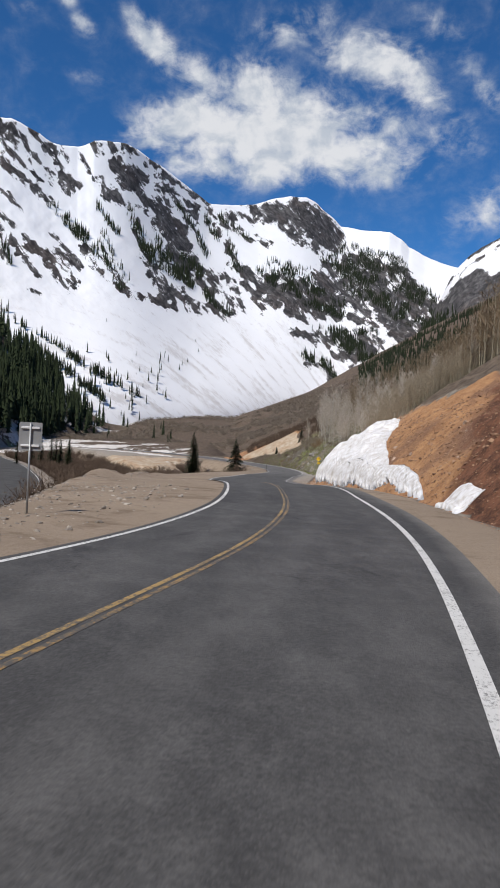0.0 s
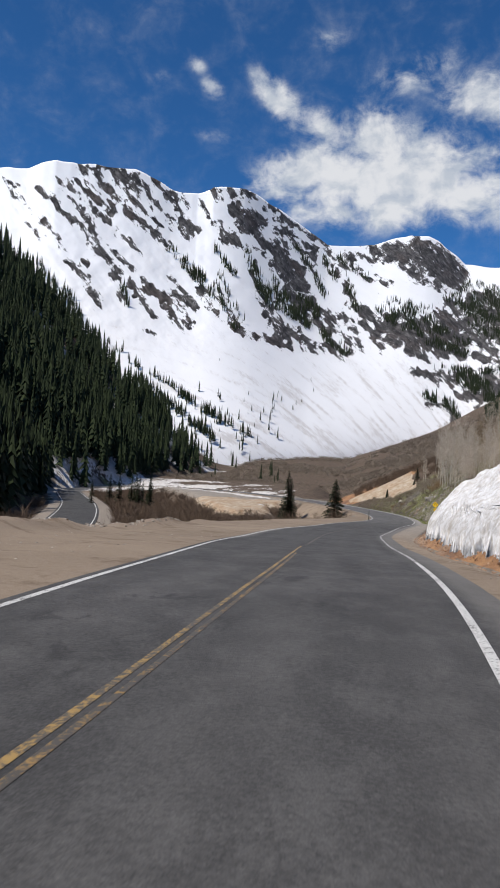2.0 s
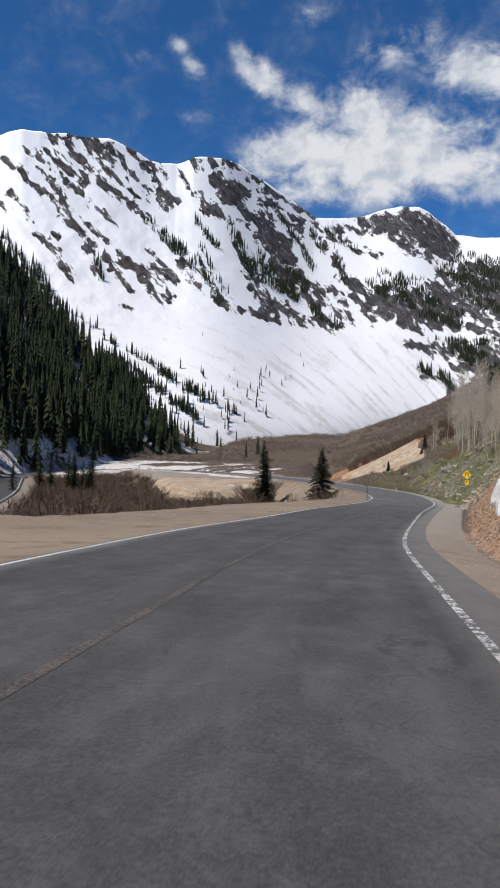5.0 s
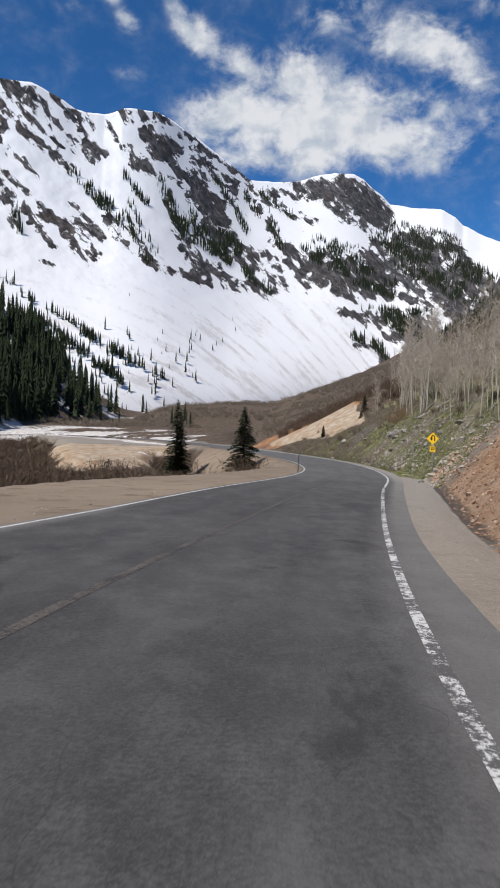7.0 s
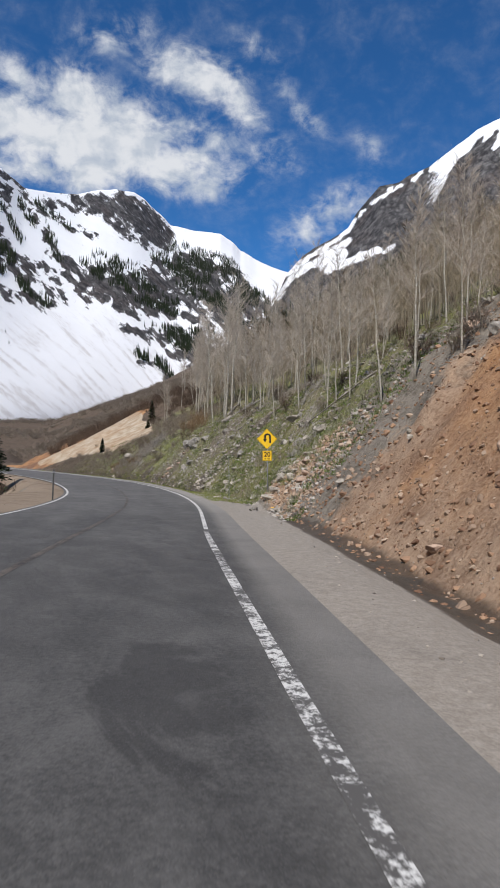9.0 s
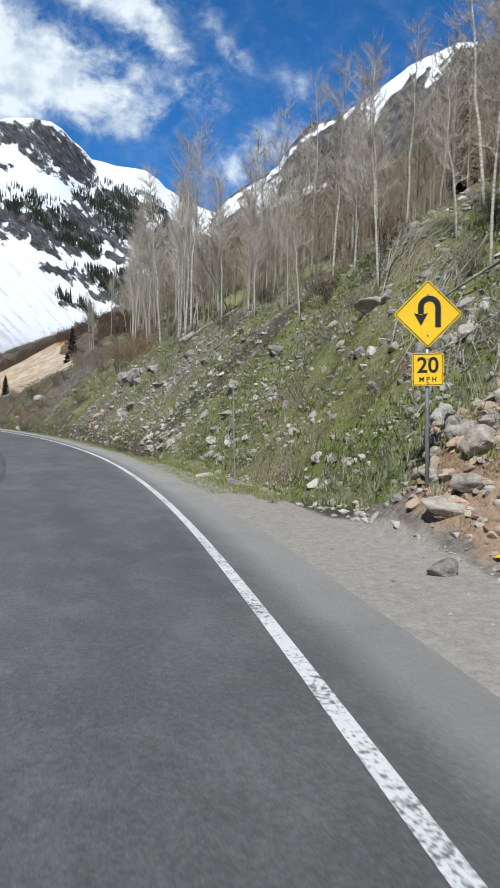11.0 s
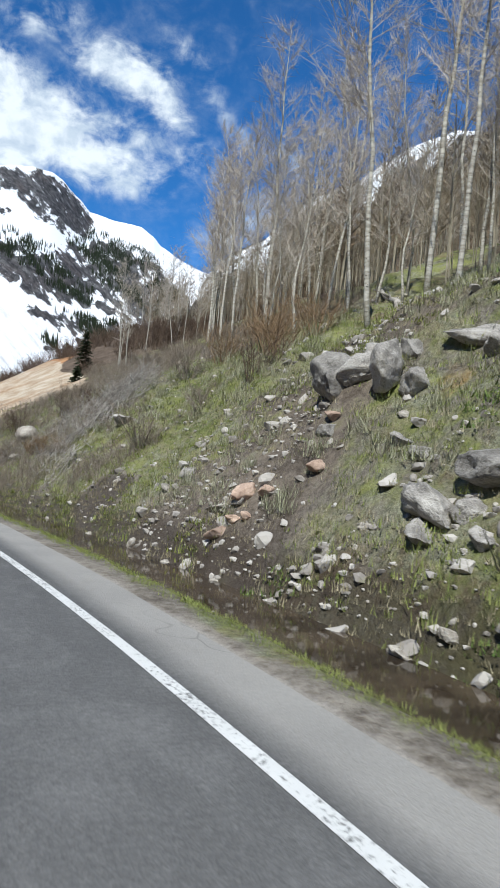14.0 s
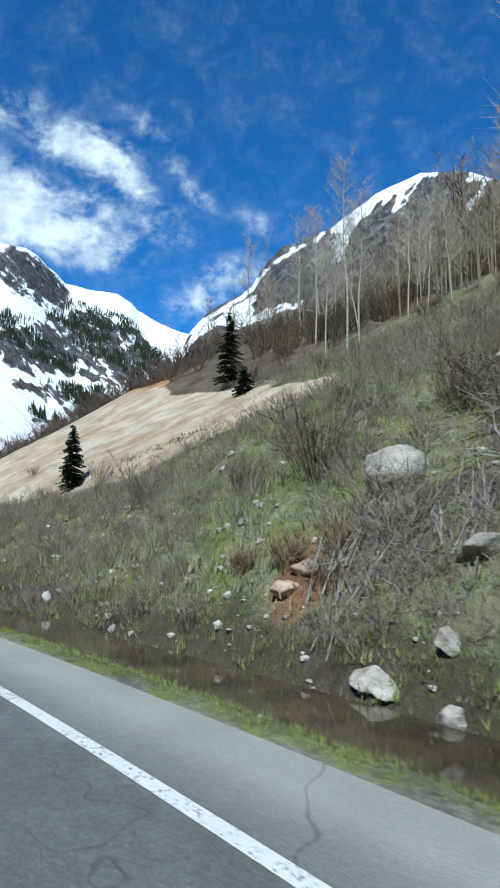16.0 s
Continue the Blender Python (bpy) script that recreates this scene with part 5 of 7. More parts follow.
# rubble at the foot of the sign
for x, y, s in [(14.8, 121.5, 1.0), (14.5, 121.2, 0.7), (14.6, 122.6, 0.55), (14.3, 121.3, 0.5), (14.5, 123.0, 0.4), (15.0, 121.6, 0.9), (15.1, 122.5, 0.7), (13.9, 120.0, 0.4), (14.9, 120.6, 0.9), (15.6, 120.8, 0.8), (14.9, 119.2, 0.7)]:
    boulder(PALES if rng.random() < 0.72 else REDS, x, y, 0.72 * s, "broken pale and rust rock in rubble below the road sign", "rubble by the sign")
for n in range(30):
    x, y = rng.uniform(13.9, 16.4), rng.uniform(118.0, 123.2)
    boulder(PALES if rng.random() < 0.7 else REDS, x, y, rng.uniform(0.18, 0.55), "broken pale and rust rock in rubble below the road sign", "rubble by the sign")
# a sunk grey boulder takes the place of a shaded hollow here
boulder(GREYS, 15.7, 123.4, 1.4, "large grey boulder standing in for a shaded hollow behind the sign", "rubble by the sign", 0.5)
for x, y, s in [(15.2, 125.7, 0.5), (15.2, 126.5, 0.55), (16.4, 127.0, 0.45), (16.3, 132.2, 0.4), (15.8, 135.7, 0.5), (15.0, 127.0, 0.25), (17.0, 125.9, 0.9), (16.9, 124.6, 0.9), (17.7, 126.8, 0.7), (17.3, 123.6, 1.0), (18.0, 130.0, 0.8), (17.1, 128.8, 0.6)]:
    boulder(PALES if rng.random() < 0.5 else GREYS, x, y, s, "weathered pale rock lying in the grass of the slope", "rocks on the grassy slope", 0.36)
# pale slabs washed out below the gully
for x, y, s in [(15.3, 140.6, 0.6), (15.4, 139.8, 0.5), (15.4, 143.3, 0.55), (14.9, 141.4, 0.3), (15.5, 141.3, 0.4), (15.9, 140.2, 0.35), (15.2, 142.3, 0.4), (15.1, 140.0, 0.35), (15.6, 139.2, 0.4), (15.2, 143.9, 0.4)]:
    boulder(PALES, x, y, s, "flat pale slab washed out below the muddy gully", "rocks along the ditch", 0.22, 1.3)
# the rocky step on the slope further on
for x, y, s in [(16.6, 154.9, 1.1), (16.6, 154.1, 1.0), (16.8, 152.9, 0.9), (16.0, 151.5, 0.5), (14.8, 154.7, 0.5), (15.9, 153.9, 0.5), (15.4, 149.5, 0.5), (15.3, 150.4, 0.6), (15.6, 150.1, 0.55), (16.1, 152.1, 0.5), (14.9, 157.6, 0.45), (17.6, 152.0, 0.8), (17.2, 153.6, 0.8)]:
    boulder(GREYS, x, y, s, "grey angular boulder half sunk in the slope", "boulders on the slope", 0.26)
for x, y, s in [(14.6, 149.6, 0.42), (14.5, 149.2, 0.5), (14.8, 149.2, 0.38), (14.1, 153.6, 0.42), (13.7, 157.1, 0.38), (13.3, 159.3, 0.28), (15.3, 143.9, 0.5), (15.2, 142.0, 0.5), (15.5, 141.1, 0.5), (15.0, 146.4, 0.36), (15.3, 143.0, 0.42), (15.6, 140.8, 0.45), (16.3, 140.7, 0.4), (16.1, 149.6, 0.4), (17.5, 139.1, 0.45)]:
    boulder(PALES, x, y, s, "pale rock beside the wet roadside ditch", "rocks along the ditch")
for x, y, s in [(12.95, 172.9, 0.95)]:
    boulder(ROUND, x, y, s, "rounded pale tan boulder among bare shrubs", "boulders on the slope", 0.16)
for x, y, s in [(11.3, 170.9, 0.53), (11.1, 170.6, 0.56), (11.0, 169.8, 0.65), (11.7, 170.3, 0.43), (10.8, 172.2, 0.40), (10.8, 170.8, 0.34), (12.5, 170.8, 0.62), (11.2, 170.5, 0.40), (11.4, 169.9, 0.46), (10.9, 171.6, 0.40), (12.0, 165.6, 0.4), (13.5, 157.6, 0.3), (13.6, 155.9, 0.36), (13.9, 155.3, 0.36), (14.6, 155.1, 0.36), (14.5, 157.8, 0.4), (14.0, 160.5, 0.3), (13.9, 154.3, 0.28), (14.0, 153.5, 0.3)]:
    boulder(PALES, x, y, s, "small pale rock at the edge of the ditch", "rocks along the ditch")
for x, y, s in [(11.7, 173.0, 0.6), (11.4, 173.1, 0.45), (15.5, 153.4, 0.45), (14.4, 154.4, 0.5)]:
    boulder(REDS, x, y, s, "rust-stained rock among bare shrubs", "boulders on the slope")
for n in range(90):
    y = rng.uniform(120, 154)
    i = int(np.interp(y, UPPER_ROAD[:RISE, 1], np.arange(RISE)))
    d = 5.0 + 9.0 * rng.random() ** 1.2
    kind = GREYS if rng.random() < 0.55 else PALES
    boulder(kind, UPPER_ROAD[i, 0] + UPPER_SIDE[i, 0] * d, y + UPPER_SIDE[i, 1] * d, 0.2 + 0.6 * rng.random() ** 2.5, "weathered pale rock lying in the grass of the slope", "rocks on the grassy slope", 0.36)
boulder(REDS, 14.85, 154.6, 0.65, "pinkish tan boulder at the foot of the scree", "boulders on the slope", 0.2)
for x, y, s in [(15.0, 154.1, 0.4), (14.6, 154.3, 0.34), (14.7, 154.0, 0.3), (16.05, 154.0, 0.42)]:
    boulder(REDS, x, y, s, "pinkish tan rock lying on the scree", "boulders on the slope", 0.2)
# grey outcrops that stand out of the turf
for x, y, s in [(16.4, 154.6, 1.3), (16.75, 153.6, 1.15), (17.1, 154.3, 1.2), (17.6, 152.6, 0.95), (15.5, 150.5, 0.9), (15.9, 150.0, 0.8), (14.9, 164.4, 0.8), (18.2, 147.0, 0.9), (17.4, 146.2, 0.8), (16.9, 148.4, 0.7), (17.9, 143.8, 0.8), (16.8, 136.8, 0.9), (17.6, 135.2, 0.8), (16.6, 133.0, 0.6)]:
    boulder(GREYS, x, y, s, "jagged grey outcrop standing out of the turf", "outcrops on the slope", 0.22, 1.25)
# dark blocks on the rust-red part of the cut
for n in range(42):
    x, y = along(1, 34, 64, 6.9, 13.5)
    boulder(REDS, float(x[0]), float(y[0]), 0.2 + 0.5 * rng.random() ** 2, "dark rust-red block on the bare cut slope", "blocks on the cut slope", 0.4)
# loose blocks on the orange cut
for n in range(45):
    y = rng.uniform(84, 118)
    e = rng.uniform(0.0, 6.5) ** 1.0
    i = int(np.interp(y, UPPER_ROAD[:RISE, 1], np.arange(RISE)))
    d = 6.6 + e
    boulder(REDS if rng.random() < 0.7 else PALES, UPPER_ROAD[i, 0] + UPPER_SIDE[i, 0] * d, y + UPPER_SIDE[i, 1] * d, rng.uniform(0.16, 0.5), "rust-brown block on the bare cut slope", "blocks on the cut slope")
for n in range(22):
    y = rng.uniform(104, 121)
    i = int(np.interp(y, UPPER_ROAD[:RISE, 1], np.arange(RISE)))
    d = 6.6 + rng.uniform(4.5, 7.0)
    boulder(GREYS if rng.random() < 0.5 else REDS, UPPER_ROAD[i, 0] + UPPER_SIDE[i, 0] * d, y + UPPER_SIDE[i, 1] * d, rng.uniform(0.4, 0.9), "angular rock along the top of the cut slope", "rocks topping the cut")


# ---------------------------------------------------------------- stones too many to count
def pale_spot(x, y):
    return lay(x, y)[1]["pale"] > 0.4


def sprinkle(name, x, y, lo, hi, kinds, mat, label, category, sink=0.0, power=3.0, flat=(1, 1, 1)):
    z = ground_at(x, y)
    k = lo + (hi - lo) * rng.random(len(x)) ** power
    s = k[:, None] * rng.uniform(0.75, 1.25, (len(x), 3)) * np.array(flat)
    return many(name, kinds, np.stack([x, y, z - sink * k], -1), s, mat, label, category)


x, y = along(5600, 30, 119, 6.3, 15, 1.2)
sprinkle("rust_stones", x, y, 0.06, 0.32, STONE_KINDS, RED_STONES, "rust and tan broken stones on the bare cut slope", "stones", power=3.0)
x, y = along(17000, 20, 119, 6.0, 15, 1.3)
sprinkle("rust_scree", x, y, 0.03, 0.20, PEBBLES, RED_STONES, "rust and ochre rubble on the bare cut slope", "stones", power=2.8)
x, y = along(4200, 117, 185, 5.8, 17, 1.1)
bare = (fract(x, y, 4.0, 3, 91) > -0.1) & (rng.random(len(x)) < np.where(y > 157, 0.10, np.where(y > 149, 0.5, 1.0))) & ~pale_spot(x, y)
sprinkle("stones", x[bare], y[bare], 0.12, 0.48, STONE_KINDS, STONES, "grey and pale broken stones in the grass of the slope", "stones", power=2.6)
x, y = along(22000, 116, 185, 5.7, 17, 1.2)
bare = (fract(x, y, 4.0, 3, 90) > -0.35) & (rng.random(len(x)) < np.where(y > 157, 0.25, 1.0)) & ~pale_spot(x, y)
sprinkle("scree", x[bare], y[bare], 0.05, 0.25, PEBBLES, STONES, "grey broken stones strewn over the grassy slope", "stones", power=2.3)
x, y = along(2600, 40, 175, 4.6, 6.7)
sprinkle("shoulder_grit", x, y, 0.015, 0.085, PEBBLES, GRIT, "loose grit on the road shoulder", "gravel", power=3.0)
x, y = along(3600, 4, 128, -4.4, -13.0)
sprinkle("apron_grit", x, y, 0.02, 0.13, PEBBLES, GRIT, "loose stones on the gravel pull-out", "gravel", power=5.0)
x, y = along(900, 9, 30, -3.4, -8.5, 0.8)
sprinkle("apron_grit", x, y, 0.03, 0.26, PEBBLES, GRIT, "broken stones ploughed up by the back of the sign", "gravel", power=3.0)
x, y = along(420, 116.5, 123.8, 5.9, 9.0)
sprinkle("rubble", x, y, 0.06, 0.36, STONE_KINDS, RUBBLE, "pale and rust broken rubble around the sign post", "stones", power=2.2)
x, y = along(900, 40, 75, -10.8, -13.5)
sprinkle("apron_grit", x, y, 0.05, 0.32, PEBBLES, GRIT, "ridge of ploughed rubble along the pull-out", "gravel", power=3.0)


# ---------------------------------------------------------------- grass and herbs
def tuft(blades, high, wide, lean, seed, reachd=0.14):
    """A loose tuft of grass: each blade one thin triangle."""
    r = np.random.default_rng(seed)
    v, t = [], []
    for _ in range(blades):
        a, b, c = r.uniform(0, 6.28), reachd * math.sqrt(r.random()), r.uniform(0, 6.28)
        ox, oy, h = b * math.cos(c), b * math.sin(c), high * r.uniform(0.4, 1.15)
        o = len(v)
        px, py = -math.sin(a) * wide, math.cos(a) * wide
        l = lean * h * r.uniform(0.2, 1)
        v += [(ox - px, oy - py, -0.03), (ox + px, oy + py, -0.03), (ox + math.cos(a) * l, oy + math.sin(a) * l, h)]
        t += [(o, o + 1, o + 2)]
    return np.array(v), np.array(t)


TUFTS = [tuft(15, 0.095, 0.0062, 1.1, s, 0.18) for s in range(6)]
HERBS = [tuft(12, 0.055, 0.012, 1.6, s + 9, 0.16) for s in range(4)]
x, y = along(38000, 114, 192, 5.0, 15, 1.35)
grassy = lay(x, y)[1]["grass"] + 0.25 * fract(x, y, 1.6, 3, 92) > 0.33
grassy &= ~pale_spot(x, y)
x, y = x[grassy], y[grassy]
half = rng.random(len(x)) < 0.72
sprinkle("grass", x[half], y[half], 0.5, 1.3, TUFTS, GRASS, "short green spring grass on the slope", "grass", power=1.5)
sprinkle("dry_grass", x[~half], y[~half], 0.5, 1.25, TUFTS, DRY_GRASS, "dry straw-coloured grass on the slope", "grass", power=1.5)
x, y = along(9000, 134, 166, 5.9, 16, 1.2)
sprinkle("dry_grass", x, y, 0.35, 1.05, TUFTS, DRY_GRASS, "thin dry grass between the stones of the slope", "grass", power=2.0)
x, y = along(11000, 116, 152, 5.9, 12, 1.3)
lush = fract(x, y, 3.0, 3, 94) > 0.0
sprinkle("herbs", x[lush], y[lush], 0.5, 1.5, HERBS, LEAVES, "low green herbs growing between the stones", "plants", power=1.6)
x, y = along(6500, 128, 182, 4.35, 5.2)
sprinkle("grass", x, y, 0.2, 0.6, TUFTS, GRASS, "thin grass along the edge of the road shoulder", "grass", power=1.5)

# ---------------------------------------------------------------- bare aspens
def sliver(v, t, p, q, wide, r):
    """A thin twig as one long triangle."""
    d = q - p
    a = np.cross(d, r.normal(size=3))
    a = a / (np.linalg.norm(a) + 1e-9) * wide
    o = len(v)
    v += [p - a, p + a, q]
    t.append((o, o + 1, o + 2))


def aspen(high, seed, branches=46, twigs=52, bare=0.32, crook=0.10):
    """A leafless aspen: an Empty with its trunk and its crown of fine branches."""
    r = np.random.default_rng(seed)
    tree = new("aspen_tree")
    n = 11
    zs = np.linspace(-0.3, high, n)
    drift = np.cumsum(r.normal(0, crook, (n, 2)), 0) * np.linspace(0.3, 1, n)[:, None]
    drift -= drift[1]
    pts = np.column_stack([drift, zs])
    rad = np.interp(zs / high, [-0.1, 0.03, 0.5, 1], [0.10, 0.068, 0.045, 0.008]) * high / 10
    tv, tf = tube(pts, rad, 7)
    link("trunk", [tuple(p) for p in tv], tf, BARK, tree, "pale knotted bark", smooth=True)
    limbs, tw_v, tw_t = [], [], []
    for b in range(branches):
        f = bare + (0.99 - bare) * (b + r.random()) / branches
        z = f * high
        base = np.array([np.interp(z, zs, pts[:, 0]), np.interp(z, zs, pts[:, 1]), z])
        a = r.uniform(0, 6.283)
        length = high * 0.15 * (1.15 - f) ** 0.7 * r.uniform(0.4, 1.3) + 0.15
        up = r.uniform(0.6, 1.7)
        d1 = np.array([math.cos(a), math.sin(a), up * 0.6])
        mid = base + d1 * length * 0.5
        end = mid + np.array([math.cos(a + r.normal(0, 0.4)), math.sin(a + r.normal(0, 0.4)), up]) * length * 0.5
        w = 0.016 * (1.2 - f) * high / 10
        limbs.append(tube([base, mid, end], [w, w * 0.7, w * 0.3], 3, False))
        for _ in range(twigs):
            k = r.uniform(0.15, 1.0)
            p = base + (mid - base) * k * 2 if k < 0.5 else mid + (end - mid) * (k - 0.5) * 2
            d = (end - base) / (np.linalg.norm(end - base) + 1e-9) * 0.5 + r.normal(0, 0.55, 3) + (0, 0, 0.35)
            sliver(tw_v, tw_t, p, p + d * r.uniform(0.22, 0.62) * (0.5 + 0.5 * length), 0.0052, r)
    lv, lf = gather(limbs)
    link("branch_frame", [tuple(p) for p in lv], lf, TWIGS, tree)
    link("twig_crown", np.array(tw_v), np.array(tw_t), TWIGS, tree, "fine brown leafless twigs")
    return tagged(tree, "tall bare aspen with pale trunk on the slope", "tree", "aspens on the hillside")


KINDS = [aspen(h, 100 + n, bare=b, crook=c) for n, (h, b, c) in enumerate([(9.5, 0.34, 0.07), (8.4, 0.30, 0.10), (10.6, 0.42, 0.06), (7.4, 0.25, 0.12), (9.0, 0.36, 0.09), (11.5, 0.45, 0.07)])]
SNAG = aspen(8.0, 140, 9, 3, 0.5, 0.10)
tagged(SNAG, "dead broken aspen trunk with few branches", "tree", "aspens on the hillside")
used = []


def plant(kind, x, y, scale=1.0, lean=0.04):
    m = Matrix.LocRotScale((x, y, float(ground_at(x, y)[0])), Euler((rng.normal(0, lean), rng.normal(0, lean), rng.uniform(0, 6.28))), None)
    if kind.name not in used:
        used.append(kind.name)
        ob = kind
        ob.matrix_world = m
    else:
        ob = copy_thing(kind, m)
    ob.scale = (scale, scale, scale * float(rng.uniform(0.92, 1.1)))
    return ob


# the ones that stand out, from the cut slope onwards
for x, y in [(19.9, 135.9), (19.2, 131.7), (19.3, 142.0), (19.9, 156.2), (27.0, 157.6), (26.4, 157.2), (25.8, 158.4), (23.6, 151.4), (24.2, 161.8), (23.6, 160.1), (22.9, 168.9), (22.0, 149.1), (20.2, 140.4)]:
    plant(KINDS[int(rng.integers(6))], x, y, rng.uniform(0.74, 0.95) if y > 145 else rng.uniform(0.55, 0.7))
for x, y in [(18.7, 185.1), (18.2, 182.9), (18.6, 182.9), (23.7, 186.9), (24.0, 186.7), (24.2, 185.5), (23.0, 190.0), (21.5, 191.0), (22.6, 186.0), (25.2, 183.6), (22.5, 174.0), (23.4, 167.3), (23.2, 164.8), (23.8, 163.9), (21.9, 166.0), (21.3, 176.5), (20.7, 173.6), (22.0, 179.0), (21.8, 171.4), (20.9, 169.0), (22.6, 177.2), (24.1, 172.0), (24.6, 175.5)]:
    plant(KINDS[int(rng.integers(6))], x, y, rng.uniform(0.38, 0.5) if y > 180 else rng.uniform(0.92, 1.12), 0.06)
for x, y in [(16.9, 114.4), (16.7, 111.3), (18.2, 122.9), (16.8, 116.6), (16.5, 109.0), (18.3, 110.5), (19.0, 128.0), (18.3, 125.9), (18.3, 130.2), (18.4, 135.2), (18.8, 150.8), (19.3, 141.7)]:
    plant(KINDS[int(rng.integers(6))], x, y, rng.uniform(0.46, 0.62))
count, tried = 0, 0
while count < 190 and tried < 6000:
    tried += 1
    y = float(rng.uniform(84, 205))
    i = int(np.interp(y, UPPER_ROAD[:RISE, 1], np.arange(RISE)))
    first = float(np.interp(y, [84, 112, 120, 150, 165, 185, 205], [13.0, 11.5, 10.0, 10.2, 13.5, 18.5, 22.5]))
    d = first + 30 * float(rng.random()) ** 1.4
    x, yy = UPPER_ROAD[i, 0] + UPPER_SIDE[i, 0] * d, y + UPPER_SIDE[i, 1] * d
    if fract(np.array([x]), np.array([yy]), 7.0, 2, 97)[0] < -0.35 or (182 < yy < 230 and x < 24):
        continue
    plant(SNAG if rng.random() < 0.06 else KINDS[int(rng.integers(6))], x, yy, rng.uniform(0.45, 0.7) if yy > 180 else rng.uniform(0.75, 1.05) if yy > 148 else rng.uniform(0.5, 0.7) if yy > 126 else rng.uniform(0.4, 0.58))
    count += 1


# far aspens, in one; and the thin young ones between the near trees
def slight_aspen(high, seed, wisps=84, wide=0.04):
    r = np.random.default_rng(seed)
    tv, tf = tube([(0, 0, -0.3), (r.normal(0, 0.1), r.normal(0, 0.1), high * 0.5), (r.normal(0, 0.25), r.normal(0, 0.25), high)], [0.065, 0.05, 0.015], 3, False)
    v = [np.array(p) for p in tv]
    t = []
    for q in tf:
        t += [(q[0], q[1], q[2]), (q[0], q[2], q[3])]
    trunk = np.array(v), np.array(t)
    v, t = [], []
    for _ in range(wisps):
        z = high * r.uniform(0.28, 1.0)
        a, l = r.uniform(0, 6.28), high * 0.17 * (1.2 - z / high) * r.uniform(0.3, 1.2) + 0.2
        p = np.array([math.cos(a) * l * 0.4 * r.random(), math.sin(a) * l * 0.4 * r.random(), z])
        sliver(v, t, p, p + np.array([math.cos(a) * l, math.sin(a) * l, l * r.uniform(0.4, 1.5)]), wide, r)
    return trunk, (np.array(v), np.array(t))


FAR = [slight_aspen(h, s) for s, h in enumerate((9, 8, 7, 10))]
x = np.concatenate([rng.uniform(18, 210, 8200), rng.uniform(20, 70, 2600)])
y = np.concatenate([rng.uniform(70, 420, 8200), rng.uniform(60, 230, 2600)])
z, cover = lay(x, y)
d, _, ny = beside(x, y, UPPER_ROAD, UPPER_SIDE)
ok = (d > 24) & (x > 0.20 * (y - 200) + 22) & (fract(x, y, 26.0, 3, 98) > -0.45) & ~((y > 180) & (y < 236) & (x < 30))
far_x, far_y = x[ok], y[ok]
k = rng.uniform(0.55, 0.95, ok.sum())
at = np.stack([far_x, far_y, z[ok]], -1)
state = rng.bit_generator.state
many("far_aspens", [f[0] for f in FAR], at, np.stack([k, k, k], -1), YOUNG_BARK, "pale trunks of a bare aspen wood on the far hillside", "trees")
rng.bit_generator.state = state
many("far_aspen_twigs", [f[1] for f in FAR], at, np.stack([k, k, k], -1), FAR_TWIGS, "brown haze of bare twigs over the far hillside", "trees")

YOUNG = [slight_aspen(h, 20 + s, 170, 0.012) for s, h in enumerate((8, 7, 9, 6))]
x, y = along(2700, 84, 200, 12.5, 36, 0.9)
more_x, more_y = along(1300, 84, 130, 13, 34, 0.9)
x, y = np.concatenate([x, more_x]), np.concatenate([y, more_y])
d, _, ny = beside(x, y, UPPER_ROAD, UPPER_SIDE)
ok = (d > np.interp(ny, [84, 112, 120, 150, 165, 185, 205], [14.5, 13.0, 11.5, 12.2, 15.5, 19.5, 24])) & ~((y > 180) & (y < 236) & (x < 24.5))
x, y = x[ok], y[ok]
keep = rng.random(len(x)) < np.interp(y, [128, 142], [1.0, 0.5])
x, y = x[keep], y[keep]
k = rng.uniform(0.4, 0.75, len(x)) * np.interp(y, [110, 126, 150], [0.75, 0.85, 1.1])
at = np.stack([x, y, ground_at(x, y)], -1)
state = rng.bit_generator.state
many("young_aspens", [f[0] for f in YOUNG], at, np.stack([k * 0.7, k * 0.7, k], -1), YOUNG_BARK, "slim pale trunks of young aspens on the hillside", "trees")
rng.bit_generator.state = state
many("young_aspen_twigs", [f[1] for f in YOUNG], at, np.stack([k, k, k], -1), YOUNG_TWIGS, "pale brown haze of bare twigs among the near aspens", "trees")


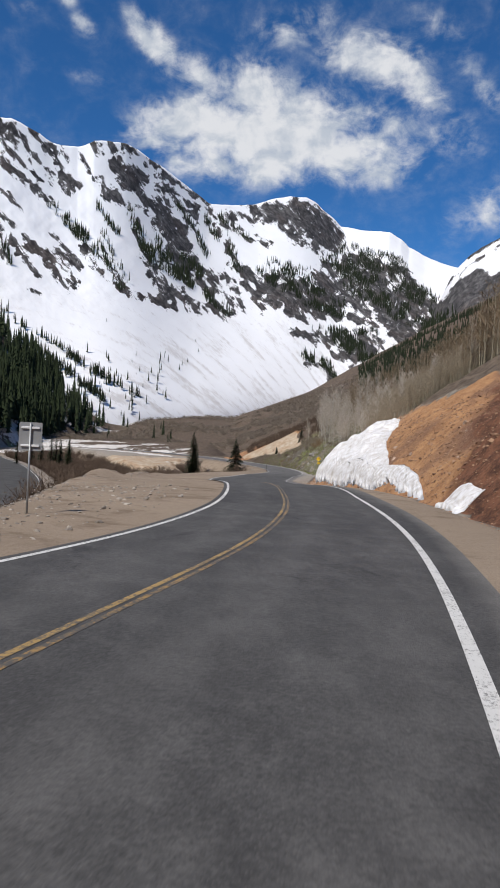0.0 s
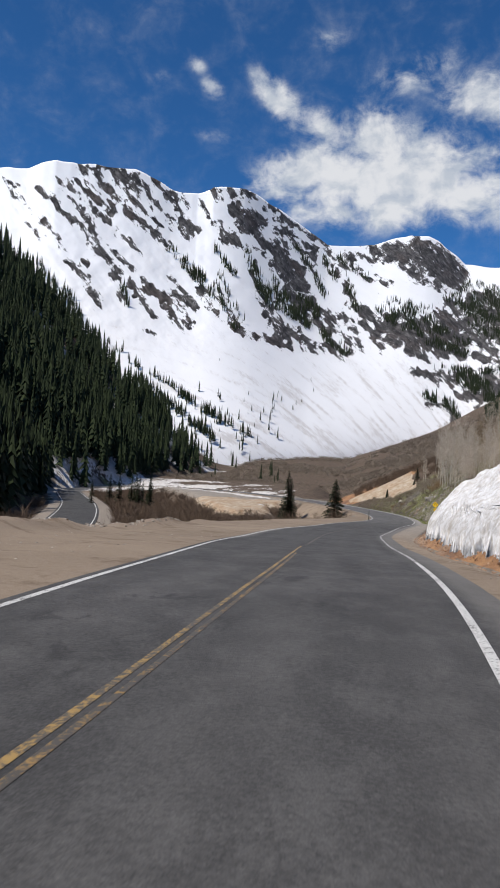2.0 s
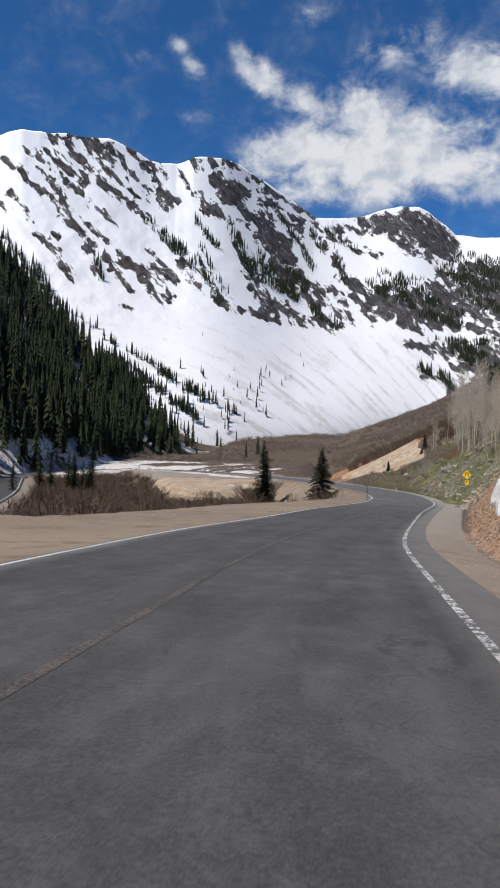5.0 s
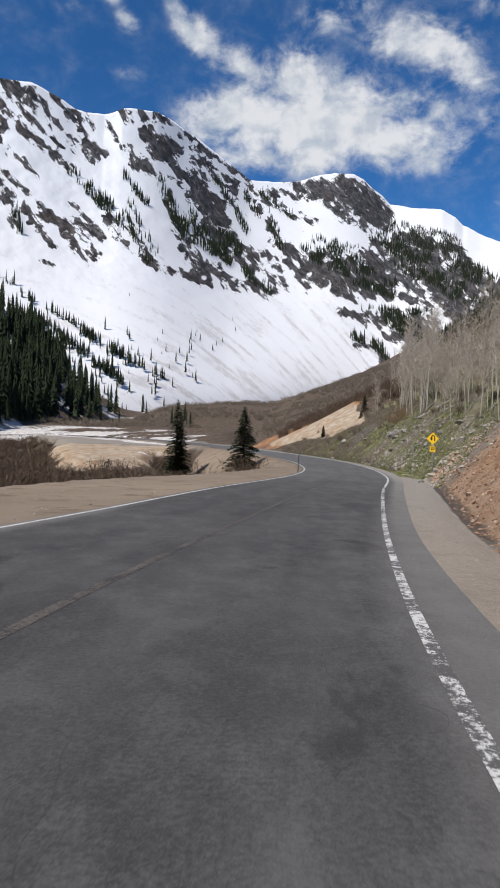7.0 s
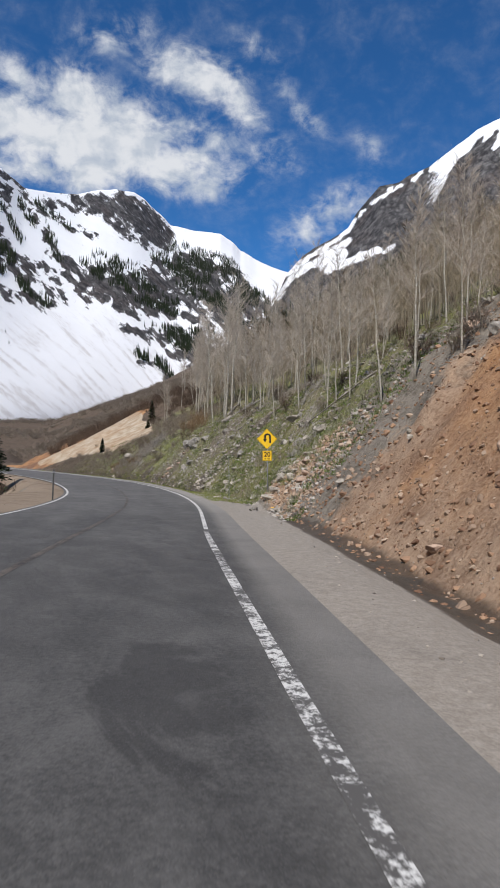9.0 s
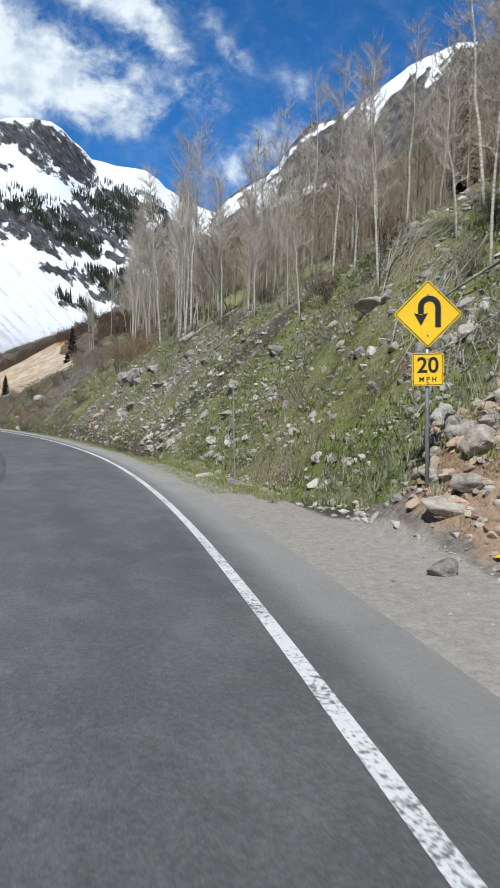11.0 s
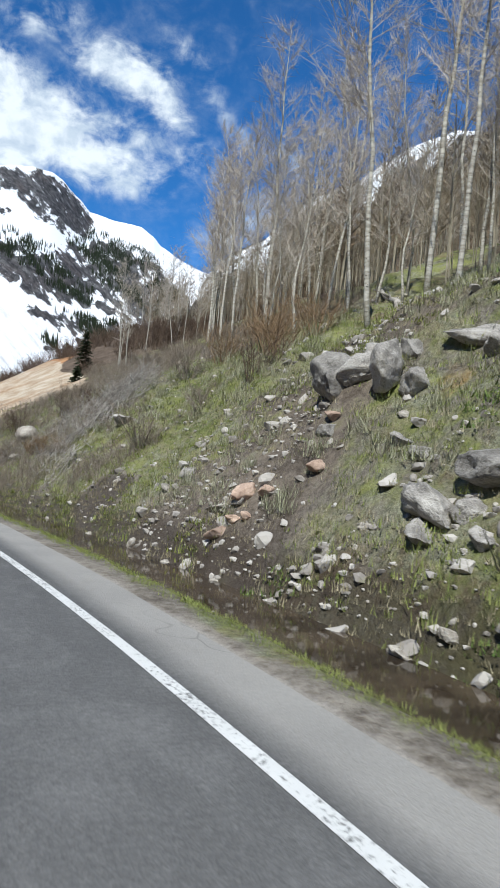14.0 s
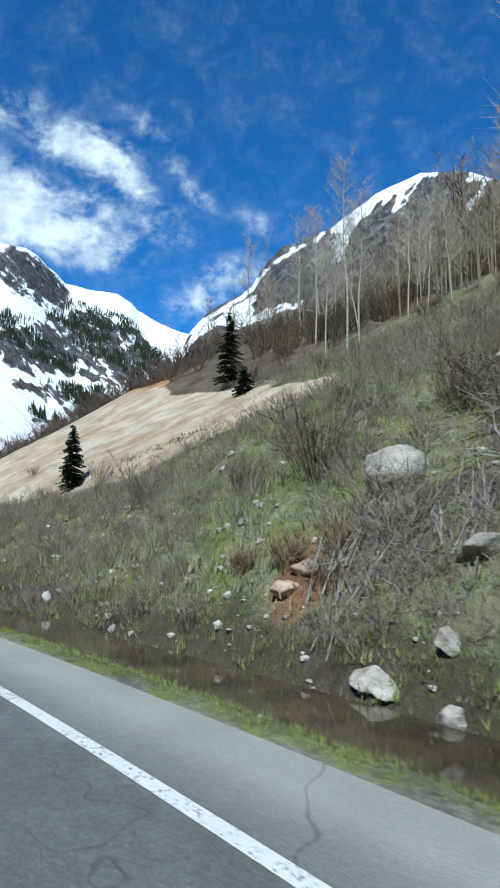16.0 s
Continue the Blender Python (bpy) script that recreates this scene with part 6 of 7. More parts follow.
# ---------------------------------------------------------------- conifers
def conifer(high, seed, spread=0.22, gap=0.26, stems=1):
    """A spruce: trunk and whorls of drooping boughs, each a fan of needle sprays."""
    r = np.random.default_rng(seed)
    tree = new("conifer_tree")
    trunks, v, t = [], [], []
    for s in range(stems):
        ox, oy = (0.0, 0.0) if s == 0 else (r.uniform(0.5, 0.9), r.uniform(-0.5, 0.5))
        h = high * (1 if s == 0 else 0.86)
        trunks.append(tube([(ox, oy, -0.3), (ox + r.normal(0, 0.05), oy, h * 0.5), (ox + r.normal(0, 0.08), oy, h)], [0.022 * h, 0.013 * h, 0.006], 7))
        z = h * 0.07
        while z < h * 0.985:
            f = z / h
            reachd = spread * h * (1 - f) ** 0.8 + 0.07
            for b in range(int(8 + 4 * (1 - f))):
                a = r.uniform(0, 6.283)
                l = reachd * r.uniform(0.55, 1.12)
                p0 = np.array([ox, oy, z + r.uniform(-0.12, 0.12)])
                out = np.array([math.cos(a), math.sin(a), 0])
                side = np.array([-out[1], out[0], 0])
                for j in range(5):
                    k = (j + 0.6) / 5
                    c = p0 + out * l * k + np.array([0, 0, -0.30 * l * k * k + 0.10 * l * k])
                    for sgn in (-1, 1):
                        tip = c + (out * r.uniform(0.4, 0.9) + side * sgn * r.uniform(0.5, 1.0)) * l * 0.34 * (1.15 - 0.6 * k) + (0, 0, r.uniform(-0.10, 0.04) * l)
                        o = len(v)
                        w = 0.11 * l + 0.02
                        v += [c - out * w, c + out * w + (0, 0, 0.03), tip]
                        t.append((o, o + 1, o + 2))
            z += gap * (0.6 + 0.4 * (1 - f)) * high / 7
    tv, tf = gather(trunks)
    link("trunk", [tuple(p) for p in tv], tf, TRUNK, tree, smooth=True)
    link("foliage", np.array(v), np.array(t), NEEDLES, tree, "dense dark green needle boughs")
    return tagged(tree, "dark green spruce standing alone", "conifer")


def set_tree(tree, x, y, label, group="", drop=0.0):
    tree.location = (x, y, float(ground_at(x, y)[0]) - drop)
    return tagged(tree, label, "conifer", group)


set_tree(conifer(7.6, 1, 0.30, 0.15), 0.2, 156.0, "young spruce on the inside of the bend")
set_tree(conifer(11.0, 2, 0.19, 0.15, stems=2), -10.1, 174.0, "slim twin-stemmed spruce in the valley brush")
set_tree(conifer(3.0, 3), 17.5, 190.6, "small spruce at the edge of the pale cut slope")
set_tree(conifer(1.8, 4), 10.8, 186.0, "small spruce among bare shrubs by the bend")
set_tree(conifer(0.8, 5, 0.5, 0.5), 16.6, 187.0, "low rounded evergreen on the pale soil")
set_tree(conifer(8.6, 6), 37.5, 198.2, "dark spruce among the bare aspens", "spruces on the hillside")
set_tree(conifer(6.5, 7, 0.15), 33.2, 147.4, "dark spruce among the bare aspens", "spruces on the hillside")
VALLEY = conifer(7.4, 8, 0.17)
set_tree(VALLEY, -46.0, 172.0, "dark spruce in a clump beside the lower road", "clump by the lower road")
for x, y, s in [(-49.2, 175.0, 0.95), (-43.4, 175.5, 1.05), (-41.2, 170.5, 1.0), (-39.8, 173.5, 0.9), (-38.2, 168.0, 0.6), (-43.0, 179.0, 0.85), (-45.0, 177.5, 1.1), (-50.2, 166.8, 0.7), (-40.6, 177.0, 1.1)]:
    t = copy_thing(VALLEY, pose(x, y, float(ground_at(x, y)[0]), 0, 0, rng.uniform(0, 360)))
    t.scale = (s, s, s)

# the dark forest beyond the lower road, and trees along the valley
SPIRES = [spire(15, 8, 2.5, 6, 200 + s) for s in range(6)]
x, y = np.concatenate([rng.uniform(-260, -40, 15000), rng.uniform(-95, -40, 3200)]), np.concatenate([rng.uniform(30, 440, 15000), rng.uniform(35, 190, 3200)])
z, cover = lay(x, y)
dl, _, _ = beside(x, y, LOWER_ROAD, LOWER_SIDE)
foot = np.interp(y, [-60, 0, 60, 107, 160, 230, 290, 420], [-66, -52, -43, -44, -62, -86, -82, -77])
deep = foot - x
dens = step(-2, 6, deep) * np.where(fract(x, y, 30.0, 3, 99) + 0.9 * step(300, 200, y) > 0.15, 1.0, 0.22)
ok = (np.abs(dl) > 4.9) & (rng.random(len(x)) < dens) & (y < 440 + 0.2 * deep)
k = rng.uniform(0.55, 1.2, ok.sum())
many("forest", SPIRES, np.stack([x[ok], y[ok], z[ok] - 0.3], -1), np.stack([k, k, k * rng.uniform(0.9, 1.2, len(k))], -1), NEEDLES, "dense dark conifer forest on the shaded valley side", "trees")
x, y = rng.uniform(-150, -30, 30), rng.uniform(330, 480, 30)
z = ground_at(x, y)
k = rng.uniform(0.3, 0.8, len(x))
many("valley_conifers", SPIRES, np.stack([x, y, z - 0.3], -1), np.stack([k, k, k], -1), FAR_NEEDLES, "scattered conifers at the head of the valley", "trees")
y = rng.uniform(280, 640, 2600)
x = y * rng.uniform(0.13, 0.46, 2600)
ok = (x > 0.16 * y + 4) & (fract(x, y, 40.0, 3, 101) + 0.9 * step(330, 480, y) > 0.25)
x, y = x[ok], y[ok]
k = rng.uniform(0.24, 0.52, len(x))
many("hill_conifers", SPIRES, np.stack([x, y, ground_at(x, y) - 0.3], -1), np.stack([k, k, k], -1), FAR_NEEDLES, "band of dark conifers above the aspen wood", "trees")


# ---------------------------------------------------------------- bare shrubs and brush
def brush(high, seed, stems=26, twigs=9, wide=0.006, spread=0.6):
    r = np.random.default_rng(seed)
    v, t = [], []
    for _ in range(stems):
        a = r.uniform(0, 6.283)
        base = np.array([math.cos(a), math.sin(a), 0]) * r.uniform(0, 0.18) * high
        out = np.array([math.cos(a), math.sin(a), 0]) * spread * r.uniform(0.1, 1.0)
        tip = base + (out + (0, 0, 1)) * high * r.uniform(0.45, 1.0)
        sliver(v, t, base - (0, 0, 0.05), tip, wide * 1.8, r)
        for _ in range(twigs):
            k = r.uniform(0.3, 0.95)
            p = base + (tip - base) * k
            sliver(v, t, p, p + (out * 0.5 + r.normal(0, 0.35, 3) + (0, 0, 0.55)) * high * 0.30, wide, r)
    return np.array(v), np.array(t)


def shrub(high, seed, mat, label, group):
    base = new("shrub")
    v, t = brush(high, seed, 34, 16, 0.005)
    link("stem_clump", v, t, mat, base)
    return tagged(base, label, "shrub", group)


BUSHES = [shrub(h, 300 + n, m, "leafless grey-brown shrub on the roadside slope", "shrubs on the slope") for n, (h, m) in enumerate([(1.0, SHRUB), (1.3, GREY_SHRUB), (0.8, GREY_SHRUB), (1.5, SHRUB), (1.1, GREY_SHRUB)])]
spots = [(12.3, 176.7), (11.2, 179.5), (10.3, 185.1), (12.7, 174.7), (10.6, 174.4), (11.6, 172.3), (12.3, 171.9), (10.3, 191.9), (14.2, 173.0), (11.3, 184.4), (14.9, 169.1), (14.9, 162.1), (16.6, 164.3), (17.0, 159.9), (14.5, 172.4), (15.0, 171.7), (11.7, 167.9), (13.3, 167.0)]
for n in range(72):
    x, y = along(1, 165, 192, 6.6, 20, 1.1)
    if fract(x, y, 6.0, 2, 103)[0] > -0.2 and not pale_spot(x, y)[0]:
        spots.append((float(x[0]), float(y[0])))
for n in range(30):
    x, y = along(1, 112, 150, 9.5, 16, 1.0)
    spots.append((float(x[0]), float(y[0])))
for n, (x, y) in enumerate(spots):
    m = Matrix.LocRotScale((x, y, float(ground_at(x, y)[0]) - 0.03), Euler((rng.normal(0, 0.1), rng.normal(0, 0.1), rng.uniform(0, 6.28))), None)
    if n < 5:
        ob = BUSHES[n]
        ob.matrix_world = m
    else:
        ob = copy_thing(BUSHES[n % 5], m)
    s = float(rng.uniform(0.6, 1.25)) * (0.8 if y > 165 else 1.0)
    ob.scale = (s * 1.15, s * 1.15, s)

SCRUB = [brush(0.55, 360 + s, 16, 9, 0.0035, 1.0) for s in range(5)]
x, y = along(5600, 160, 192, 6.2, 18, 1.1)
thick = (fract(x, y, 3.5, 3, 109) > -0.15 - 0.5 * (y > 166)) & ~pale_spot(x, y)
sprinkle("scrub", x[thick], y[thick], 0.35, 1.0, SCRUB, GREY_SHRUB, "low grey leafless scrub over the roadside slope", "brush", power=1.3)
x, y = along(900, 118, 152, 7.0, 15, 1.0)
thick = fract(x, y, 3.5, 3, 111) > 0.1
sprinkle("scrub", x[thick], y[thick], 0.4, 1.0, SCRUB, GREY_SHRUB, "low grey leafless scrub between the rocks", "brush", power=1.5)

# rust-brown tangles and low bright moss by the water
for n, (x, y, h) in enumerate([(11.6, 173.4, 0.55), (12.0, 172.7, 0.5), (11.3, 174.2, 0.45), (13.2, 168.6, 0.65), (13.6, 167.4, 0.6), (12.9, 169.6, 0.55), (18.4, 162.4, 1.6), (18.0, 161.0, 1.4), (19.0, 163.8, 1.7), (18.6, 160.0, 1.3), (17.8, 164.6, 1.4), (19.4, 165.8, 1.5)]):
    bush = shrub(h, 320 + n, RUST_SHRUB, "rust-brown leafless shrub on the slope", "rust shrubs on the slope")
    bush.location = (x, y, float(ground_at(x, y)[0]) - 0.03)
    bush.scale = (1.2, 1.2, 1.0)
x, y = along(6400, 150, 186, 5.6, 12.0, 1.3)
damp = fract(x, y, 1.5, 2, 117) > 0.42
sprinkle("moss", x[damp], y[damp], 0.5, 1.4, HERBS, MOSS, "bright yellow-green moss and herbs by the ditch", "plants", power=1.5)
BUNCHES = [tuft(46, 0.30, 0.006, 1.0, s + 30, 0.22) for s in range(5)]
x, y = along(5200, 118, 186, 6.0, 16, 1.2)
tufted = (fract(x, y, 2.4, 3, 119) > -0.05) & ~pale_spot(x, y) & (lay(x, y)[1]["wet"] < 0.4)
sprinkle("bunch_grass", x[tufted], y[tufted], 0.4, 1.15, BUNCHES, SAGE, "grey-green bunch grass in mounds on the slope", "grass", power=1.4)
# stones gathered in runnels down the slope
x, y = along(3600, 124, 160, 5.9, 13, 1.2)
run = fract(y + 0.35 * x, x * 0.22, 1.3, 3, 123) > 0.38
sprinkle("stones", x[run], y[run], 0.12, 0.46, STONE_KINDS, STONES, "pale broken stones gathered in runnels down the slope", "stones", power=2.2)

WILLOWS = [brush(1.4, 330 + s, 22, 8, 0.011, 0.8) for s in range(5)]
x, y = rng.uniform(-95, 10, 9500), rng.uniform(20, 330, 9500)
z, cover = lay(x, y)
d, _, ny = beside(x, y, UPPER_ROAD, UPPER_SIDE)
dl, _, _ = beside(x, y, LOWER_ROAD, LOWER_SIDE)
apron = apron_at(ny)
ok = (d < -apron - 1.5) & (np.abs(dl) > 6) & (cover["snow"] < 0.4) & (cover["gravel"] < 0.2) & (cover["pale"] < 0.3) & ((y < 150) | (x < -13) | (y > 180)) & (fract(x, y, 14.0, 3, 105) > -0.35)
k = rng.uniform(0.8, 1.9, ok.sum()) * np.interp(y[ok], [20, 90], [0.5, 1.0])
many("willow_brush", WILLOWS, np.stack([x[ok], y[ok], z[ok] - 0.05], -1), np.stack([k * 1.3, k * 1.3, k], -1), SHRUB, "red-brown leafless willow brush on the valley floor", "brush")
x, y = rng.uniform(4, 44, 1500), rng.uniform(190, 262, 1500)
z, cover = lay(x, y)
d, _, _ = beside(x, y, UPPER_ROAD, UPPER_SIDE)
ok = (cover["pale"] < 0.25) & (d > 9) & ((y > 197) | (x > 20))
k = rng.uniform(0.6, 1.3, ok.sum())
many("willow_brush", WILLOWS, np.stack([x[ok], y[ok], z[ok] - 0.05], -1), np.stack([k * 1.2, k * 1.2, k], -1), SHRUB, "brown leafless brush above the pale cut", "brush")
x, y = np.concatenate([rng.uniform(-150, 70, 5200), rng.uniform(0, 130, 2600)]), np.concatenate([rng.uniform(315, 600, 5200), rng.uniform(225, 540, 2600)])
z, cover = lay(x, y)
ok = (cover["snow"] < 0.5) & (fract(x, y, 30.0, 3, 107) > -0.3) & (cover["pale"] < 0.3)
k = rng.uniform(0.7, 1.5, ok.sum())
many("willow_brush", [brush(1.5, 340 + s, 16, 7, 0.022, 0.9) for s in range(3)], np.stack([x[ok], y[ok], z[ok] - 0.05], -1), np.stack([k * 1.6, k * 1.6, k], -1), GREY_SHRUB, "brown brush at the head of the valley", "brush")


# ---------------------------------------------------------------- fallen wood
def stick(points, radii, mat, name, parent=None, sides=7):
    v, f = tube(points, radii, sides)
    return link(name, [tuple(p) for p in v], f, mat, parent, smooth=True)


def fallen_log(x0, y0, x1, y1, radius, label, lift=0.16):
    base = new("fallen_log")
    r = random.Random(int(x0 * 100 + y1 * 7))
    n = 7
    pts = []
    for i in range(n):
        k = i / (n - 1)
        x, y = x0 + (x1 - x0) * k, y0 + (y1 - y0) * k
        za, zb = float(ground_at(x0, y0)[0]), float(ground_at(x1, y1)[0])
        pts.append((x + r.gauss(0, 0.04), y + r.gauss(0, 0.04), max(za + (zb - za) * k, float(ground_at(x, y)[0])) + lift))
    stick(pts, [radius * (1 - 0.55 * i / (n - 1)) for i in range(n)], DEAD_WOOD, "log", base, 8)
    for _ in range(4):
        i = r.randrange(2, n)
        p = Vector(pts[i])
        q = p + Vector((r.gauss(0, 0.3), r.gauss(0, 0.3), r.uniform(0.15, 0.5)))
        stick([p, (p + q) / 2 + Vector((0.03, 0, 0.02)), q], [radius * 0.3, radius * 0.2, radius * 0.08], DEAD_WOOD, "branch_stub", base, 5)
    return tagged(base, label, "log", "fallen logs")


for a in [(18.7, 150.4, 23.9, 156.7, 0.17), (18.5, 150.8, 23.2, 156.4, 0.13), (19.4, 150.4, 23.0, 154.2, 0.11), (18.3, 143.8, 19.2, 141.8, 0.035), (21.0, 160.0, 24.0, 166.2, 0.11), (19.0, 173.0, 22.5, 168.5, 0.09), (19.0, 122.0, 17.4, 127.0, 0.05)]:
    fallen_log(*a, "grey weathered fallen aspen log on the slope")


def branch_pile(x, y, size, seed, label):
    """A tangle of dead grey branches."""
    r = np.random.default_rng(seed)
    base = new("branch_pile")
    z = float(ground_at(x, y)[0])
    base.location = (x, y, z)
    main = r.uniform(0, 6.28)
    pieces = []
    for _ in range(38):
        a = main + r.normal(0, 0.4)
        l = size * r.uniform(0.4, 1.0)
        o = np.array([r.normal(0, 0.35) * size, r.normal(0, 0.35) * size, 0])
        o[2] = float(ground_at(x + o[0], y + o[1])[0]) - z + r.uniform(0.0, 0.30) * size
        tip = o + np.array([math.cos(a) * l, math.sin(a) * l, 0])
        tip[2] = float(ground_at(x + tip[0], y + tip[1])[0]) - z + r.uniform(0.05, 0.45) * size
        mid = (o + tip) / 2 + r.normal(0, 0.06, 3) * size
        w = r.uniform(0.005, 0.016) * size
        pieces.append(tube([o, mid, tip], [w, w * 0.8, w * 0.3], 4, False))
        for _ in range(3):
            k = r.uniform(0.3, 1)
            p = o + (tip - o) * k
            q = p + r.normal(0, 0.22, 3) * size + (0, 0, 0.08 * size)
            pieces.append(tube([p, q], [w * 0.45, w * 0.12], 3, False))
    v, f = gather(pieces)
    link("branch_tangle", [tuple(p) for p in v], f, DEAD_WOOD, base)
    return tagged(base, label, "dead branches", "dead branch piles")


for n, (x, y, s) in enumerate([(14.3, 166.5, 1.1), (13.6, 165.3, 1.0), (14.6, 166.2, 1.1), (13.3, 166.2, 0.9), (14.6, 171.6, 1.1), (14.9, 166.5, 1.1), (11.8, 172.1, 0.9), (12.7, 171.1, 0.8), (15.3, 166.9, 1.0), (14.5, 166.9, 1.0), (13.8, 167.6, 0.9), (17.5, 126.7, 1.1), (16.8, 124.4, 1.1), (18.8, 129.8, 1.2), (14.3, 166.8, 0.9), (14.9, 166.0, 1.0), (15.3, 165.6, 0.9), (14.6, 167.2, 1.5), (15.1, 166.3, 1.5), (14.9, 166.9, 1.3), (14.2, 169.6, 1.4), (14.6, 169.2, 1.2)]):
    branch_pile(x, y, s, 400 + n, "tangle of dead grey branches on the slope")

# a dead tree leaning over the slope
lean = aspen(7.5, 150, 16, 7, 0.25, 0.16)
lean.matrix_world = Matrix.LocRotScale((24.0, 158.6, float(ground_at(24.0, 158.6)[0])), Euler((0.25, -0.75, 0.3)), None)
tagged(lean, "dead grey tree leaning out over the slope", "tree")


# ---------------------------------------------------------------- signs, posts, litter
def box(bm, size, at=(0, 0, 0), turn=None):
    m = Matrix.LocRotScale(at, turn, Vector(size))
    return bmesh.ops.create_cube(bm, size=1.0, matrix=m)


def plate(width, height_, thick, corner, spin=0.0, inset=0.0, depth=0.0):
    """A rounded sign blank facing -y, as a bmesh; spin turns it in its plane."""
    bm = bmesh.new()
    w2, h2 = width / 2 - inset, height_ / 2 - inset
    c = max(corner - inset, 0.004)
    ring = []
    for cx, cz, a0 in ((w2 - c, h2 - c, 0), (-w2 + c, h2 - c, 90), (-w2 + c, -h2 + c, 180), (w2 - c, -h2 + c, 270)):
        for s in range(5):
            a = radians(a0 + s * 22.5)
            ring.append((cx + c * math.cos(a), cz + c * math.sin(a)))
    k, s = math.cos(radians(spin)), math.sin(radians(spin))
    front = [bm.verts.new((x * k - z * s, depth, x * s + z * k)) for x, z in ring]
    back = [bm.verts.new((x * k - z * s, depth + thick, x * s + z * k)) for x, z in ring]
    bm.faces.new(front)
    bm.faces.new(back[::-1])
    for i in range(len(ring)):
        j = (i + 1) % len(ring)
        bm.faces.new((front[j], front[i], back[i], back[j]))
    bmesh.ops.recalc_face_normals(bm, faces=bm.faces)
    return bm


def border(width, height_, corner, spin, inset, wide, depth):
    """A thin line just inside a sign's edge."""
    bm = bmesh.new()
    k, s = math.cos(radians(spin)), math.sin(radians(spin))
    rings = []
    for ins in (inset, inset + wide):
        w2, h2, c = width / 2 - ins, height_ / 2 - ins, max(corner - ins, 0.004)
        ring = []
        for cx, cz, a0 in ((w2 - c, h2 - c, 0), (-w2 + c, h2 - c, 90), (-w2 + c, -h2 + c, 180), (w2 - c, -h2 + c, 270)):
            for q in range(5):
                a = radians(a0 + q * 22.5)
                x, z = cx + c * math.cos(a), cz + c * math.sin(a)
                ring.append(bm.verts.new((x * k - z * s, depth, x * s + z * k)))
        rings.append(ring)
    n = len(rings[0])
    for i in range(n):
        j = (i + 1) % n
        bm.faces.new((rings[0][i], rings[0][j], rings[1][j], rings[1][i]))
    return bm


def words(text, size, x, z, depth, parent, mat, name):
    cu = bpy.data.curves.new(name, "FONT")
    cu.body, cu.size, cu.align_x, cu.align_y, cu.extrude = text, size, "CENTER", "CENTER", 0.0008
    cu.offset = 0.0035 * size / 0.2
    tmp = new("words", cu)
    bpy.context.view_layer.update()
    me = bpy.data.meshes.new_from_object(tmp)
    bpy.data.objects.remove(tmp)
    me.materials.clear()
    me.materials.append(mat)
    me.transform(Matrix.Translation((x, depth, z)) @ Matrix.Rotation(radians(90), 4, "X"))
    ob = new(name, me)
    ob.parent = parent
    return ob


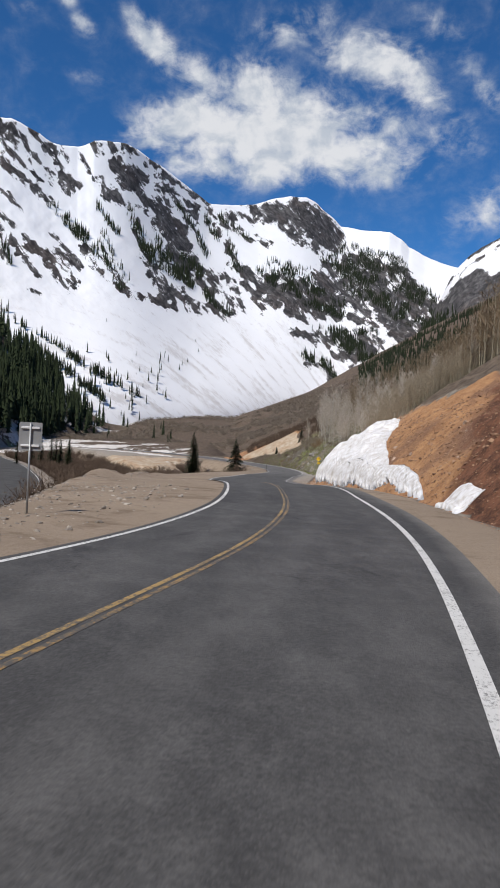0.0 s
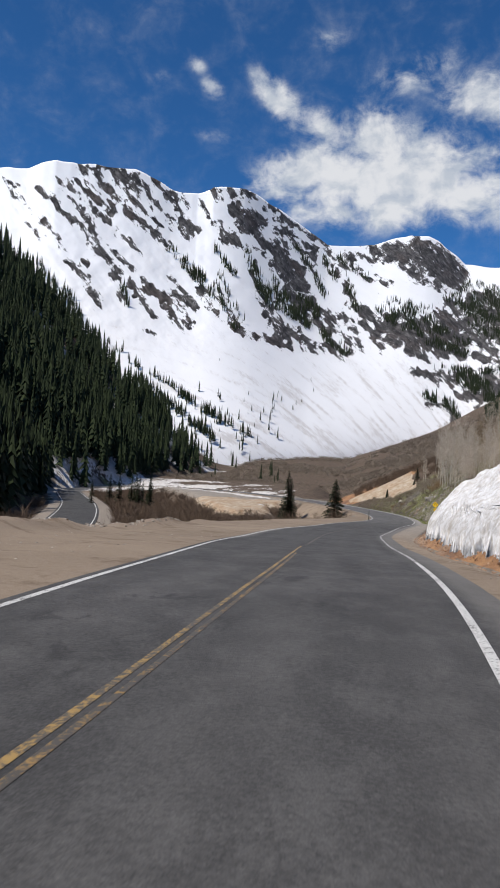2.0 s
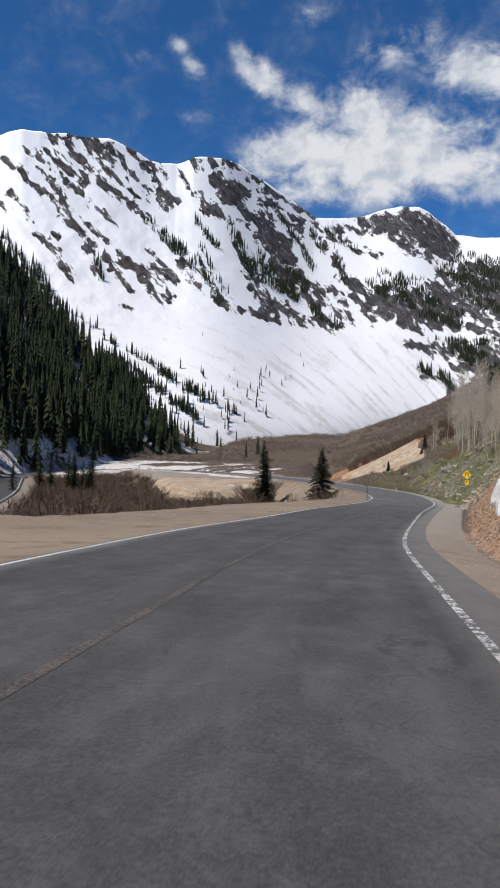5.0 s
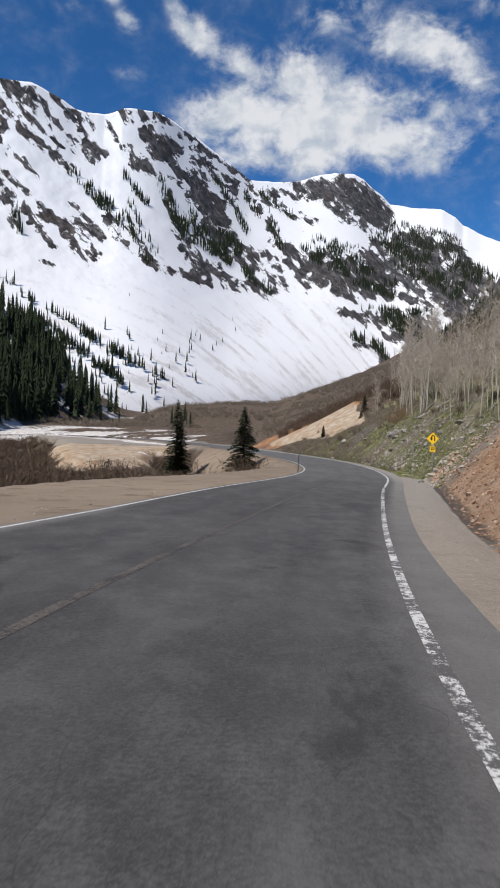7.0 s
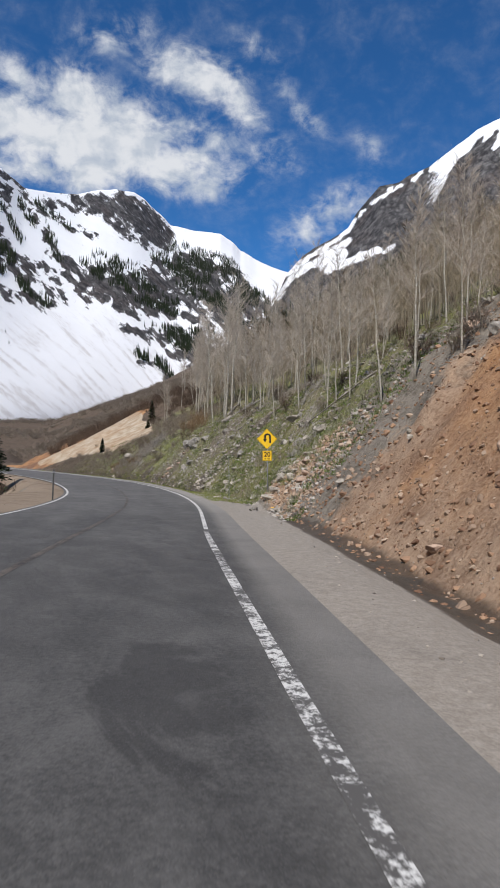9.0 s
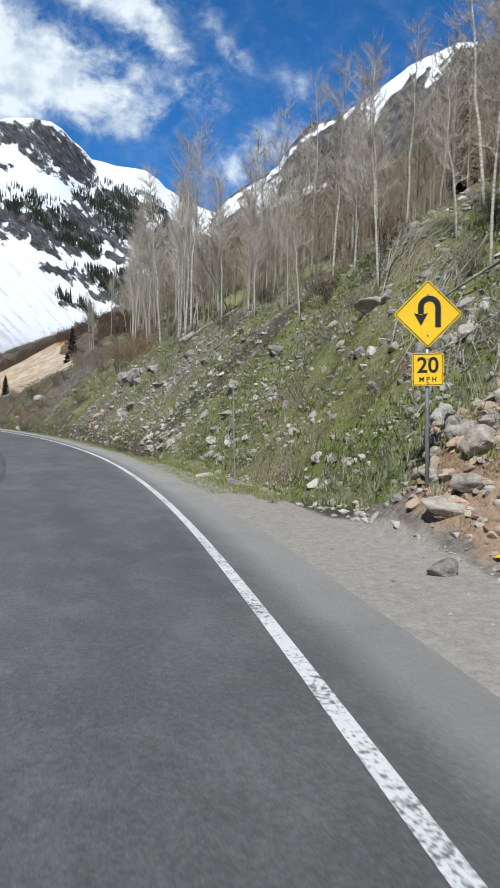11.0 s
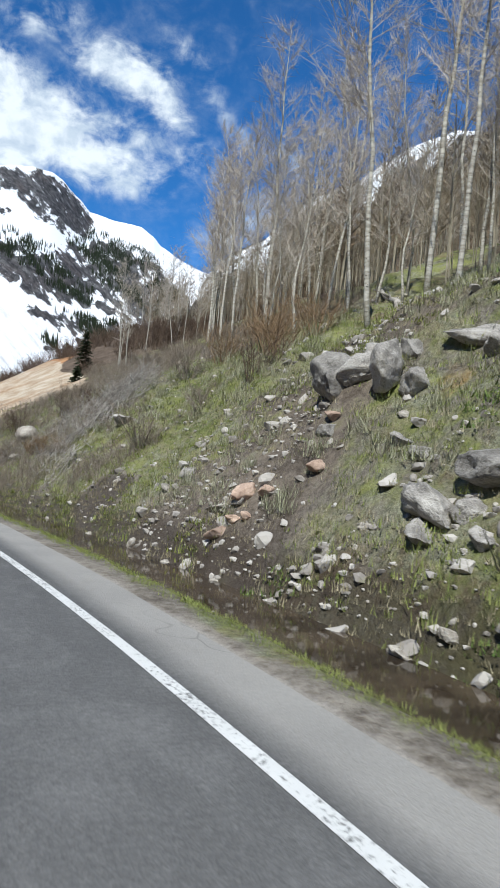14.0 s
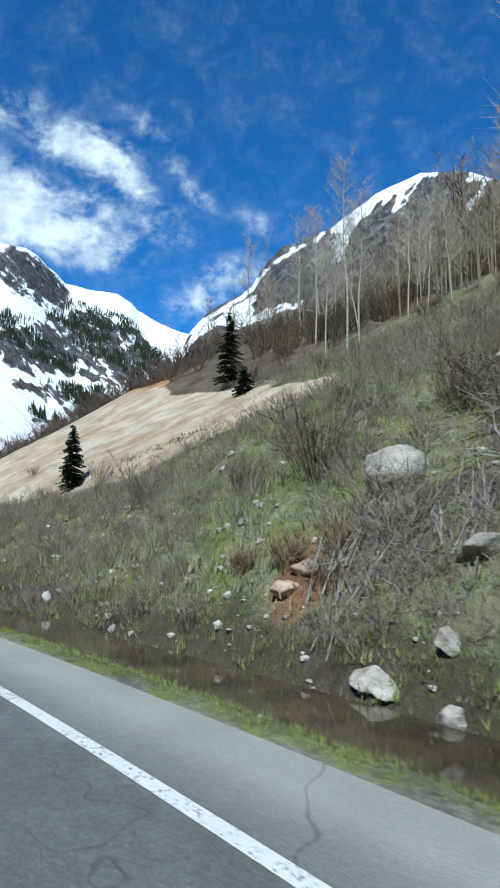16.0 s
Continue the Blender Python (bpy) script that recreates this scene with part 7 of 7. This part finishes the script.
def turn_sign(x, y, facing):
    """A yellow hairpin warning sign with its speed plate on a steel post."""
    ground_z = float(ground_at(x, y)[0])
    thing = new("road_sign")
    thing.matrix_world = pose(x, y, ground_z, 0, 0, facing)
    mid = -1.40 - ground_z
    bm = bmesh.new()
    bmesh.ops.create_cone(bm, cap_ends=True, segments=12, radius1=0.027, radius2=0.027, depth=mid + 0.8, matrix=Matrix.Translation((0, 0.045, (mid + 0.8) / 2 - 0.5)))
    part("post", bm, STEEL, thing, "grey steel post", True)
    panel = part("warning_panel", plate(0.60, 0.60, 0.003, 0.04, 45), SIGN_YELLOW, thing, "yellow diamond panel")
    panel.location = (0, 0, mid)
    part("border_line", border(0.60, 0.60, 0.04, 45, 0.013, 0.010, -0.0025), SIGN_BLACK, panel)
    # the bent arrow: up the right, over, and down the left to its head
    bm = bmesh.new()
    wide, r0, cx, cz = 0.072, 0.105, 0.02, 0.085
    path = [(cx + r0, -0.165 + 0.0155 * i) for i in range(0, 17)] + [(cx + r0 * math.cos(radians(a)), cz + r0 * math.sin(radians(a))) for a in range(0, 181, 10)] + [(cx - r0, cz - 0.03), (cx - r0, 0.0)]
    rows = []
    for n, (px, pz) in enumerate(path):
        a, b = path[max(n - 1, 0)], path[min(n + 1, len(path) - 1)]
        dx, dz = b[0] - a[0], b[1] - a[1]
        l = math.hypot(dx, dz) or 1
        nx, nz = -dz / l * wide / 2, dx / l * wide / 2
        rows.append((bm.verts.new((px - nx, -0.003, pz - nz)), bm.verts.new((px + nx, -0.003, pz + nz))))
    for a, b in zip(rows, rows[1:]):
        bm.faces.new((a[0], b[0], b[1], a[1]))
    tip = [bm.verts.new((cx - r0 + u, -0.003, v)) for u, v in ((-0.088, 0.015), (0.0, -0.01), (0.088, 0.015), (0.0, -0.145))]
    bm.faces.new(tip)
    bmesh.ops.recalc_face_normals(bm, faces=bm.faces)
    part("arrow", bm, SIGN_BLACK, panel, "black hairpin arrow")
    speed = part("speed_plate", plate(0.385, 0.41, 0.003, 0.025), SIGN_YELLOW, thing, "yellow advisory speed plate")
    speed.location = (0, 0, mid - 0.685)
    part("border_line", border(0.385, 0.41, 0.025, 0, 0.010, 0.008, -0.0025), SIGN_BLACK, speed)
    words("20", 0.27, 0.0, 0.045, -0.002, speed, SIGN_BLACK, "number")
    words("M P H", 0.085, 0.0, -0.125, -0.002, speed, SIGN_BLACK, "lettering")
    for z in (mid + 0.24, mid - 0.26, mid - 0.55, mid - 0.85):
        bm = bmesh.new()
        bmesh.ops.create_uvsphere(bm, u_segments=8, v_segments=5, radius=0.012)
        bolt = part("bolt", bm, STEEL, thing, "", True)
        bolt.location = (0, -0.004, z)
    thing.rotation_euler.rotate_axis("Y", radians(-1.5))
    return tagged(thing, "yellow hairpin bend sign with 20 MPH plate on steel post", "road sign")


turn_sign(14.28, 121.9, -24)


def back_sign(x, y, facing):
    """A sign seen from behind: bare panel on a thin post with two brackets."""
    ground_z = float(ground_at(x, y)[0])
    thing = new("road_sign")
    thing.matrix_world = pose(x, y, ground_z, 0, 0, facing)
    bm = bmesh.new()
    bmesh.ops.create_cone(bm, cap_ends=True, segments=10, radius1=0.024, radius2=0.024, depth=2.45, matrix=Matrix.Translation((0, -0.03, 0.80)))
    part("post", bm, STEEL, thing, "thin steel post", True)
    part("panel", plate(0.50, 0.64, 0.003, 0.03), SIGN_BACK, thing, "bare grey back of the panel").location = (0, 0, 1.72)
    for z in (1.92, 1.52):
        bm = bmesh.new()
        box(bm, (0.40, 0.03, 0.05))
        bmesh.ops.bevel(bm, geom=bm.edges[:], offset=0.006, segments=1, affect="EDGES")
        part("bracket", bm, BRACKET, thing, "metal bracket with its sunlit shine put into the colour").location = (0, -0.018, z)
    return tagged(thing, "small road sign seen from its bare grey back", "road sign")


back_sign(-4.75, 16.2, 8)


def post(x, y, high, wide, mat, name, label, category, lean=0.0, cap=False):
    thing = new(name)
    thing.matrix_world = pose(x, y, float(ground_at(x, y)[0]), lean, lean * 0.6, 10)
    bm = bmesh.new()
    box(bm, (wide, wide * 0.7, high + 0.3), (0, 0, high / 2 - 0.15))
    bmesh.ops.bevel(bm, geom=bm.edges[:], offset=wide * 0.12, segments=1, affect="EDGES")
    part("shaft", bm, mat, thing)
    if cap:
        bm = bmesh.new()
        box(bm, (wide * 1.5, 0.012, 0.10), (0, -wide * 0.5, high - 0.12))
        bmesh.ops.bevel(bm, geom=bm.edges[:], offset=0.004, segments=1, affect="EDGES")
        part("reflector", bm, SIGN_BACK, thing, "small pale reflector")
    return tagged(thing, label, category)


post(5.75, 128.8, 1.45, 0.07, POST_PAINT, "delineator_post", "thin dark roadside marker post inside the bend", "post", 1.5, True)
# a thin pale upright rod by the ditch
post(14.6, 130.3, 2.3, 0.028, SIGN_BACK, "snow_stake", "tall thin pale rod standing in the grassy ditch", "stake", -1.5)
bm = bmesh.new()
bmesh.ops.create_grid(bm, x_segments=5, y_segments=4, size=0.09)
for v in bm.verts:
    v.co.z = 0.03 * noise.noise(v.co * 18) + 0.04
bmesh.ops.solidify(bm, geom=bm.faces[:], thickness=0.004)
litter = part("litter", bm, SIGN_YELLOW, None)
litter.location = (14.0, 120.1, float(ground_at(14.0, 120.1)[0]))
tagged(litter, "crumpled yellow scrap lying on the shoulder", "litter")


boulder(PALES, 15.6, 133.6, 0.62, "flat pale slab lying in the green grass", "rocks on the grassy slope", 0.4, 1.3)
boulder(PALES, 15.6, 135.1, 0.6, "flat pale slab lying in the green grass", "rocks on the grassy slope", 0.4, 1.2)
# more broken rock in the heap below the sign
for n in range(26):
    x, y = rng.uniform(14.0, 16.0), rng.uniform(119.0, 123.0)
    boulder(PALES if rng.random() < 0.5 else REDS, x, y, 0.25 + 0.55 * rng.random() ** 1.6, "broken pale and rust rock in rubble below the road sign", "rubble by the sign", 0.4)
x, y = along(520, 117.5, 123.6, 6.1, 8.6)
sprinkle("rubble", x, y, 0.08, 0.34, STONE_KINDS, RUBBLE, "pale pink-tan broken stones around the sign post", "stones", power=1.8)

x, y = along(3400, 82, 119, 6.2, 13.5, 1.2)
broken = fract(x, y, 3.0, 3, 121) > -0.12
sprinkle("rubble", x[broken], y[broken], 0.05, 0.27, STONE_KINDS, RUBBLE, "pale pink-tan rubble strewn down the cut slope", "stones", power=2.4)
